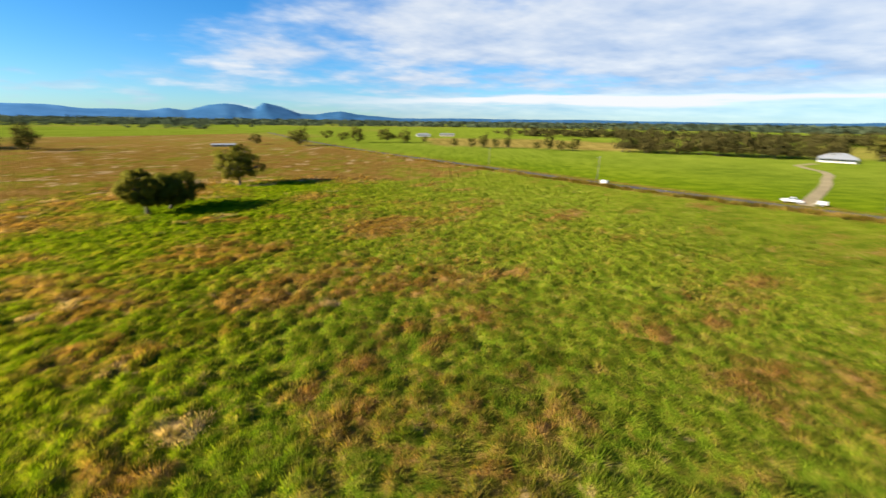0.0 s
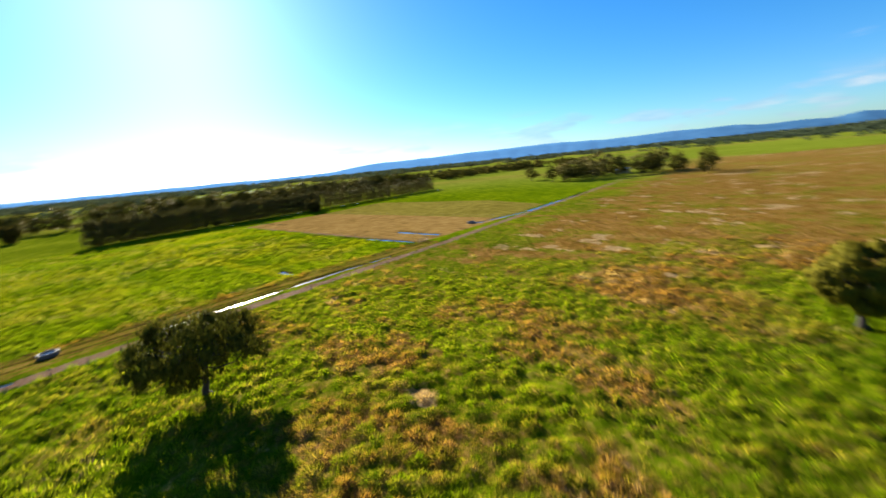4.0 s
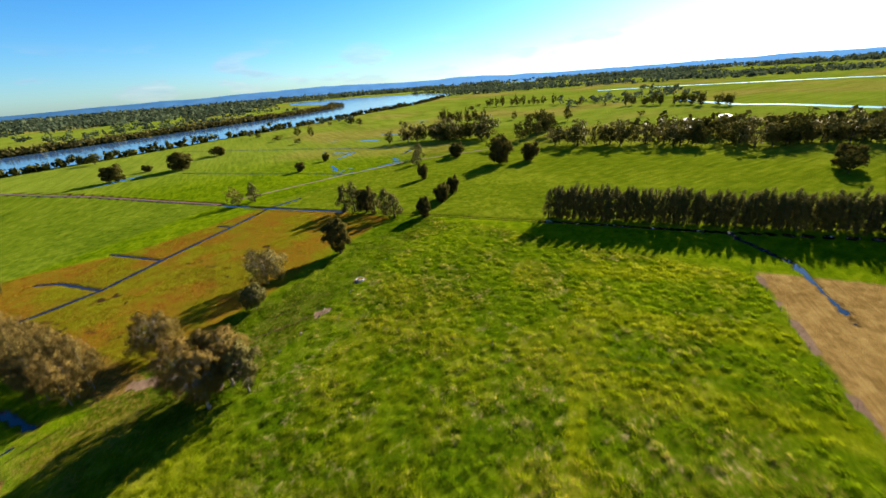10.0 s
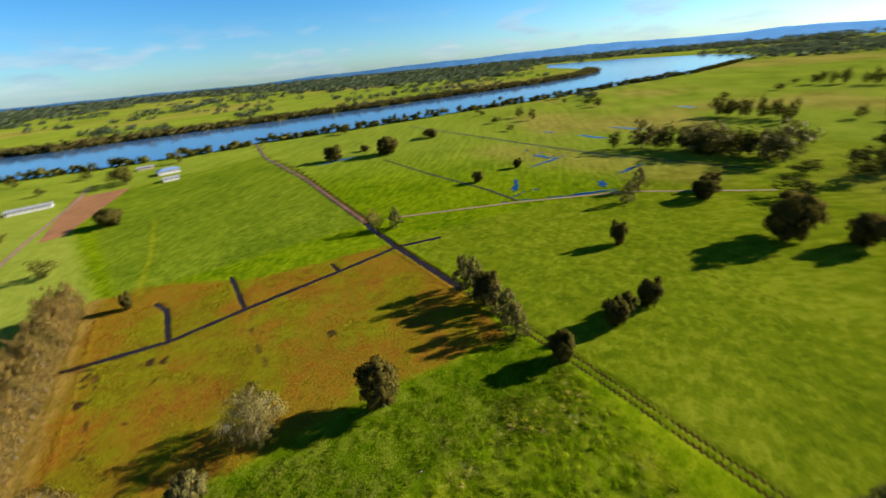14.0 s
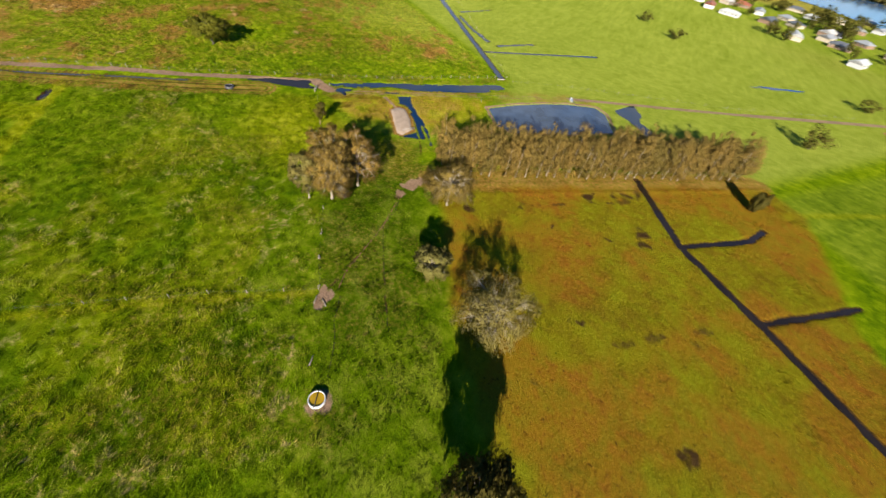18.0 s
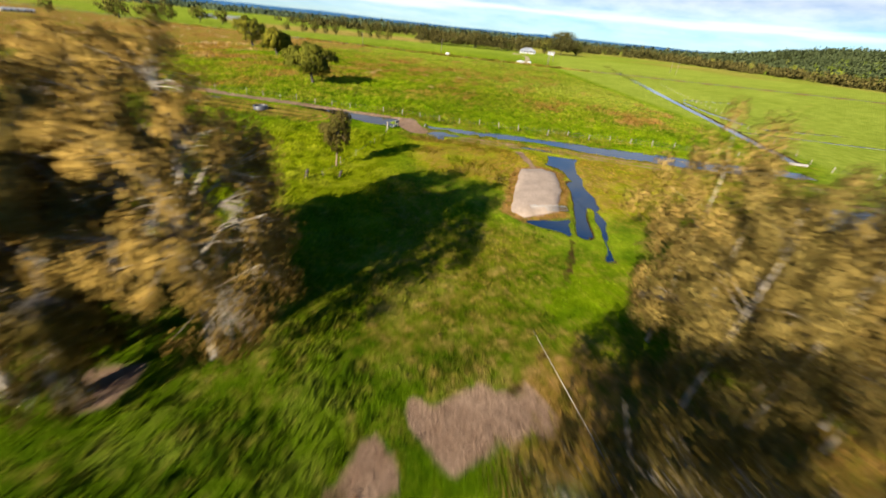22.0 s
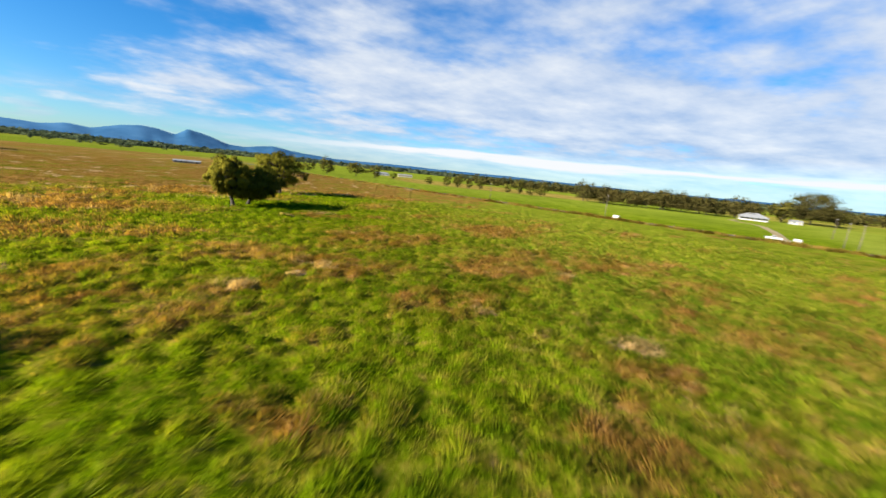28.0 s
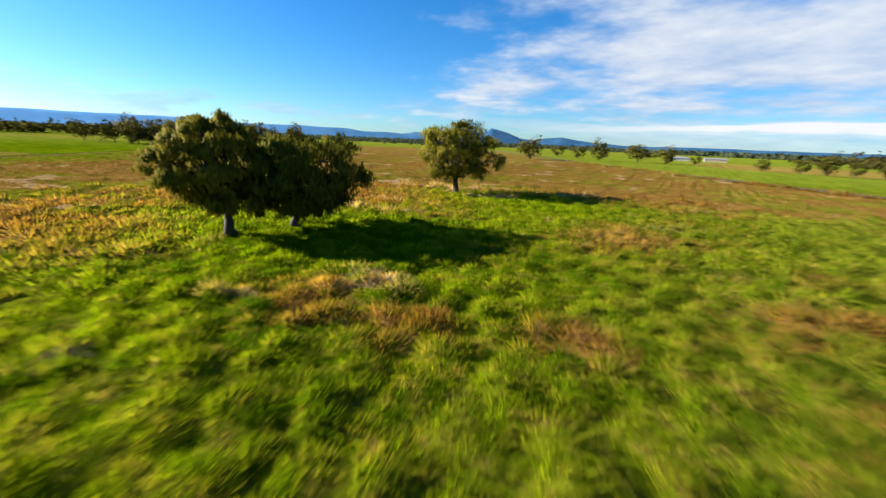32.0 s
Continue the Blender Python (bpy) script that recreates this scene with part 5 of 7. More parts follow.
def billow_tree(name, label, seed, height, width, style, lean, category):
    """A tree whose crown is made of leafy masses, each on a limb with many twigs."""
    masses, twigs, big, small, leaves, leaf, base, flat, droop, hollow, girth, bark, green, shape = BILLOWS[style]
    rs = np.random.RandomState(seed)
    low, half = height * base, height * (1 - base) / 2
    reach_, size = width / 2, big * width
    mid = np.array([0, 0, low + half])
    hubs, tries = [], 0
    while len(hubs) < masses:
        tries += 1
        d = rs.randn(3)
        d[2] = d[2] * 0.95 + 0.1
        d /= np.linalg.norm(d)
        lobe = 0.85 + 0.35 * noise.noise(Vector((d[0] * 1.6 + seed, d[1] * 1.6, d[2] * 1.6)))
        q = mid + d * np.array([reach_ - size * 0.55, reach_ - size * 0.55, half - size * 0.6]) * (hollow + (1.02 - hollow) * rs.rand() ** 0.5) * lobe
        gap = size * (1.05 if tries < masses * 30 else 0.7)
        if all(np.linalg.norm(q - p) > gap for p in hubs) or tries > masses * 60:
            hubs.append(q)
    hubs = np.array(hubs)
    r0 = girth * height
    fork = low + (0.45 if shape == "dome" else 0.9) * half
    sway = lambda t: Vector((lean[0] * fork * t + 1.1 * r0 * noise.noise(Vector((seed, t * 3, 0))) * (t > 0), lean[1] * fork * t + 1.1 * r0 * noise.noise(Vector((t * 3, seed, 5))) * (t > 0), fork * t - (0.15 if t == 0 else 0)))
    stem = [sway(t) for t in (0, 0.12, 0.35, 0.6, 0.8, 1)]
    root = thing(name, label, category)
    part("trunk", mesh_from("trunk", *tube(stem, [r0 * 1.8, r0 * 1.15, r0 * 0.95, r0 * 0.85, r0 * 0.75, r0 * 0.6], 9), bark, True), root)
    shift = np.array([lean[0], lean[1], 0])
    wood, quads, normals = [], [], []
    for k, hub in enumerate(hubs):
        hub = hub + shift * hub[2]
        out = hub - mid - shift * mid[2]
        out = out / (np.linalg.norm(out) + 1e-6)
        t = min(1.0, max(0.4, (hub[2] - 0.1 * height) / fork * (0.6 + 0.4 * rs.rand())))
        i = min(int(t * 5), 4)
        a, end = stem[i].lerp(stem[i + 1], t * 5 - i), Vector(hub - out * size * 0.35)
        bend = a.lerp(end, 0.45) + Vector((0, 0, (0.05 if shape == "tall" else -0.03) * height)) + Vector(rs.randn(3) * 0.03 * width)
        knee = bend.lerp(end, 0.55) + Vector(rs.randn(3) * 0.02 * width)
        thick = r0 * (0.4 + 0.25 * rs.rand())
        wood.append(tube([a, a.lerp(bend, 0.55), bend, knee, end], [thick, thick * 0.8, thick * 0.62, thick * 0.45, thick * 0.25], 6, False))
        d = rs.randn(twigs, 3) + out * 0.75 + np.array([0, 0, 0.4])
        d /= np.linalg.norm(d, axis=1)[:, None]
        tips = hub + d * (size * (0.55 + 0.55 * rs.rand(twigs)))[:, None] * np.array([1, 1, flat])
        tips[:, 2] = np.maximum(tips[:, 2] - droop * size * rs.rand(twigs), low * 0.55 + 0.3)
        for tip in tips:
            tip_v = Vector(tip)
            wood.append(tube([knee.lerp(end, 0.4 + 0.6 * rs.rand()), end.lerp(tip_v, 0.5) + Vector(rs.randn(3) * 0.05 * size), tip_v], [thick * 0.2, thick * 0.13, thick * 0.05], 4, False))
        q, soft = leaf_cloud(rs, tips, small * width * (0.7 + 0.7 * rs.rand(twigs)), leaves, leaf, flat, droop * 0.6, True)
        from_hub = q.mean(1) - hub
        from_hub /= np.linalg.norm(from_hub, axis=1)[:, None] + 1e-6
        soft = 0.35 * soft + 0.9 * from_hub + 0.55 * out
        back = np.einsum("ij,ij->i", np.cross(q[:, 2] - q[:, 0], q[:, 3] - q[:, 1]), soft) < 0
        q[back] = q[back][:, ::-1]
        quads.append(q)
        normals.append(soft)
    if shape == "tall":
        # dead limbs that stand out of the crown
        for k in range(6):
            t, turn = 0.5 + 0.5 * rs.rand(), 2 * math.pi * (k + rs.rand()) / 6
            i = min(int(t * 5), 4)
            a = stem[i].lerp(stem[i + 1], t * 5 - i)
            end = a + Vector((math.cos(turn), math.sin(turn), 0.25 + 0.5 * rs.rand())) * width * (0.3 + 0.16 * rs.rand())
            knee = a.lerp(end, 0.55) + Vector((0, 0, 0.05 * height * rs.rand()))
            wood.append(tube([a, knee, end], [r0 * 0.3, r0 * 0.2, r0 * 0.06], 5, False))
            for _ in range(3):
                wood.append(tube([knee.lerp(end, rs.rand()), end + Vector(rs.randn(3) * width * 0.08)], [r0 * 0.1, r0 * 0.03], 4, False))
    tagged(part("branchwork", mesh_from("branchwork", *joined(wood), bark, True), root), kind="stuff")
    part("crown", mesh_quads("crown", np.concatenate(quads), 4, green, np.concatenate(normals)), root)
    return root


def make_tree(name, label, seed, height, width, style, lean=(0.0, 0.0), category="tree"):
    """A tree at the origin: an Empty with trunk, limbs and crown."""
    if style in BILLOWS:
        return billow_tree(name, label, seed, height, width, style, lean, category)
    base, limbs, clumps, clump, leaves, leaf, flat, droop, girth, bark, green, shape = STYLES[style]
    rs = np.random.RandomState(seed)
    zb, top = height * base, height
    pts = []
    tries = 0
    while len(pts) < clumps:
        tries += 1
        d = rs.randn(3)
        d /= np.linalg.norm(d)
        r = 0.35 + 0.62 * rs.rand() ** 0.6
        lobe = 0.72 + 0.5 * noise.noise(Vector((d[0] * 1.3 + seed, d[1] * 1.3, d[2] * 1.3)))
        w, mid, half = width / 2, (zb + top) / 2, (top - zb) / 2
        q = np.array([d[0] * w, d[1] * w, d[2] * half]) * r * (0.75 + 0.5 * lobe)
        if shape == "dome" and q[2] < -half * 0.6:
            q[2] *= 0.75
        q[2] += mid
        f = (q[2] - zb) / (top - zb)
        if shape == "cone":
            q[:2] *= 1.25 - 0.85 * max(f, 0)
        if shape == "column":
            q[:2] *= 0.75 + 0.35 * math.sin(math.pi * min(max(f, 0.05), 1))
        if q[2] > height * 1.02 - clump * width * 0.3 or q[2] < zb * 0.6:
            q[2] = min(max(q[2], zb * 0.8), height * 1.0 - clump * width * 0.3)
        if all(np.linalg.norm(q - p) > clump * width * 0.42 for p in pts) or tries > clumps * 12:
            pts.append(q)
    pts = np.array(pts)
    pts[:, 0] += lean[0] * pts[:, 2]
    pts[:, 1] += lean[1] * pts[:, 2]
    radii = clump * width * (0.6 + 0.8 * rs.rand(len(pts)))
    if shape in ("column", "cone"):
        radii = radii * 1.25
    root = thing(name, label, category)
    r0 = girth * height
    fork = {"dome": zb + 0.18 * (top - zb), "tall": zb + 0.25 * (top - zb), "column": height * 0.8, "cone": height * 0.9}[shape]
    stem = [Vector((lean[0] * fork * t + 0.05 * height * girth * 8 * noise.noise(Vector((seed, t * 3, 0))) * (t > 0), lean[1] * fork * t + 0.4 * girth * height * noise.noise(Vector((t * 3, seed, 5))) * (t > 0), fork * t - (0.15 if t == 0 else 0))) for t in (0, 0.12, 0.35, 0.6, 0.8, 1)]
    part("trunk", mesh_from("trunk", *tube(stem, [r0 * 1.7, r0 * 1.1, r0 * 0.95, r0 * 0.8, r0 * 0.7, r0 * (0.55 if shape in ("dome", "tall") else 0.15)], 8), bark, True), root)
    order = np.argsort(rs.rand(len(pts)))[: limbs]
    wood = []
    for j in order:
        end = Vector(pts[j])
        t = 0.62 + 0.38 * rs.rand() if shape in ("dome", "tall") else min(0.95, max(0.25, (end.z - 0.12 * height) / fork))
        k = min(int(t * 5), 4)
        a = stem[k].lerp(stem[k + 1], t * 5 - k)
        bend = a.lerp(end, 0.5) + Vector((0, 0, -0.06 * height if shape == "dome" else 0.03 * height)) + Vector(rs.randn(3) * 0.03 * width)
        rr = r0 * (0.42 if shape in ("dome", "tall") else 0.22)
        wood.append(tube([a, a.lerp(bend, 0.5), bend, end], [rr, rr * 0.75, rr * 0.5, rr * 0.2], 5, False))
        for _ in range(2):
            q = Vector(pts[np.argmin(np.linalg.norm(pts - np.array(bend.lerp(end, rs.rand())) - rs.randn(3) * width * 0.1, axis=1))])
            wood.append(tube([bend, bend.lerp(q, 0.55) + Vector(rs.randn(3) * 0.02 * width), q], [rr * 0.4, rr * 0.25, rr * 0.1], 4, False))
    tagged(part("branchwork", mesh_from("branchwork", *joined(wood), bark, True), root), kind="stuff")
    part("crown", mesh_quads("crown", *crown_faces(rs, pts, radii, leaves, leaf, flat, droop, green)), root)
    return root


def put(tree, x, y, turn=0.0, size=1.0, tall=1.0):
    return copy_thing(tree, pose(x, y, level(x, y) - 0.05, 0, 0, turn) @ Matrix.Diagonal((size, size, size * tall, 1)))


def settle(tree, x, y, turn=0.0):
    tree.matrix_basis = pose(x, y, level(x, y) - 0.05, 0, 0, turn)
    return tree


settle(make_tree("fig_tree", "broad dark green fig tree with low crown in the pasture", 11, 10.8, 10.0, "fig", (-0.05, -0.02)), -70.8, 85.3, 0)
settle(make_tree("fig_tree", "spreading dark green fig tree leaning toward the light", 12, 9.4, 13.5, "fig", (0.2, 0.06)), -69.6, 91.3, 0)
settle(make_tree("fig_tree", "tall rounded green fig tree standing alone in grass", 13, 14.2, 15.5, "fig"), -72.5, 129.0, 0)
settle(make_tree("spreading_tree", "open crowned paddock tree beside the farm track", 14, 10.6, 16.0, "spread"), -79.3, 8.0, 0)
for k, (x, y, h, w, sd) in enumerate(((-121.9, -87.6, 16.2, 12.0, 21), (-119.6, -88.7, 15.4, 8.5, 22), (-114.0, -89.0, 15.8, 11.5, 23), (-117.5, -82.8, 16.8, 11.0, 24))):
    settle(tagged(make_tree("gum_tree", "tall gum tree with white limbs and olive foliage", sd, h, w, "gum", (0.02 * (k % 3 - 1), 0.02 * (k % 2))), group="gum clump"), x, y, 40 * k)
settle(make_tree("gum_tree", "pale bare-limbed gum tree at the edge of a clump", 26, 14.5, 8.0, "ghost"), -125.0, -83.4, 10)
settle(make_tree("gum_tree", "rust-tinted gum tree at the corner of the wet paddock", 27, 12.4, 12.5, "gum"), -106.0, -110.6, 0)
settle(make_tree("gum_tree", "small pale gum tree at the paddock edge", 28, 9.0, 7.5, "ghost"), -128.7, -119.4, 0)
settle(make_tree("paperbark_tree", "pale grey paperbark tree with sparse foliage", 29, 13.0, 14.5, "ghost"), -133.4, -135.2, 0)
settle(make_tree("paddock_tree", "dense dark green tree beside the wet paddock", 30, 14.5, 10.5, "round"), -160.4, -144.8, 0)
settle(make_tree("sapling", "thin young tree with a bare trunk and small olive crown", 31, 6.8, 3.3, "young", (0.03, -0.02)), -97.5, -61.6, 0)

paper = [make_tree("paperbark_tree", "slender pale-trunked paperbark tree in a planted row", 40 + k, 13.2, 6.2, "paper", (0.03 * (k - 1), 0.02)) for k in range(4)]
oaks = [make_tree("she_oak_tree", "dark narrow she-oak tree of a windbreak row", 50 + k, 13.4, 4.6, "oak") for k in range(3)]
rounds = [make_tree("paddock_tree", "dark rounded paddock tree casting a long shadow", 60 + k, 11.0, 10.5, "round") for k in range(3)]
rs_ = np.random.RandomState(77)
first = set()


def planted(kinds, line, gap, rows, group, tall=(0.85, 1.12)):
    """A row of trees along a line, two or more deep."""
    for (ax, ay), (bx, by) in zip(line, line[1:]):
        d = math.hypot(bx - ax, by - ay)
        nx, ny = -(by - ay) / d, (bx - ax) / d
        for r in range(rows):
            for i in range(int(d / gap)):
                t = (i + 0.25 + 0.5 * rs_.rand() + 0.5 * (r % 2)) * gap / d
                side = (r - (rows - 1) / 2) * 2.6 + rs_.randn() * 0.5
                x, y = ax + (bx - ax) * t + nx * side, ay + (by - ay) * t + ny * side
                tree, size = kinds[rs_.randint(len(kinds))], 0.9 + 0.2 * rs_.rand()
                turn, high = 360 * rs_.rand(), tall[0] + (tall[1] - tall[0]) * rs_.rand()
                tagged(tree, group=group)
                if tree not in first:
                    first.add(tree)
                    tree.matrix_basis = pose(x, y, level(x, y) - 0.05, 0, 0, turn)
                else:
                    put(tree, x, y, turn, size, high)


planted(paper, ((-94.0, -101.0), (-27.5, -181.0)), 3.3, 3, "paperbark row")
planted(oaks, ((-247, -126), (-338, -24)), 2.3, 2, "windbreak", (0.92, 1.06))
planted(oaks, ((-338, -24), (-424, 72)), 4.5, 2, "windbreak")


def scatter(kinds, places, group=""):
    for x, y, h, w in places:
        tree = kinds[int(abs(x * 7 + y * 3)) % len(kinds)]
        size = (tree["h"], tree["w"])
        m = pose(x, y, level(x, y) - 0.05, 0, 0, (x * 37 + y * 11) % 360) @ Matrix.Diagonal((w / size[1], w / size[1], h / size[0], 1))
        if tree not in first:
            first.add(tree)
            tree.matrix_basis = m
            tagged(tree, group=group)
        else:
            tagged(copy_thing(tree, m), group=group)


for t_ in rounds:
    t_["h"], t_["w"] = 11.0, 10.5
for t_ in oaks:
    t_["h"], t_["w"] = 13.4, 4.6
for t_ in paper:
    t_["h"], t_["w"] = 13.2, 6.2
scatter(rounds[:2] + oaks, ((-176.5, -197.5, 14.5, 9), (-180, -193, 15, 8), (-184.5, -188, 13, 9), (-187.5, -183.5, 12, 8), (-191, -177, 13.5, 8), (-193.5, -172.5, 12, 8)), "trees at the ditch")
scatter(rounds, ((-205, -162.5, 9.5, 7), (-222, -177.5, 10, 7.5), (-226, -181.5, 10, 8), (-234.5, -187.3, 11.5, 10), (-237, -231.5, 12, 9)), "paddock trees")
scatter(paper + oaks, ((-266, -300, 13, 9), (-254, -279, 12, 7), (-126, -252, 12, 9), (-136.6, -255, 11, 8)), "paddock trees")
scatter(rounds, ((-309, -24.5, 11, 15), (-416, -84.5, 11, 16), (-84.5, -433, 14, 26), (-37.5, -416.5, 12, 20), (-175, -328, 8.5, 10.5), (-202, -360, 8, 9), (-115.5, -502, 12, 18), (-55, -453, 7, 13), (52, -272, 12.5, 24), (-300, -233, 16.5, 20), (-322, -226, 15, 17.5), (-292, -283, 12, 17), (-301, -296, 11, 12), (-49, -184, 8, 6), (-310, -424, 9, 12)), "paddock trees")
far = [make_tree("far_tree", "distant dark round-crowned tree", 80 + k, 11.0, 11.0, "far") for k in range(3)]
far_tall = [make_tree("far_tree", "distant tall dark tree", 84 + k, 14.0, 8.0, "far_tall") for k in range(2)]
far_brown = [make_tree("far_tree", "brown-olive woodland tree behind the farmhouse", 87 + k, 14.0, 13.0, "far_brown") for k in range(3)]
for t_ in far_brown:
    t_["h"], t_["w"] = 14.0, 13.0
for t_ in far:
    t_["h"], t_["w"] = 11.0, 11.0
for t_ in far_tall:
    t_["h"], t_["w"] = 14.0, 8.0
# hedgerows and homestead trees in the north and west
north_row = [(18 + 10.3 * k, 352 - 2.5 * k, 9 + (k * 7 % 4), 8 + (k * 5 % 3)) for k in range(4)] + [(72 + 9 * k, 334 - 4.4 * k, 9 + (k * 3 % 4), 9 + (k * 5 % 4)) for k in range(4)] + [(2, 360, 8, 8)]
scatter(far, north_row, "roadside tree row")
scatter(far, ((-134, 342, 14, 22), (-178, 352, 9, 12), (-98, 404, 15, 18), (-70, 418, 15, 20), (-50, 412, 12, 16), (-120, 432, 13, 16), (-30, 425, 9, 9), (-150, 470, 14, 18), (-280, 250, 15, 14), (-292, 262, 16, 15), (-318, 262, 14, 15)), "homestead trees")
rs_ = np.random.RandomState(5)
scatter(far_brown, [(146 + 5.2 * k + 3 * rs_.randn(), 328 - 3.6 * k + 7 * rs_.randn(), 12 + 6 * rs_.rand(), 10 + 7 * rs_.rand()) for k in range(21)], "north wood edge")
scatter(far, ((286, 264, 17, 20), (361, 275, 14, 18), (262, 270, 11, 14)), "homestead trees")
scatter(far_brown, ((136, 314, 20, 13), (152, 308, 11, 12), (165, 302, 11, 14), (188, 305, 14, 15), (198, 290, 19, 24), (226, 282, 15, 20), (245, 280, 10, 13)), "north wood edge")
settle(make_tree("fig_tree", "large spreading green tree beside the white farmhouse", 95, 26, 40, "far_fig"), 326, 272, 0)
scatter(far + far_tall, [(-395 + 60 * rs_.rand() + 0.6 * k, 165 + 4.2 * k, 13 + 5 * rs_.rand(), 12 + 6 * rs_.rand()) for k in range(26)], "western hedgerow")
scatter(far, [(-336 + 50 * (rs_.rand() - 0.5), -375 + 30 * (rs_.rand() - 0.5), 12 + 4 * rs_.rand(), 11 + 5 * rs_.rand()) for k in range(14)], "southern copse")


def belt(line, gap, deep):
    """Places of a belt of trees along a line."""
    found = []
    for (ax, ay), (bx, by) in zip(line, line[1:]):
        for i in range(int(math.hypot(bx - ax, by - ay) / gap)):
            t = (i + rs_.rand()) * gap / math.hypot(bx - ax, by - ay)
            found.append((ax + (bx - ax) * t + deep * rs_.randn(), ay + (by - ay) * t + deep * rs_.randn(), 13 + 7 * rs_.rand(), 9 + 5 * rs_.rand()))
    return found


scatter(far_tall + far, belt(((-378, -262), (-420, -208), (-459, -148), (-507, -111), (-540, -60), (-640, 60)), 5.0, 6.0), "western wood edge")
scatter(far_tall + far, belt(((-299, -404), (-330, -379), (-361, -352), (-352, -338)), 4.5, 5.0), "southern copse")
scatter(far, belt(((-405, -524), (-455, -477)), 6.0, 3.0) + belt(((-629, -738), (-720, -621)), 10.0, 5.0) + belt(((-700, -443), (-742, -377), (-720, -300)), 7.0, 5.0) + belt(((-505, -399), (-432, -328), (-378, -295)), 9.0, 14.0), "rows of paddock trees")
scatter(far, [(x, y, 8 + 5 * rs_.rand(), 9 + 7 * rs_.rand()) for x, y in ((-110, -508), (-165, -651), (-185, -576), (-201, -514), (-359, -316), (-399, -281), (-493, -463), (-504, -432), (-566, -694), (-339, -755), (-156, -677), (-317, -685), (-404, -80), (-436, -462), (-504, -445))], "scattered paddock trees")
places = []
while len(places) < 14:
    x, y = -900 + 1100 * rs_.rand(), -1100 + 850 * rs_.rand()
    if in_area(np.array([x]), np.array([y]), RIVER)[0] < -15 and in_area(np.array([x]), np.array([y]), ((-480, -120), (-60, -560), (100, -560), (160, -330), (0, -180), (-300, 100)))[0] < 0:
        places.append((x, y, 7 + 7 * rs_.rand(), 8 + 9 * rs_.rand()))
scatter(far, places, "scattered paddock trees")


# ---- far woods ----
ICO = bmesh.new()
bmesh.ops.create_icosphere(ICO, subdivisions=1, radius=1)
ICO_V = np.array([v.co[:] for v in ICO.verts])
ICO_F = np.array([[v.index for v in f.verts] for f in ICO.faces])
ICO.free()


def woods(name, label, x, y, high, wide, seed, mat, leafy=0, fine=0.26):
    """A wood of many uneven crowns, far off."""
    rs = np.random.RandomState(seed)
    n = len(x)
    z = cover(x, y)[1]
    h = high * (0.6 + 0.6 * rs.rand(n))
    w = wide * (0.6 + 0.7 * rs.rand(n))
    if leafy:
        c = np.stack([x, y, z + h * 0.55], 1)
        k = np.repeat(np.arange(n), 4)
        c4 = c[k] + rs.randn(len(k), 3) * np.stack([w[k] * 0.3, w[k] * 0.3, h[k] * 0.2], 1)
        v, soft = leaf_cloud(rs, c4, w[k] * 0.36, leafy, float(np.mean(w)) * fine, 1.0, 0.0, True)
        v[..., 2] = np.maximum(v[..., 2], 0.0)
        me = mesh_quads(name, v, 4, mat, soft)
    else:
        jit = 1 + 0.5 * (rs.rand(n, len(ICO_V)) - 0.5)
        v = ICO_V[None] * jit[..., None] * np.stack([w, w, h * 0.6], 1)[:, None] * np.array([0.5, 0.5, 1.0])
        v += np.stack([x, y, z + h * 0.45], 1)[:, None]
        me = mesh_quads(name, v[:, ICO_F.ravel()].reshape(-1, 3), 3, mat)
    tagged(new(name, me), label, "woods", kind="stuff")


def along(line, n, wide, seed):
    rs = np.random.RandomState(seed)
    p = np.array(line, float)
    seg = np.linalg.norm(np.diff(p, axis=0), axis=1)
    s = rs.rand(n) * seg.sum()
    i = np.minimum(np.searchsorted(np.cumsum(seg), s), len(seg) - 1)
    t = (s - np.concatenate([[0], np.cumsum(seg)])[i]) / seg[i]
    q = p[i] + (p[i + 1] - p[i]) * t[:, None] + (rs.rand(n, 2) - 0.5) * 2 * wide
    return q[:, 0], q[:, 1]


woods("western_woods", "dark hazy woodland along the western paddocks", *along(((-470, -230), (-560, -120), (-640, 40), (-760, 200), (-800, 420)), 330, 42, 91), 13, 12, 92, MAT_DARK, 9)


def bank_row(line):
    """Trees set in a ragged row just inside a bank."""
    rs = np.random.RandomState(19)
    xs, ys = [], []
    for (ax, ay), (bx, by) in zip(line, line[1:]):
        d = math.hypot(bx - ax, by - ay)
        for i in range(int(d / 9.5)):
            if noise.noise(Vector((ax + i * 0.31, ay, 3))) < -0.28:
                continue
            t = (i + 0.3 * rs.rand()) * 9.5 / d
            xs.append(ax + (bx - ax) * t + (by - ay) / d * 5 + rs.randn())
            ys.append(ay + (by - ay) * t - (bx - ax) / d * 5 + rs.randn())
    return np.array(xs), np.array(ys)


woods("riverside_trees", "dark line of mangroves and trees along the river", *bank_row(RIVER_NEAR[5:]), 9, 10, 2, MAT_DARK, 26)
woods("far_bank_trees", "dense low trees along the far river bank", *along([(x + 16, y - 20) for x, y in RIVER_FAR[2:]], 2600, 20, 3), 9, 13, 4, MAT_SCRUB, 6)


def spread(n, x0, x1, y0, y1, seed, cut, size):
    rs = np.random.RandomState(seed)
    x, y = x0 + (x1 - x0) * rs.rand(n), y0 + (y1 - y0) * rs.rand(n)
    ok = (fbm(x, y, size, 3, seed) > cut) & (in_area(x, y, RIVER) < -12)
    return x[ok], y[ok]


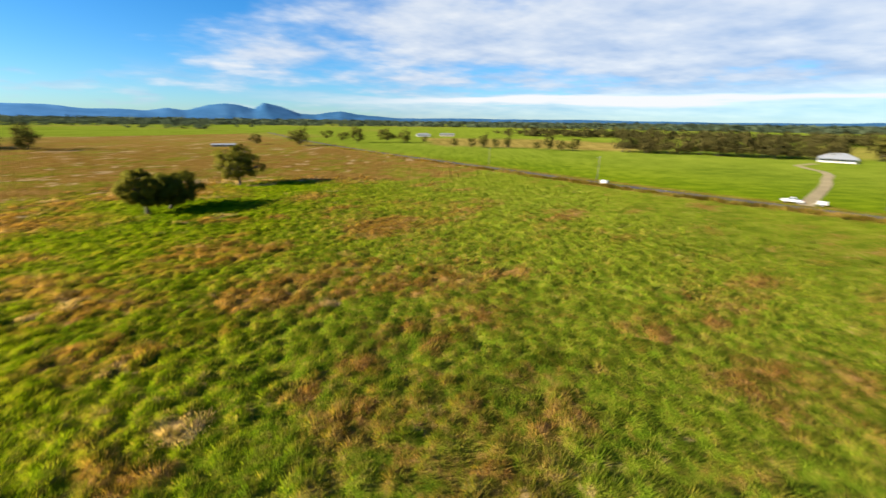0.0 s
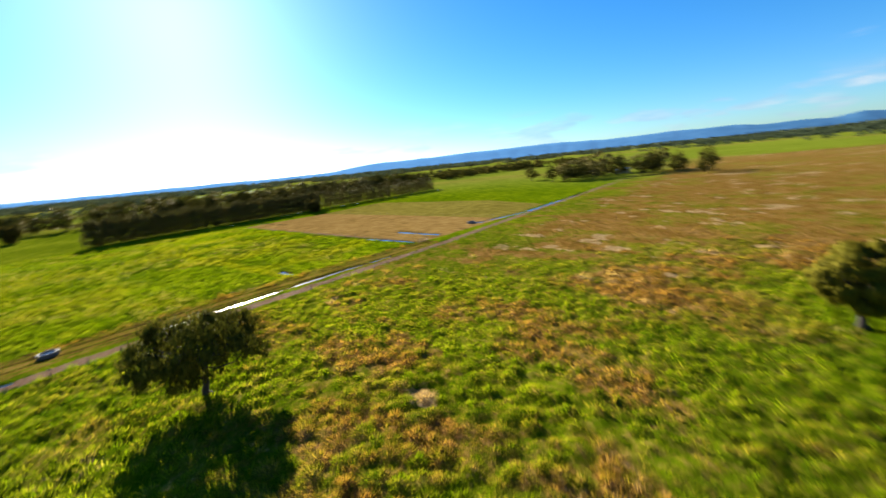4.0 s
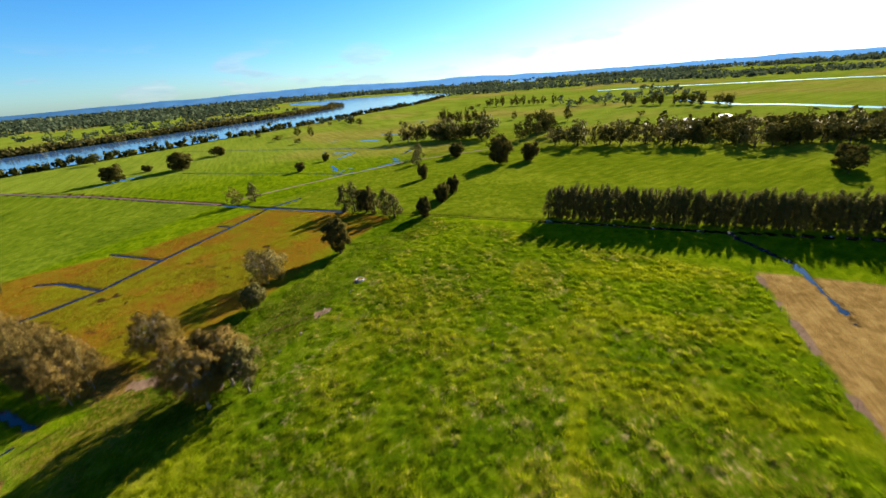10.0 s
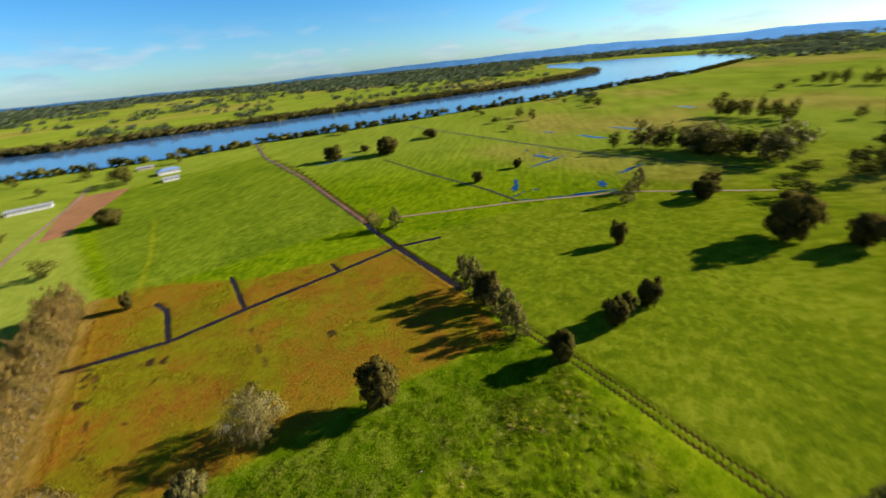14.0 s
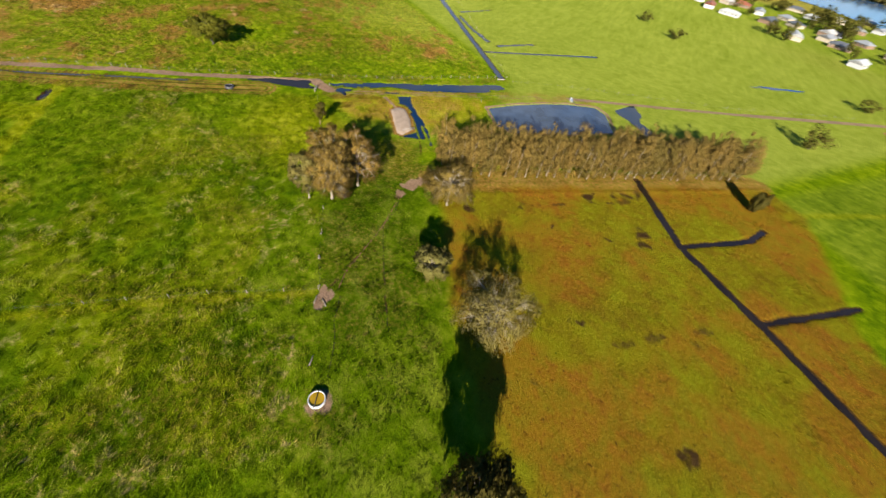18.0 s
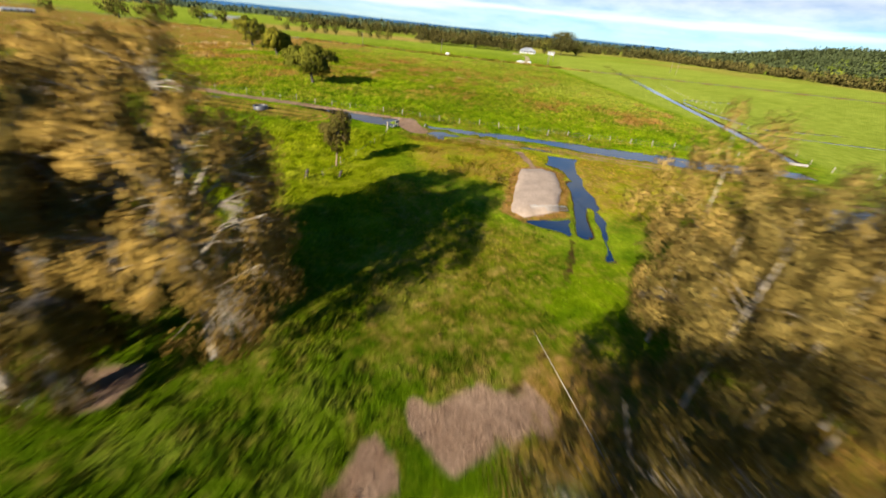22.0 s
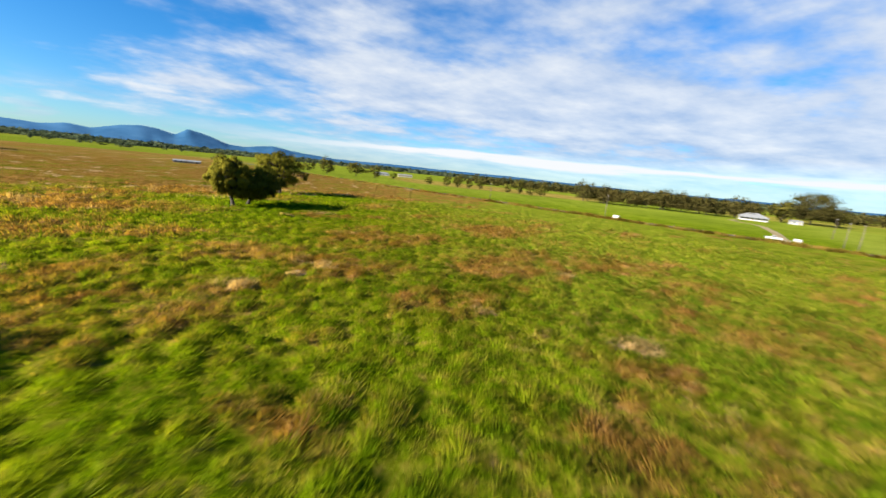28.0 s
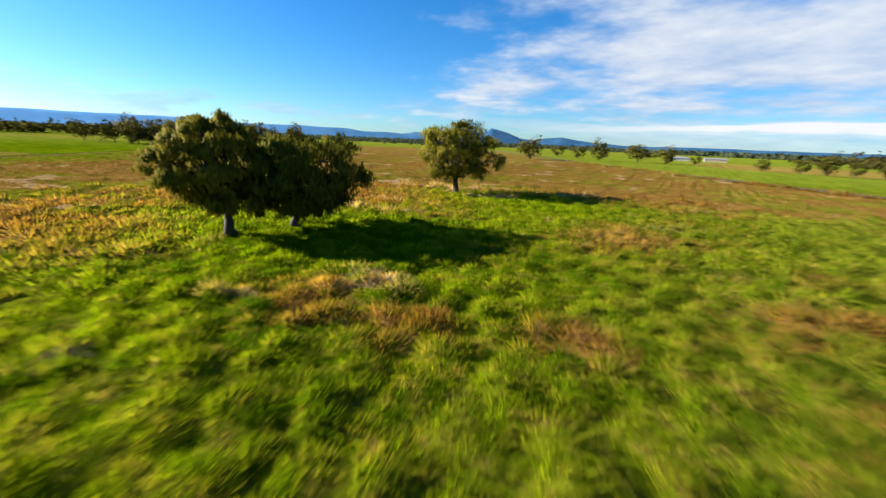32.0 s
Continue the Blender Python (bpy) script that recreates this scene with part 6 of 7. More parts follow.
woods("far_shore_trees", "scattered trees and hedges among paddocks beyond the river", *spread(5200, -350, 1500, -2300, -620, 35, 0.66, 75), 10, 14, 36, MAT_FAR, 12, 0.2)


def ring(n, lo, hi, seed, a0=0, a1=360, cut=0.5, size=420):
    rs = np.random.RandomState(seed)
    a, r = radians(a0) + rs.rand(n) * radians(a1 - a0), lo + (hi - lo) * rs.rand(n) ** 0.8
    x, y = r * np.cos(a) - 60, r * np.sin(a)
    ok = (fbm(x, y, size, 3, seed) > cut) & (in_area(x, y, RIVER) < -10)
    return x[ok], y[ok]


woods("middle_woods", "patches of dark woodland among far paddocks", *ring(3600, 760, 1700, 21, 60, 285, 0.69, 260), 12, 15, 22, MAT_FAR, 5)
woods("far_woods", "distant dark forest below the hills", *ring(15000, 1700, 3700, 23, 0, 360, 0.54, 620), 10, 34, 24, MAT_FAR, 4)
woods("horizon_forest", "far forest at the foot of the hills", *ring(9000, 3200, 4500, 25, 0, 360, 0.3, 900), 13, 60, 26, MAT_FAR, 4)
woods("north_wood", "brownish woodland behind the white farmhouse", *along(((120, 700), (290, 660), (400, 570), (470, 480), (760, 330)), 330, 45, 27), 14, 13, 28, MAT_SCRUB, 22, 0.15)
rs_ = np.random.RandomState(31)
hx_, hy_ = 1440 + 200 * rs_.randn(1500), 190 + 220 * rs_.randn(1500)
ok_ = hx_ > 950
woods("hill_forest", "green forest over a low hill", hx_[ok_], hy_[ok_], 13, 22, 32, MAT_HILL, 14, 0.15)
woods("east_scrub", "scrubby trees at the far edge of the eastern paddock", *along(((700, 330), (620, 200), (560, 60), (500, -40)), 240, 25, 33), 10, 12, 34, MAT_SCRUB, 16, 0.16)


# ---- hills on the horizon ----
def hills():
    az = (0, 20, 60, 82, 98, 101.5, 103.5, 105.4, 107.5, 109, 111, 113, 115.2, 116.5, 118, 119.6, 121.5, 123.9, 125.8, 127.8, 130, 133, 136, 142, 149, 155, 163, 167, 174, 182, 188, 195, 205, 216, 226, 238, 246, 257, 265, 273, 280, 288, 303, 330, 360)
    el = (0.2, 0.2, 0.4, 0.5, 0.5, 0.75, 1.0, 1.3, 1.1, 0.85, 0.9, 1.7, 2.2, 1.3, 1.7, 1.9, 1.7, 1.05, 1.25, 0.85, 0.9, 0.95, 1.25, 1.3, 1.1, 1.4, 1.4, 1.45, 1.2, 1.1, 0.55, 0.55, 0.4, 0.45, 0.5, 0.75, 0.7, 1.05, 0.8, 0.6, 0.6, 0.35, 0.2, 0.2, 0.2)
    a = np.arange(0, 360, 0.4)
    e = np.interp(a, az, el) + (fbm(a, a * 0, 6.0, 5, 71) - 0.5) * 0.4
    top = 4680 * np.tan(np.radians(np.maximum(e, 0.05))) + 22
    rows = []
    for r, f in ((4150, -0.02), (4300, 0.18), (4450, 0.45), (4580, 0.8), (4680, 1.0), (4760, 0.6)):
        j = (fbm(a * 9, np.full_like(a, r), 12, 3, 73) - 0.5) * 0.3 * (0 < f < 1)
        rows.append(np.stack([r * np.cos(np.radians(a)) - 20, r * np.sin(np.radians(a)) + 20, top * np.clip(f + j, -0.02, 1)], 1))
    n = len(a)
    faces = [(i * n + k, i * n + (k + 1) % n, (i + 1) * n + (k + 1) % n, (i + 1) * n + k) for i in range(len(rows) - 1) for k in range(n)]
    # distance haze is painted on: blue base colour plus a faint blue emission
    m, nt, N, L, p = material("haze_painted_hills")
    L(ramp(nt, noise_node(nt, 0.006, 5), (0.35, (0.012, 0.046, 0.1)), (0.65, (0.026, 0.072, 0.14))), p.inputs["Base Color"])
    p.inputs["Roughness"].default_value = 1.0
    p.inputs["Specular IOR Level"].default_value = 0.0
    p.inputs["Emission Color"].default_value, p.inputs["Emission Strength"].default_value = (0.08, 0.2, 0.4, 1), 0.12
    # the painted haze glows more toward the sun, like brighter air
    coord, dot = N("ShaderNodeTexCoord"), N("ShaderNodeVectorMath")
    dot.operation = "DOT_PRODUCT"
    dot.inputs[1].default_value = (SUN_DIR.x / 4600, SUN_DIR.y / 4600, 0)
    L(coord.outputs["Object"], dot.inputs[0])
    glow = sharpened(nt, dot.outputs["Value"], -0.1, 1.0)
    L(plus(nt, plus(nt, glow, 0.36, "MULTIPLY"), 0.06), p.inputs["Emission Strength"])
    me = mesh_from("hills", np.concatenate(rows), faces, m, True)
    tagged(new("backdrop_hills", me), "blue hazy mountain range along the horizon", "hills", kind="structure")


hills()


# ---- fences and farm things ----
def post_mesh(seed, high, half):
    rs = np.random.RandomState(seed)
    verts, faces = [], []
    for z, s in ((-0.35, 1.05), (high * 0.5, 1.0), (high * 0.94, 0.95), (high, 0.62)):
        for cx, cy in ((-1, -1), (0, -1.18), (1, -1), (1.18, 0), (1, 1), (0, 1.18), (-1, 1), (-1.18, 0)):
            verts.append((cx * half * s + rs.randn() * 0.008 + 0.03 * seed * z / high * 0.3, cy * half * s + rs.randn() * 0.008, z + (rs.randn() * 0.02 if z > 0.5 else 0)))
    for i in range(3):
        faces += [(i * 8 + k, i * 8 + (k + 1) % 8, i * 8 + 8 + (k + 1) % 8, i * 8 + 8 + k) for k in range(8)]
    faces.append(tuple(24 + k for k in range(8)))
    return mesh_from("post", verts, faces, MAT_POST)


POSTS = [post_mesh(k, 1.1 + 0.08 * k, 0.052) for k in range(3)]


def fence(label, line, gap, wires=3, size=1.0, seed=0, slim=1.0):
    rs = np.random.RandomState(seed + 100)
    root = thing("fence", label, "fence")
    spots = []
    for (ax, ay), (bx, by) in zip(line, line[1:]):
        d = math.hypot(bx - ax, by - ay)
        spots += [(ax + (bx - ax) * i * gap / d, ay + (by - ay) * i * gap / d) for i in range(int(d / gap))]
    spots.append(line[-1])
    for x, y in spots:
        m = pose(x + rs.randn() * 0.08, y + rs.randn() * 0.08, level(x, y), rs.randn() * 3, rs.randn() * 3, rs.rand() * 360) @ Matrix.Diagonal((size * slim, size * slim, size * (0.88 + 0.2 * rs.rand()), 1))
        part("post", POSTS[rs.randint(3)], root, at=m)
    for w in range(wires):
        pts = [(x, y, level(x, y) + (0.3 + 0.32 * w) * size) for x, y in spots[:: max(1, int(12 / gap))]]
        part("wire", mesh_from("wire", *tube(pts, [0.006] * len(pts), 3, False), MAT_WIRE), root)
    return root


fence("weathered timber post fence along the farm track", ((-19, -85), (-57.2, -52.6), (-82, -26.7), (-104.4, -3.6), (-120.5, 16.3), (-137.4, 35.2), (-166, 67)), 4.05, 3, 1.0, 1)
fence("old timber post fence across the middle paddock", ((-144.2, -103.9), (-156, -89.4), (-176.7, -67), (-211, -36)), 6.2, 2, 0.95, 2)
fence("short line of leaning timber posts", ((-143.5, -103.6), (-137.9, -98.4), (-132.2, -93.8), (-126, -88.5)), 7.3, 1, 0.95, 3)
fence("thin post fence beside the stubble field", ((-156.5, 39.5), (-190, 9), (-224, -23), (-259, -53.5)), 5.0, 2, 0.9, 4)
fence("post fence beside the northern drain", ((-14, -88), (20, -62.5), (58, -32), (110, 12)), 6.0, 2, 0.95, 5)
fence("post fence beside the dirt trail", ((-17, -92), (-4, -108), (38, -177), (84, -236)), 7.0, 2, 0.95, 6)
fence("post fence between the stubble fields", ((-190, 78), (-224, 46), (-289, -12)), 7.0, 2, 0.9, 7)
fence("thin dividing fence of the far green paddock", ((-100, -64), (-88.5, -53), (-84, -48)), 4.5, 2, 0.8, 8, 0.4)
fence("roadside timber post fence", ((110, 88), (62, 133), (20, 184), (-40, 253)), 9.0, 2, 0.95, 9)


def pipe_gate(label, ax, ay, bx, by, high=1.15, bars=5, tilt=0.0):
    """A tubular farm gate hung between two places."""
    d = math.hypot(bx - ax, by - ay)
    root = thing("farm_gate", label, "gate", pose(ax, ay, level(ax, ay), tilt, 0, math.degrees(math.atan2(by - ay, bx - ax))))
    part("gate_frame", mesh_from("gate_frame", *tube([(0.05, 0, 0.15), (0.05, 0, high), (d - 0.05, 0, high), (d - 0.05, 0, 0.15), (0.05, 0, 0.15)], [0.03] * 5, 6, False), MAT_GATE, True), root)
    bar = mesh_from("bar", *tube([(0.05, 0, 0), (d - 0.05, 0, 0)], [0.018, 0.018], 5), MAT_GATE, True)
    for k in range(1, bars):
        part("bar", bar, root, at=pose(0, 0, 0.15 + (high - 0.15) * k / bars))
    brace = mesh_from("brace", *tube([(0.05, 0, 0.17), (d - 0.05, 0, high - 0.02)], [0.018, 0.018], 5), MAT_GATE, True)
    part("brace", brace, root)
    if tilt == 0:
        for x in (-0.12, d + 0.12):
            part("gatepost", POSTS[1], root, "stout grey gatepost", pose(x, 0, 0) @ Matrix.Diagonal((1.5, 1.5, 1.15, 1)))
    return root


pipe_gate("open galvanised farm gate beside the canal crossing", -82.3, -45.3, -79.2, -43.3)
pipe_gate("galvanised gate lying flat at the end of the gravel pad", -83.4, -82.3, -79.6, -84.2, 1.1, 5, -82)
pipe_gate("timber-posted gate at the corner of the stubble field", -154.6, 38.2, -157.6, 41.2)


def lathe(profile, sides=32):
    verts, faces = [], []
    for r, z in profile:
        verts += [(r * math.cos(2 * math.pi * k / sides), r * math.sin(2 * math.pi * k / sides), z) for k in range(sides)]
    for i in range(len(profile) - 1):
        faces += [(i * sides + k, i * sides + (k + 1) % sides, (i + 1) * sides + (k + 1) % sides, (i + 1) * sides + k) for k in range(sides)]
    return verts, faces


def disc(r, z, sides=32):
    return [(r * math.cos(2 * math.pi * k / sides), r * math.sin(2 * math.pi * k / sides), z) for k in range(sides)], [tuple(range(sides))]


def round_trough(label, x, y, r, h, wall, water, pole=True):
    root = thing("water_trough", label, "trough", pose(x, y, level(x, y), 0, 0, 30))
    part("tank_wall", mesh_from("tank_wall", *lathe([(r, -0.1), (r, h - 0.04), (r - 0.03, h), (r - 0.14, h), (r - 0.17, h - 0.04), (r - 0.17, 0.0)]), wall, True), root)
    part("water", mesh_from("water", *disc(r - 0.165, h - 0.16), water), root, "algae-yellow stock water")
    if pole:
        part("pole", mesh_from("pole", *tube([(-r - 0.15, 0.1, h + 0.05), (0, 0.05, h + 0.07), (r + 0.2, 0, h + 0.05)], [0.06, 0.055, 0.05], 7), MAT_BARK, True), root, "dark timber pole laid across")
    return root


round_trough("round concrete stock trough with yellow water", -160.0, -118.2, 1.32, 0.62, MAT_WHITE, MAT_STRAW)
round_trough("low round black stock tank beside the track", -99.3, -25.3, 1.3, 0.62, MAT_BLACK_PLASTIC, MAT_DRAIN, False)
round_trough("dark round stock tank at the far drain", -182, 61.2, 1.6, 0.7, MAT_BLACK_PLASTIC, MAT_WATER, False)


def log(label, ax, ay, bx, by, r, z=0.0):
    a, b = Vector((ax, ay, level(ax, ay) + r * 0.8 + z)), Vector((bx, by, level(bx, by) + r * 0.8))
    mid = a.lerp(b, 0.5) + Vector((0.05, -0.06, 0.02))
    me = mesh_from("log", *tube([a, a.lerp(mid, 0.5), mid, b.lerp(mid, 0.4), b], [r, r * 0.95, r * 0.85, r * 0.8, r * 0.6], 9), MAT_LOG, True)
    tagged(new("log", me), label, "log")


log("pale grey fallen strainer post beside trodden sand", -147.0, -105.4, -145.4, -104.6, 0.12)
log("pale grey fallen post on trodden sand", -146.3, -107.6, -145.4, -105.9, 0.12)
log("bleached log lying in the paddock", -156.5, -113.3, -154.8, -112.5, 0.14)
log("bleached stump beside the leaning posts", -138.3, -98.6, -137.8, -98.2, 0.26)
log("small bleached stump in the grass", -132.7, -94.0, -132.3, -93.7, 0.2)
log("short dark stump in the mown paddock", -173.0, -129.2, -172.4, -128.8, 0.16)


def stump(label, x, y, high, r):
    z = level(x, y)
    rings = [(0.0, 1.35), (0.12, 1.0), (0.55, 0.85), (0.85, 0.9), (1.0, 0.55)]
    pts = [Vector((x + 0.08 * k, y - 0.03 * k * k * 0.3, z - 0.1 + (high + 0.1) * t)) for k, (t, w) in enumerate(rings)]
    tagged(new("stump", mesh_from("stump", *tube(pts, [r * w for t, w in rings], 9), MAT_BARK, True)), label, "stump")


stump("tall dark broken stump beside the gum shadow", -102.2, -64.3, 1.05, 0.2)
stump("short dark broken stump in grass", -98.6, -65.3, 0.8, 0.17)


def gravel_pad():
    rs = np.random.RandomState(4)
    cx, cy = sum(p[0] for p in PAD) / len(PAD), sum(p[1] for p in PAD) / len(PAD)
    ring_pts = []
    for (ax, ay), (bx, by) in zip(PAD, PAD[1:] + PAD[:1]):
        ring_pts += [(ax + (bx - ax) * t / 5, ay + (by - ay) * t / 5) for t in range(5)]
    n = len(ring_pts)
    verts, faces = [], []
    for f, z in ((1.02, 0.02), (0.93, 0.30), (0.7, 0.38), (0.35, 0.42)):
        verts += [(cx + (x - cx) * f + rs.randn() * 0.08, cy + (y - cy) * f + rs.randn() * 0.08, z + rs.randn() * 0.025) for x, y in ring_pts]
    for i in range(3):
        faces += [(i * n + k, i * n + (k + 1) % n, (i + 1) * n + (k + 1) % n, (i + 1) * n + k) for k in range(n)]
    faces.append(tuple(3 * n + k for k in range(n)))
    tagged(new("gravel_pad", mesh_from("gravel_pad", verts, faces, MAT_GRAVEL, True)), "flat-topped mound of pale gravel beside blue water", "gravel pad", kind="structure")


gravel_pad()


def headwall(label, x, y, turn, wide, high):
    root = thing("culvert_headwall", label, "culvert", pose(x, y, 0, 0, 0, turn))
    bm = box_data(wide, 0.16, high + 0.5, 0.02, (0, 0, high / 2 - 0.3))
    part("slab", from_bm("slab", bm, MAT_CONCRETE), root)
    part("pipe_mouth", mesh_from("pipe_mouth", *lathe([(0.32, -0.14), (0.32, 0.14), (0.25, 0.14), (0.25, -0.14), (0.32, -0.14)], 16), MAT_CONCRETE, True), root, at=pose(0, 0, -0.18, 90, 0, 0))
    return root


headwall("low concrete culvert wall at the canal crossing", -79.9, -43.4, 42, 1.6, 0.35)
headwall("low concrete culvert wall at the canal crossing", -78.2, -40.8, 42, 1.4, 0.3)
headwall("low concrete culvert wall at the canal crossing", -74.0, -44.4, 45, 1.4, 0.35)
headwall("pale concrete culvert end at the drain inlet", -18.3, -87.4, -45, 3.2, 0.5)
headwall("small concrete pipe end beside the pond", -43.4, -90.2, 20, 1.6, 0.4)


def pump_float():
    root = thing("water_pump", "small white and blue pump on the pond bank", "pump", pose(-14.6, -117.5, level(-14.6, -117.5), 0, 0, 30))
    part("skid", from_bm("skid", box_data(2.2, 1.0, 0.16, 0.03, (0, 0, 0.3)), MAT_GATE), root)
    part("motor", mesh_from("motor", *tube([(-0.6, 0, 0.7), (0.3, 0, 0.7)], [0.3, 0.3], 12), MAT_BLUE_ROOF, True), root, "blue motor")
    part("housing", from_bm("housing", box_data(0.8, 0.8, 0.7, 0.06, (0.7, 0, 0.72)), MAT_WHITE), root, "white housing")
    part("hose", mesh_from("hose", *tube([(-1.0, 0, 0.6), (-1.6, -0.4, 0.3), (-2.6, -1.2, 0.1), (-4.2, -1.6, -0.2)], [0.09] * 4, 7), MAT_BLACK_PLASTIC, True), root, "black hose running into the pond")
    for sx in (-0.8, 0.8):
        part("float", mesh_from("float", *tube([(sx, -0.7, 0.12), (sx, 0.7, 0.12)], [0.18, 0.18], 10), MAT_WHITE, True), root)


pump_float()


# ---- houses ----
def house(label, x, y, turn, w, d, h, roof_mat, wall_mat, rise=0.34, hip=False, veranda=False, z=None):
    root = thing("house", label, "house", pose(x, y, level(x, y) if z is None else z, 0, 0, turn))
    t = 0.18
    for name, sx, sy, px, py in (("wall", w, t, 0, -d / 2 + t / 2), ("wall", w, t, 0, d / 2 - t / 2), ("wall", t, d - 2 * t, -w / 2 + t / 2, 0), ("wall", t, d - 2 * t, w / 2 - t / 2, 0)):
        part(name, from_bm(name, box_data(sx, sy, h + 0.3, 0, (px, py, h / 2 - 0.15)), wall_mat), root)
    o, top = 0.55, h + rise * d / 2
    hx = w / 2 + o - (d / 2 if hip else 0)
    a, b = w / 2 + o, d / 2 + o
    low = h - rise * o
    v = [(-a, -b, low), (a, -b, low), (a, b, low), (-a, b, low), (-hx, 0, top), (hx, 0, top)]
    v += [(p[0], p[1], p[2] - 0.14) for p in v]
    f = [(0, 1, 5, 4), (2, 3, 4, 5), (1, 2, 5), (3, 0, 4), (7, 6, 10, 11), (9, 8, 11, 10), (8, 7, 11), (6, 9, 10), (0, 6, 7, 1), (1, 7, 8, 2), (2, 8, 9, 3), (3, 9, 6, 0)]
    part("roof", mesh_from("roof", v, f, roof_mat), root)
    n = max(2, int(w / 3.2))
    pane, frame_me = from_bm("pane", box_data(1.1, 0.05, 1.0, 0, (0, 0, 0)), MAT_GLASS), from_bm("window_frame", box_data(1.3, 0.07, 1.2, 0.02, (0, 0, 0)), MAT_WHITE)
    for s in (-1, 1):
        for k in range(n):
            px = (k + 0.5) / n * w - w / 2
            if s < 0 and k == n // 2:
                part("door", from_bm("door", box_data(0.9, 0.06, 2.0, 0.01, (px, s * (d / 2 + 0.02), 1.0)), MAT_BRICK_WALL), root)
                continue
            win = part("window", frame_me, root, at=pose(px, s * (d / 2 + 0.01), h * 0.58))
            part("pane", pane, win, at=pose(0, s * 0.03, 0))
    if veranda:
        part("veranda_roof", mesh_from("veranda_roof", [(-a, -b, low - 0.05), (a, -b, low - 0.05), (a + 0.2, -b - 2.4, low - 0.75), (-a - 0.2, -b - 2.4, low - 0.75), (-a, -b, low - 0.15), (a, -b, low - 0.15), (a + 0.2, -b - 2.4, low - 0.83), (-a - 0.2, -b - 2.4, low - 0.83)], [(0, 3, 2, 1), (4, 5, 6, 7), (2, 3, 7, 6), (0, 4, 7, 3), (1, 2, 6, 5)], roof_mat), root)
        leg = from_bm("veranda_post", box_data(0.12, 0.12, low - 0.75, 0, (0, 0, (low - 0.75) / 2)), MAT_WHITE)
        for k in range(5):
            part("veranda_post", leg, root, at=pose(-a + 2 * a * k / 4, -b - 2.2, 0))
    return root


house("white timber farmhouse with pale hipped roof and veranda", 246, 253, -42, 17, 12, 3.4, MAT_METAL_ROOF, MAT_WHITE, 0.42, True, True)
house("small white farm shed beside a big tree", 283, 250, -30, 7, 5, 2.8, MAT_METAL_ROOF, MAT_WHITE, 0.3)
house("white farmhouse among trees across the road", -44, 602, 10, 20, 10, 3.2, MAT_METAL_ROOF, MAT_WHITE, 0.35, True)
house("long pale farm shed among trees", -8, 620, 5, 22, 9, 3.5, MAT_METAL_ROOF, MAT_CREAM, 0.25)
house("blue-roofed shed between dark hedgerow trees", -368, 243, 55, 12, 8, 3.6, MAT_BLUE_ROOF, MAT_WHITE, 0.3)
house("long low grey shed in the western paddock", -190, 322, 18, 17, 8, 1.5, MAT_METAL_ROOF, MAT_CREAM, 0.2)
house("grey-roofed farmhouse among the southern trees", -590, -236, 30, 22, 11, 3.4, MAT_GREY_ROOF, MAT_CREAM, 0.35, True)
house("grey-roofed farmhouse among the southern trees", -552, -250, 40, 14, 9, 3.2, MAT_GREY_ROOF, MAT_CREAM, 0.35)
roofs = (MAT_METAL_ROOF, MAT_RED_ROOF, MAT_WHITE, MAT_GREY_ROOF, MAT_METAL_ROOF, MAT_GREY_ROOF)
names = ("pale metal", "red tiled", "white", "dark grey", "pale metal", "dark grey")
VILLAGE = ((349, -148, 1), (379, -177, 2), (384, -191, 1), (363, -207, 0), (365, -232, 0), (317, -212, 3), (307, -179, 2), (271, -229, 2), (322, -289, 0), (223, -265, 2), (290, -306, 4), (301, -330, 3), (260, -323, 0), (302, -257, 4), (280, -264, 3), (324, -161, 1), (337, -237, 5), (330, -262, 2), (345, -270, 3), (446, -292, 2), (492, -329, 0), (436, -327, 4), (455, -250, 3), (400, -300, 0), (420, -262, 2), (356, -330, 3), (385, -345, 4))
for k, (x, y, r) in enumerate(VILLAGE):
    tagged(house(names[r] + " roofed house in the riverside village", x, y, 47 + 13 * (k % 4) + 90 * (k % 2), 12 + k % 4 * 2.2, 8.5 + k % 3, 3.0 + 0.4 * (k % 2), roofs[r], (MAT_WHITE, MAT_CREAM, MAT_BRICK_WALL)[k % 3], 0.4, k % 2 == 0), group="riverside village")
house("long low white shed beside ploughed ground", 160, -306, 48, 26, 8, 3.0, MAT_METAL_ROOF, MAT_WHITE, 0.22)
house("blue-grey roofed house near the river bank", 128, -405, 50, 18, 12, 3.6, MAT_BLUE_ROOF, MAT_WHITE, 0.35, True)
house("small white shed near the river bank", 101, -377, 50, 12, 7, 2.8, MAT_METAL_ROOF, MAT_WHITE, 0.25)
house("pale shed on the river bank", 176, -428, 42, 14, 7, 2.8, MAT_METAL_ROOF, MAT_CREAM, 0.25)
house("pale house on the far bank of the river", 690, -520, 20, 20, 12, 4.0, MAT_METAL_ROOF, MAT_WHITE, 0.35, True, z=0.4)
house("pale house on the far bank of the river", 838, -590, 35, 16, 10, 3.6, MAT_METAL_ROOF, MAT_WHITE, 0.35, True, z=0.4)
house("red-roofed farmhouse on the far bank of the river", 560, -690, 60, 15, 9, 3.4, MAT_RED_ROOF, MAT_CREAM, 0.35, True, z=0.4)
rs_ = np.random.RandomState(9)
village_trees = [(240 + 260 * rs_.rand(), -350 + 170 * rs_.rand(), 6 + 5 * rs_.rand(), 6 + 5 * rs_.rand()) for k in range(60)]
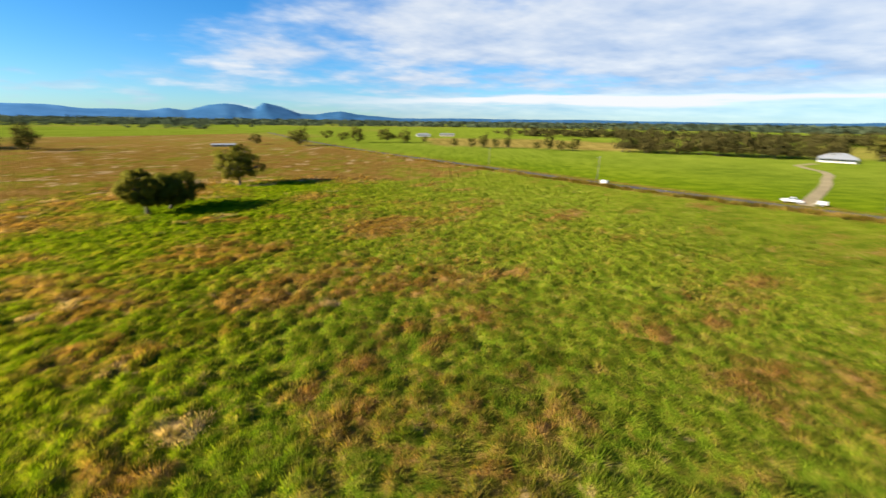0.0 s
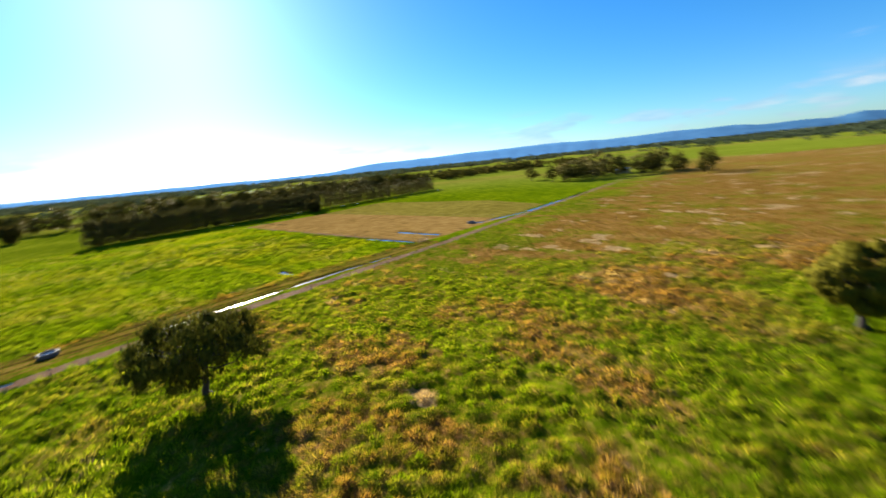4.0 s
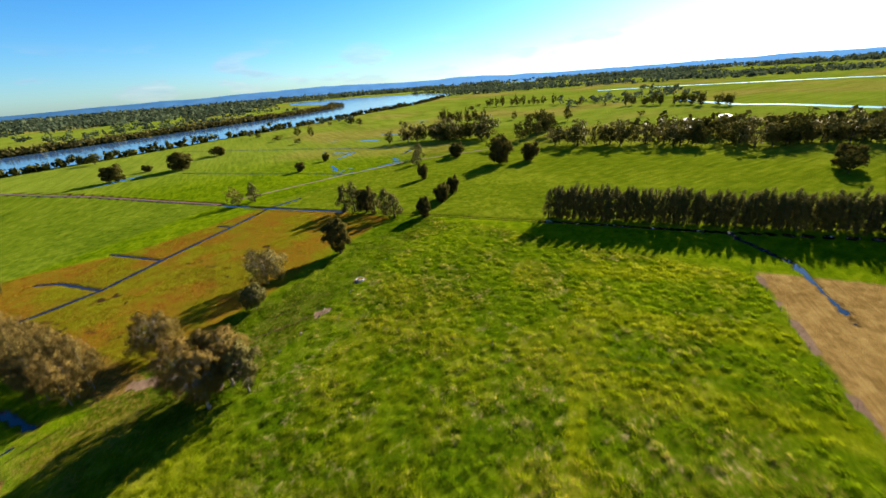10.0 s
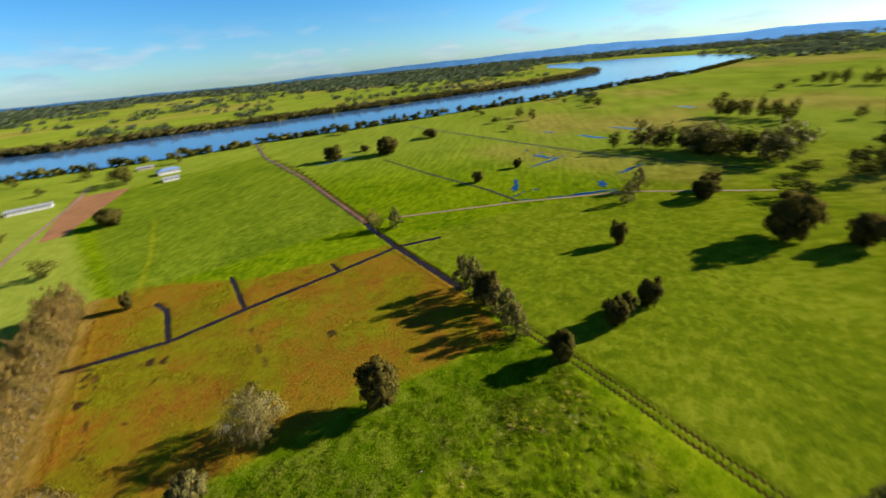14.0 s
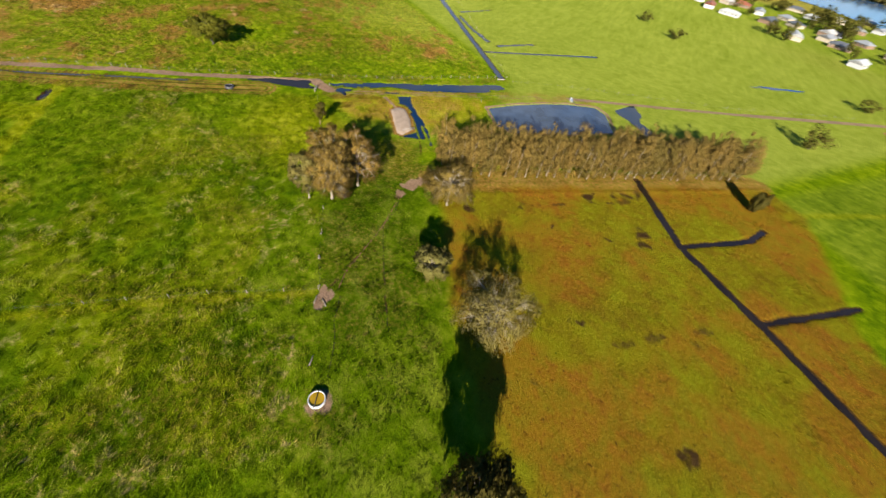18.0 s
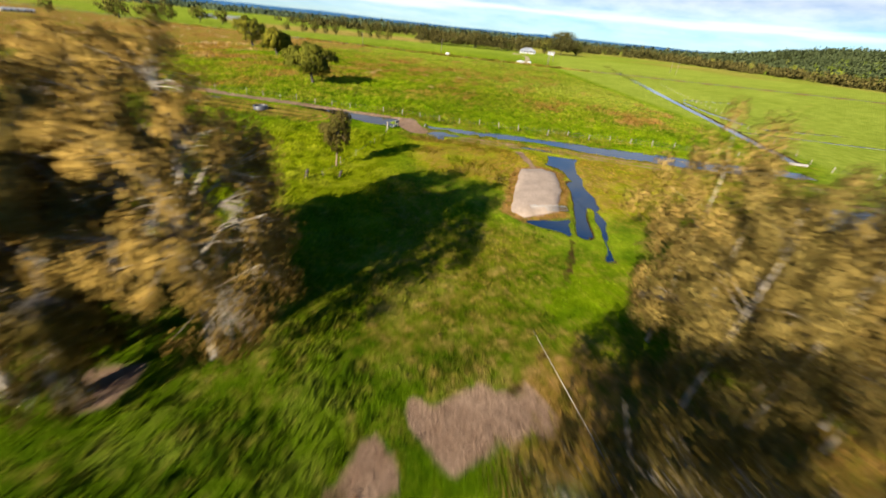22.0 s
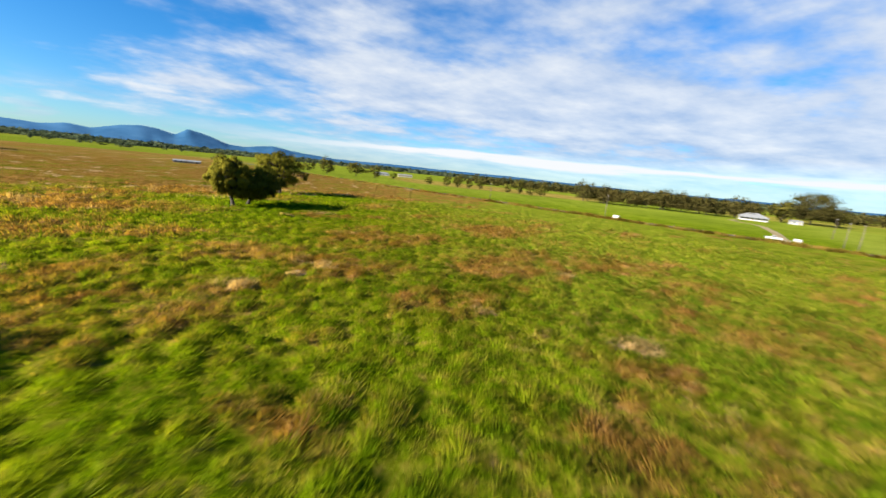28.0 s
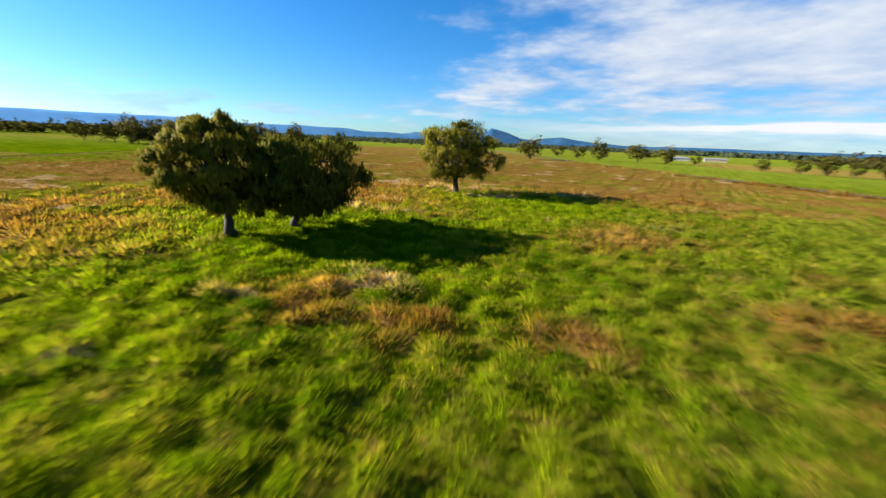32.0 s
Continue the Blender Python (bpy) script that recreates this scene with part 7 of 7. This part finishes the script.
scatter(far, [p for p in village_trees if min(math.hypot(p[0] - v[0], p[1] - v[1]) for v in VILLAGE) > 10 and in_area(np.array([p[0]]), np.array([p[1]]), RIVER)[0] < -3], "village trees")
scatter(far, ((470, -352, 20, 34), (440, -362, 17, 26), (417, -232, 12, 16), (349, -262, 17, 30), (388, -260, 13, 16), (340, -277, 14, 20), (320, -315, 10, 13), (281, -344, 11, 15), (277, -379, 9, 11), (213, -397, 10, 15), (140, -368, 15, 22), (152, -379, 13, 16), (172, -289, 9, 12), (203, -347, 7, 8), (20, -208, 8, 11), (102, -245, 8, 12), (147, -144, 8, 13), (178, -120, 6, 10)), "village trees")


# ---- vehicles and poles by the road ----
def wheel(root, x, y, r, wide):
    w = part("wheel", mesh_from("wheel", *lathe([(r * 0.62, -wide / 2), (r * 0.93, -wide / 2), (r, -wide * 0.3), (r, wide * 0.3), (r * 0.93, wide / 2), (r * 0.62, wide / 2)], 18), MAT_RUBBER, True), root, "black tyre", pose(x, y, r, 90, 0, 0))
    part("rim", mesh_from("rim", *lathe([(0.02, wide * 0.3), (r * 0.5, wide * 0.34), (r * 0.63, wide * 0.48), (r * 0.63, -wide * 0.48), (r * 0.5, -wide * 0.34), (0.02, -wide * 0.3)], 14), MAT_GATE, True), w)


def profile_body(name, outline, wide, mat, top_in=0.0, low=0.0):
    """A solid out of a side outline, its upper corners drawn in."""
    zs = [p[1] for p in outline]
    verts = []
    for s in (-1, 1):
        for x, z in outline:
            f = (z - min(zs)) / (max(zs) - min(zs) or 1)
            verts.append((x, s * (wide / 2 - top_in * f * f), z))
    n = len(outline)
    faces = [tuple(range(n)), tuple(range(2 * n - 1, n - 1, -1))] + [(k, n + k, n + (k + 1) % n, (k + 1) % n) for k in range(n)]
    bm = bmesh.new()
    vs = [bm.verts.new(v) for v in verts]
    for f in faces:
        bm.faces.new([vs[i] for i in f])
    bmesh.ops.recalc_face_normals(bm, faces=bm.faces[:])
    bmesh.ops.bevel(bm, geom=list(bm.edges), offset=0.04, segments=2, affect="EDGES")
    return from_bm(name, bm, mat, False)


def utility_truck():
    root = thing("pickup_truck", "white utility truck parked on the roadside", "truck", pose(100.6, 112.4, 0.08, 0, 0, 132))
    part("body", profile_body("body", [(-2.5, 0.45), (2.45, 0.45), (2.55, 0.75), (2.4, 0.98), (1.1, 1.08), (-2.5, 1.08)], 1.8, MAT_WHITE, 0.05), root)
    part("cab", profile_body("cab", [(-0.7, 1.05), (1.15, 1.05), (0.55, 1.68), (-0.5, 1.72)], 1.66, MAT_WHITE, 0.16), root)
    part("windscreen", mesh_from("windscreen", [(1.12, -0.7, 1.12), (1.12, 0.7, 1.12), (0.6, 0.6, 1.64), (0.6, -0.6, 1.64)], [(0, 1, 2, 3)], MAT_GLASS), root)
    for s in (-1, 1):
        part("side_window", mesh_from("side_window", [(-0.55, s * 0.83, 1.14), (0.85, s * 0.83, 1.14), (0.45, s * 0.72, 1.6), (-0.45, s * 0.72, 1.6)], [(0, 1, 2, 3)], MAT_GLASS), root)
        part("headlight", from_bm("headlight", box_data(0.06, 0.32, 0.16, 0.02, (2.5, s * 0.62, 0.82)), MAT_GATE), root)
        part("tail_light", from_bm("tail_light", box_data(0.05, 0.16, 0.28, 0.02, (-2.51, s * 0.78, 0.9)), MAT_RED_LAMP), root)
    part("tray_liner", from_bm("tray_liner", box_data(1.6, 1.5, 0.06, 0, (-1.6, 0, 1.1)), MAT_BLACK_PLASTIC), root, "dark open tray")
    part("bumper", from_bm("bumper", box_data(0.12, 1.7, 0.2, 0.03, (2.56, 0, 0.55)), MAT_BLACK_PLASTIC), root)
    for x in (-1.55, 1.55):
        for y in (-0.8, 0.8):
            wheel(root, x, y, 0.37, 0.24)


def box_trailer(label, x, y, turn, w, d, h):
    root = thing("box_trailer", label, "trailer", pose(x, y, 0.06, 0, 0, turn))
    part("box", from_bm("box", box_data(w, d, h, 0.05, (0, 0, 0.5 + h / 2)), MAT_WHITE), root)
    part("door", from_bm("door", box_data(0.03, d * 0.8, h * 0.85, 0, (-w / 2 - 0.01, 0, 0.5 + h / 2)), MAT_GATE), root)
    part("drawbar", mesh_from("drawbar", *tube([(w / 2, 0, 0.5), (w / 2 + 1.0, 0, 0.48)], [0.05, 0.04], 6), MAT_GATE), root)
    part("lamp", from_bm("lamp", box_data(0.04, 0.12, 0.1, 0, (-w / 2 - 0.02, d * 0.42, 0.6)), MAT_RED_LAMP), root)
    for s in (-1, 1):
        part("mudguard", from_bm("mudguard", box_data(0.8, 0.22, 0.05, 0.01, (0, s * (d / 2 + 0.1), 0.72)), MAT_GATE), root)
        wheel(root, 0, s * (d / 2 + 0.1), 0.3, 0.18)


utility_truck()
box_trailer("small white box trailer standing behind the truck", 105.2, 108.0, 132, 2.2, 1.5, 0.9)
box_trailer("small white box trailer parked on the road verge", 56.6, 141.0, 128, 2.4, 1.7, 1.3)


def power_pole(label, x, y, h, turn):
    root = thing("power_pole", label, "power pole", pose(x, y, level(x, y), 0, 0, turn))
    part("pole", mesh_from("pole", *tube([(0, 0, -0.3), (0.02, 0, h * 0.5), (0, 0, h)], [0.16, 0.13, 0.1], 9), MAT_POLE, True), root)
    part("crossarm", from_bm("crossarm", box_data(2.3, 0.1, 0.12, 0.01, (0, 0.12, h - 0.4)), MAT_POLE), root)
    ins = mesh_from("insulator", *lathe([(0.02, 0), (0.06, 0.03), (0.05, 0.12), (0.02, 0.16)], 8), MAT_WHITE, True)
    for px in (-1.05, -0.4, 0.4, 1.05):
        part("insulator", ins, root, "white insulator", pose(px, 0.12, h - 0.34))


for x, y, h, a in ((118, 103, 9.0, 40), (106, 91, 9.0, 40), (57, 150, 9.4, 40), (268, 92, 9.0, 40), (20, 205, 9.0, 40), (165, 140, 9.5, 40), (232, 68, 9.0, 40)):
    power_pole("grey timber power pole with crossarm beside the road", x, y, h, a)
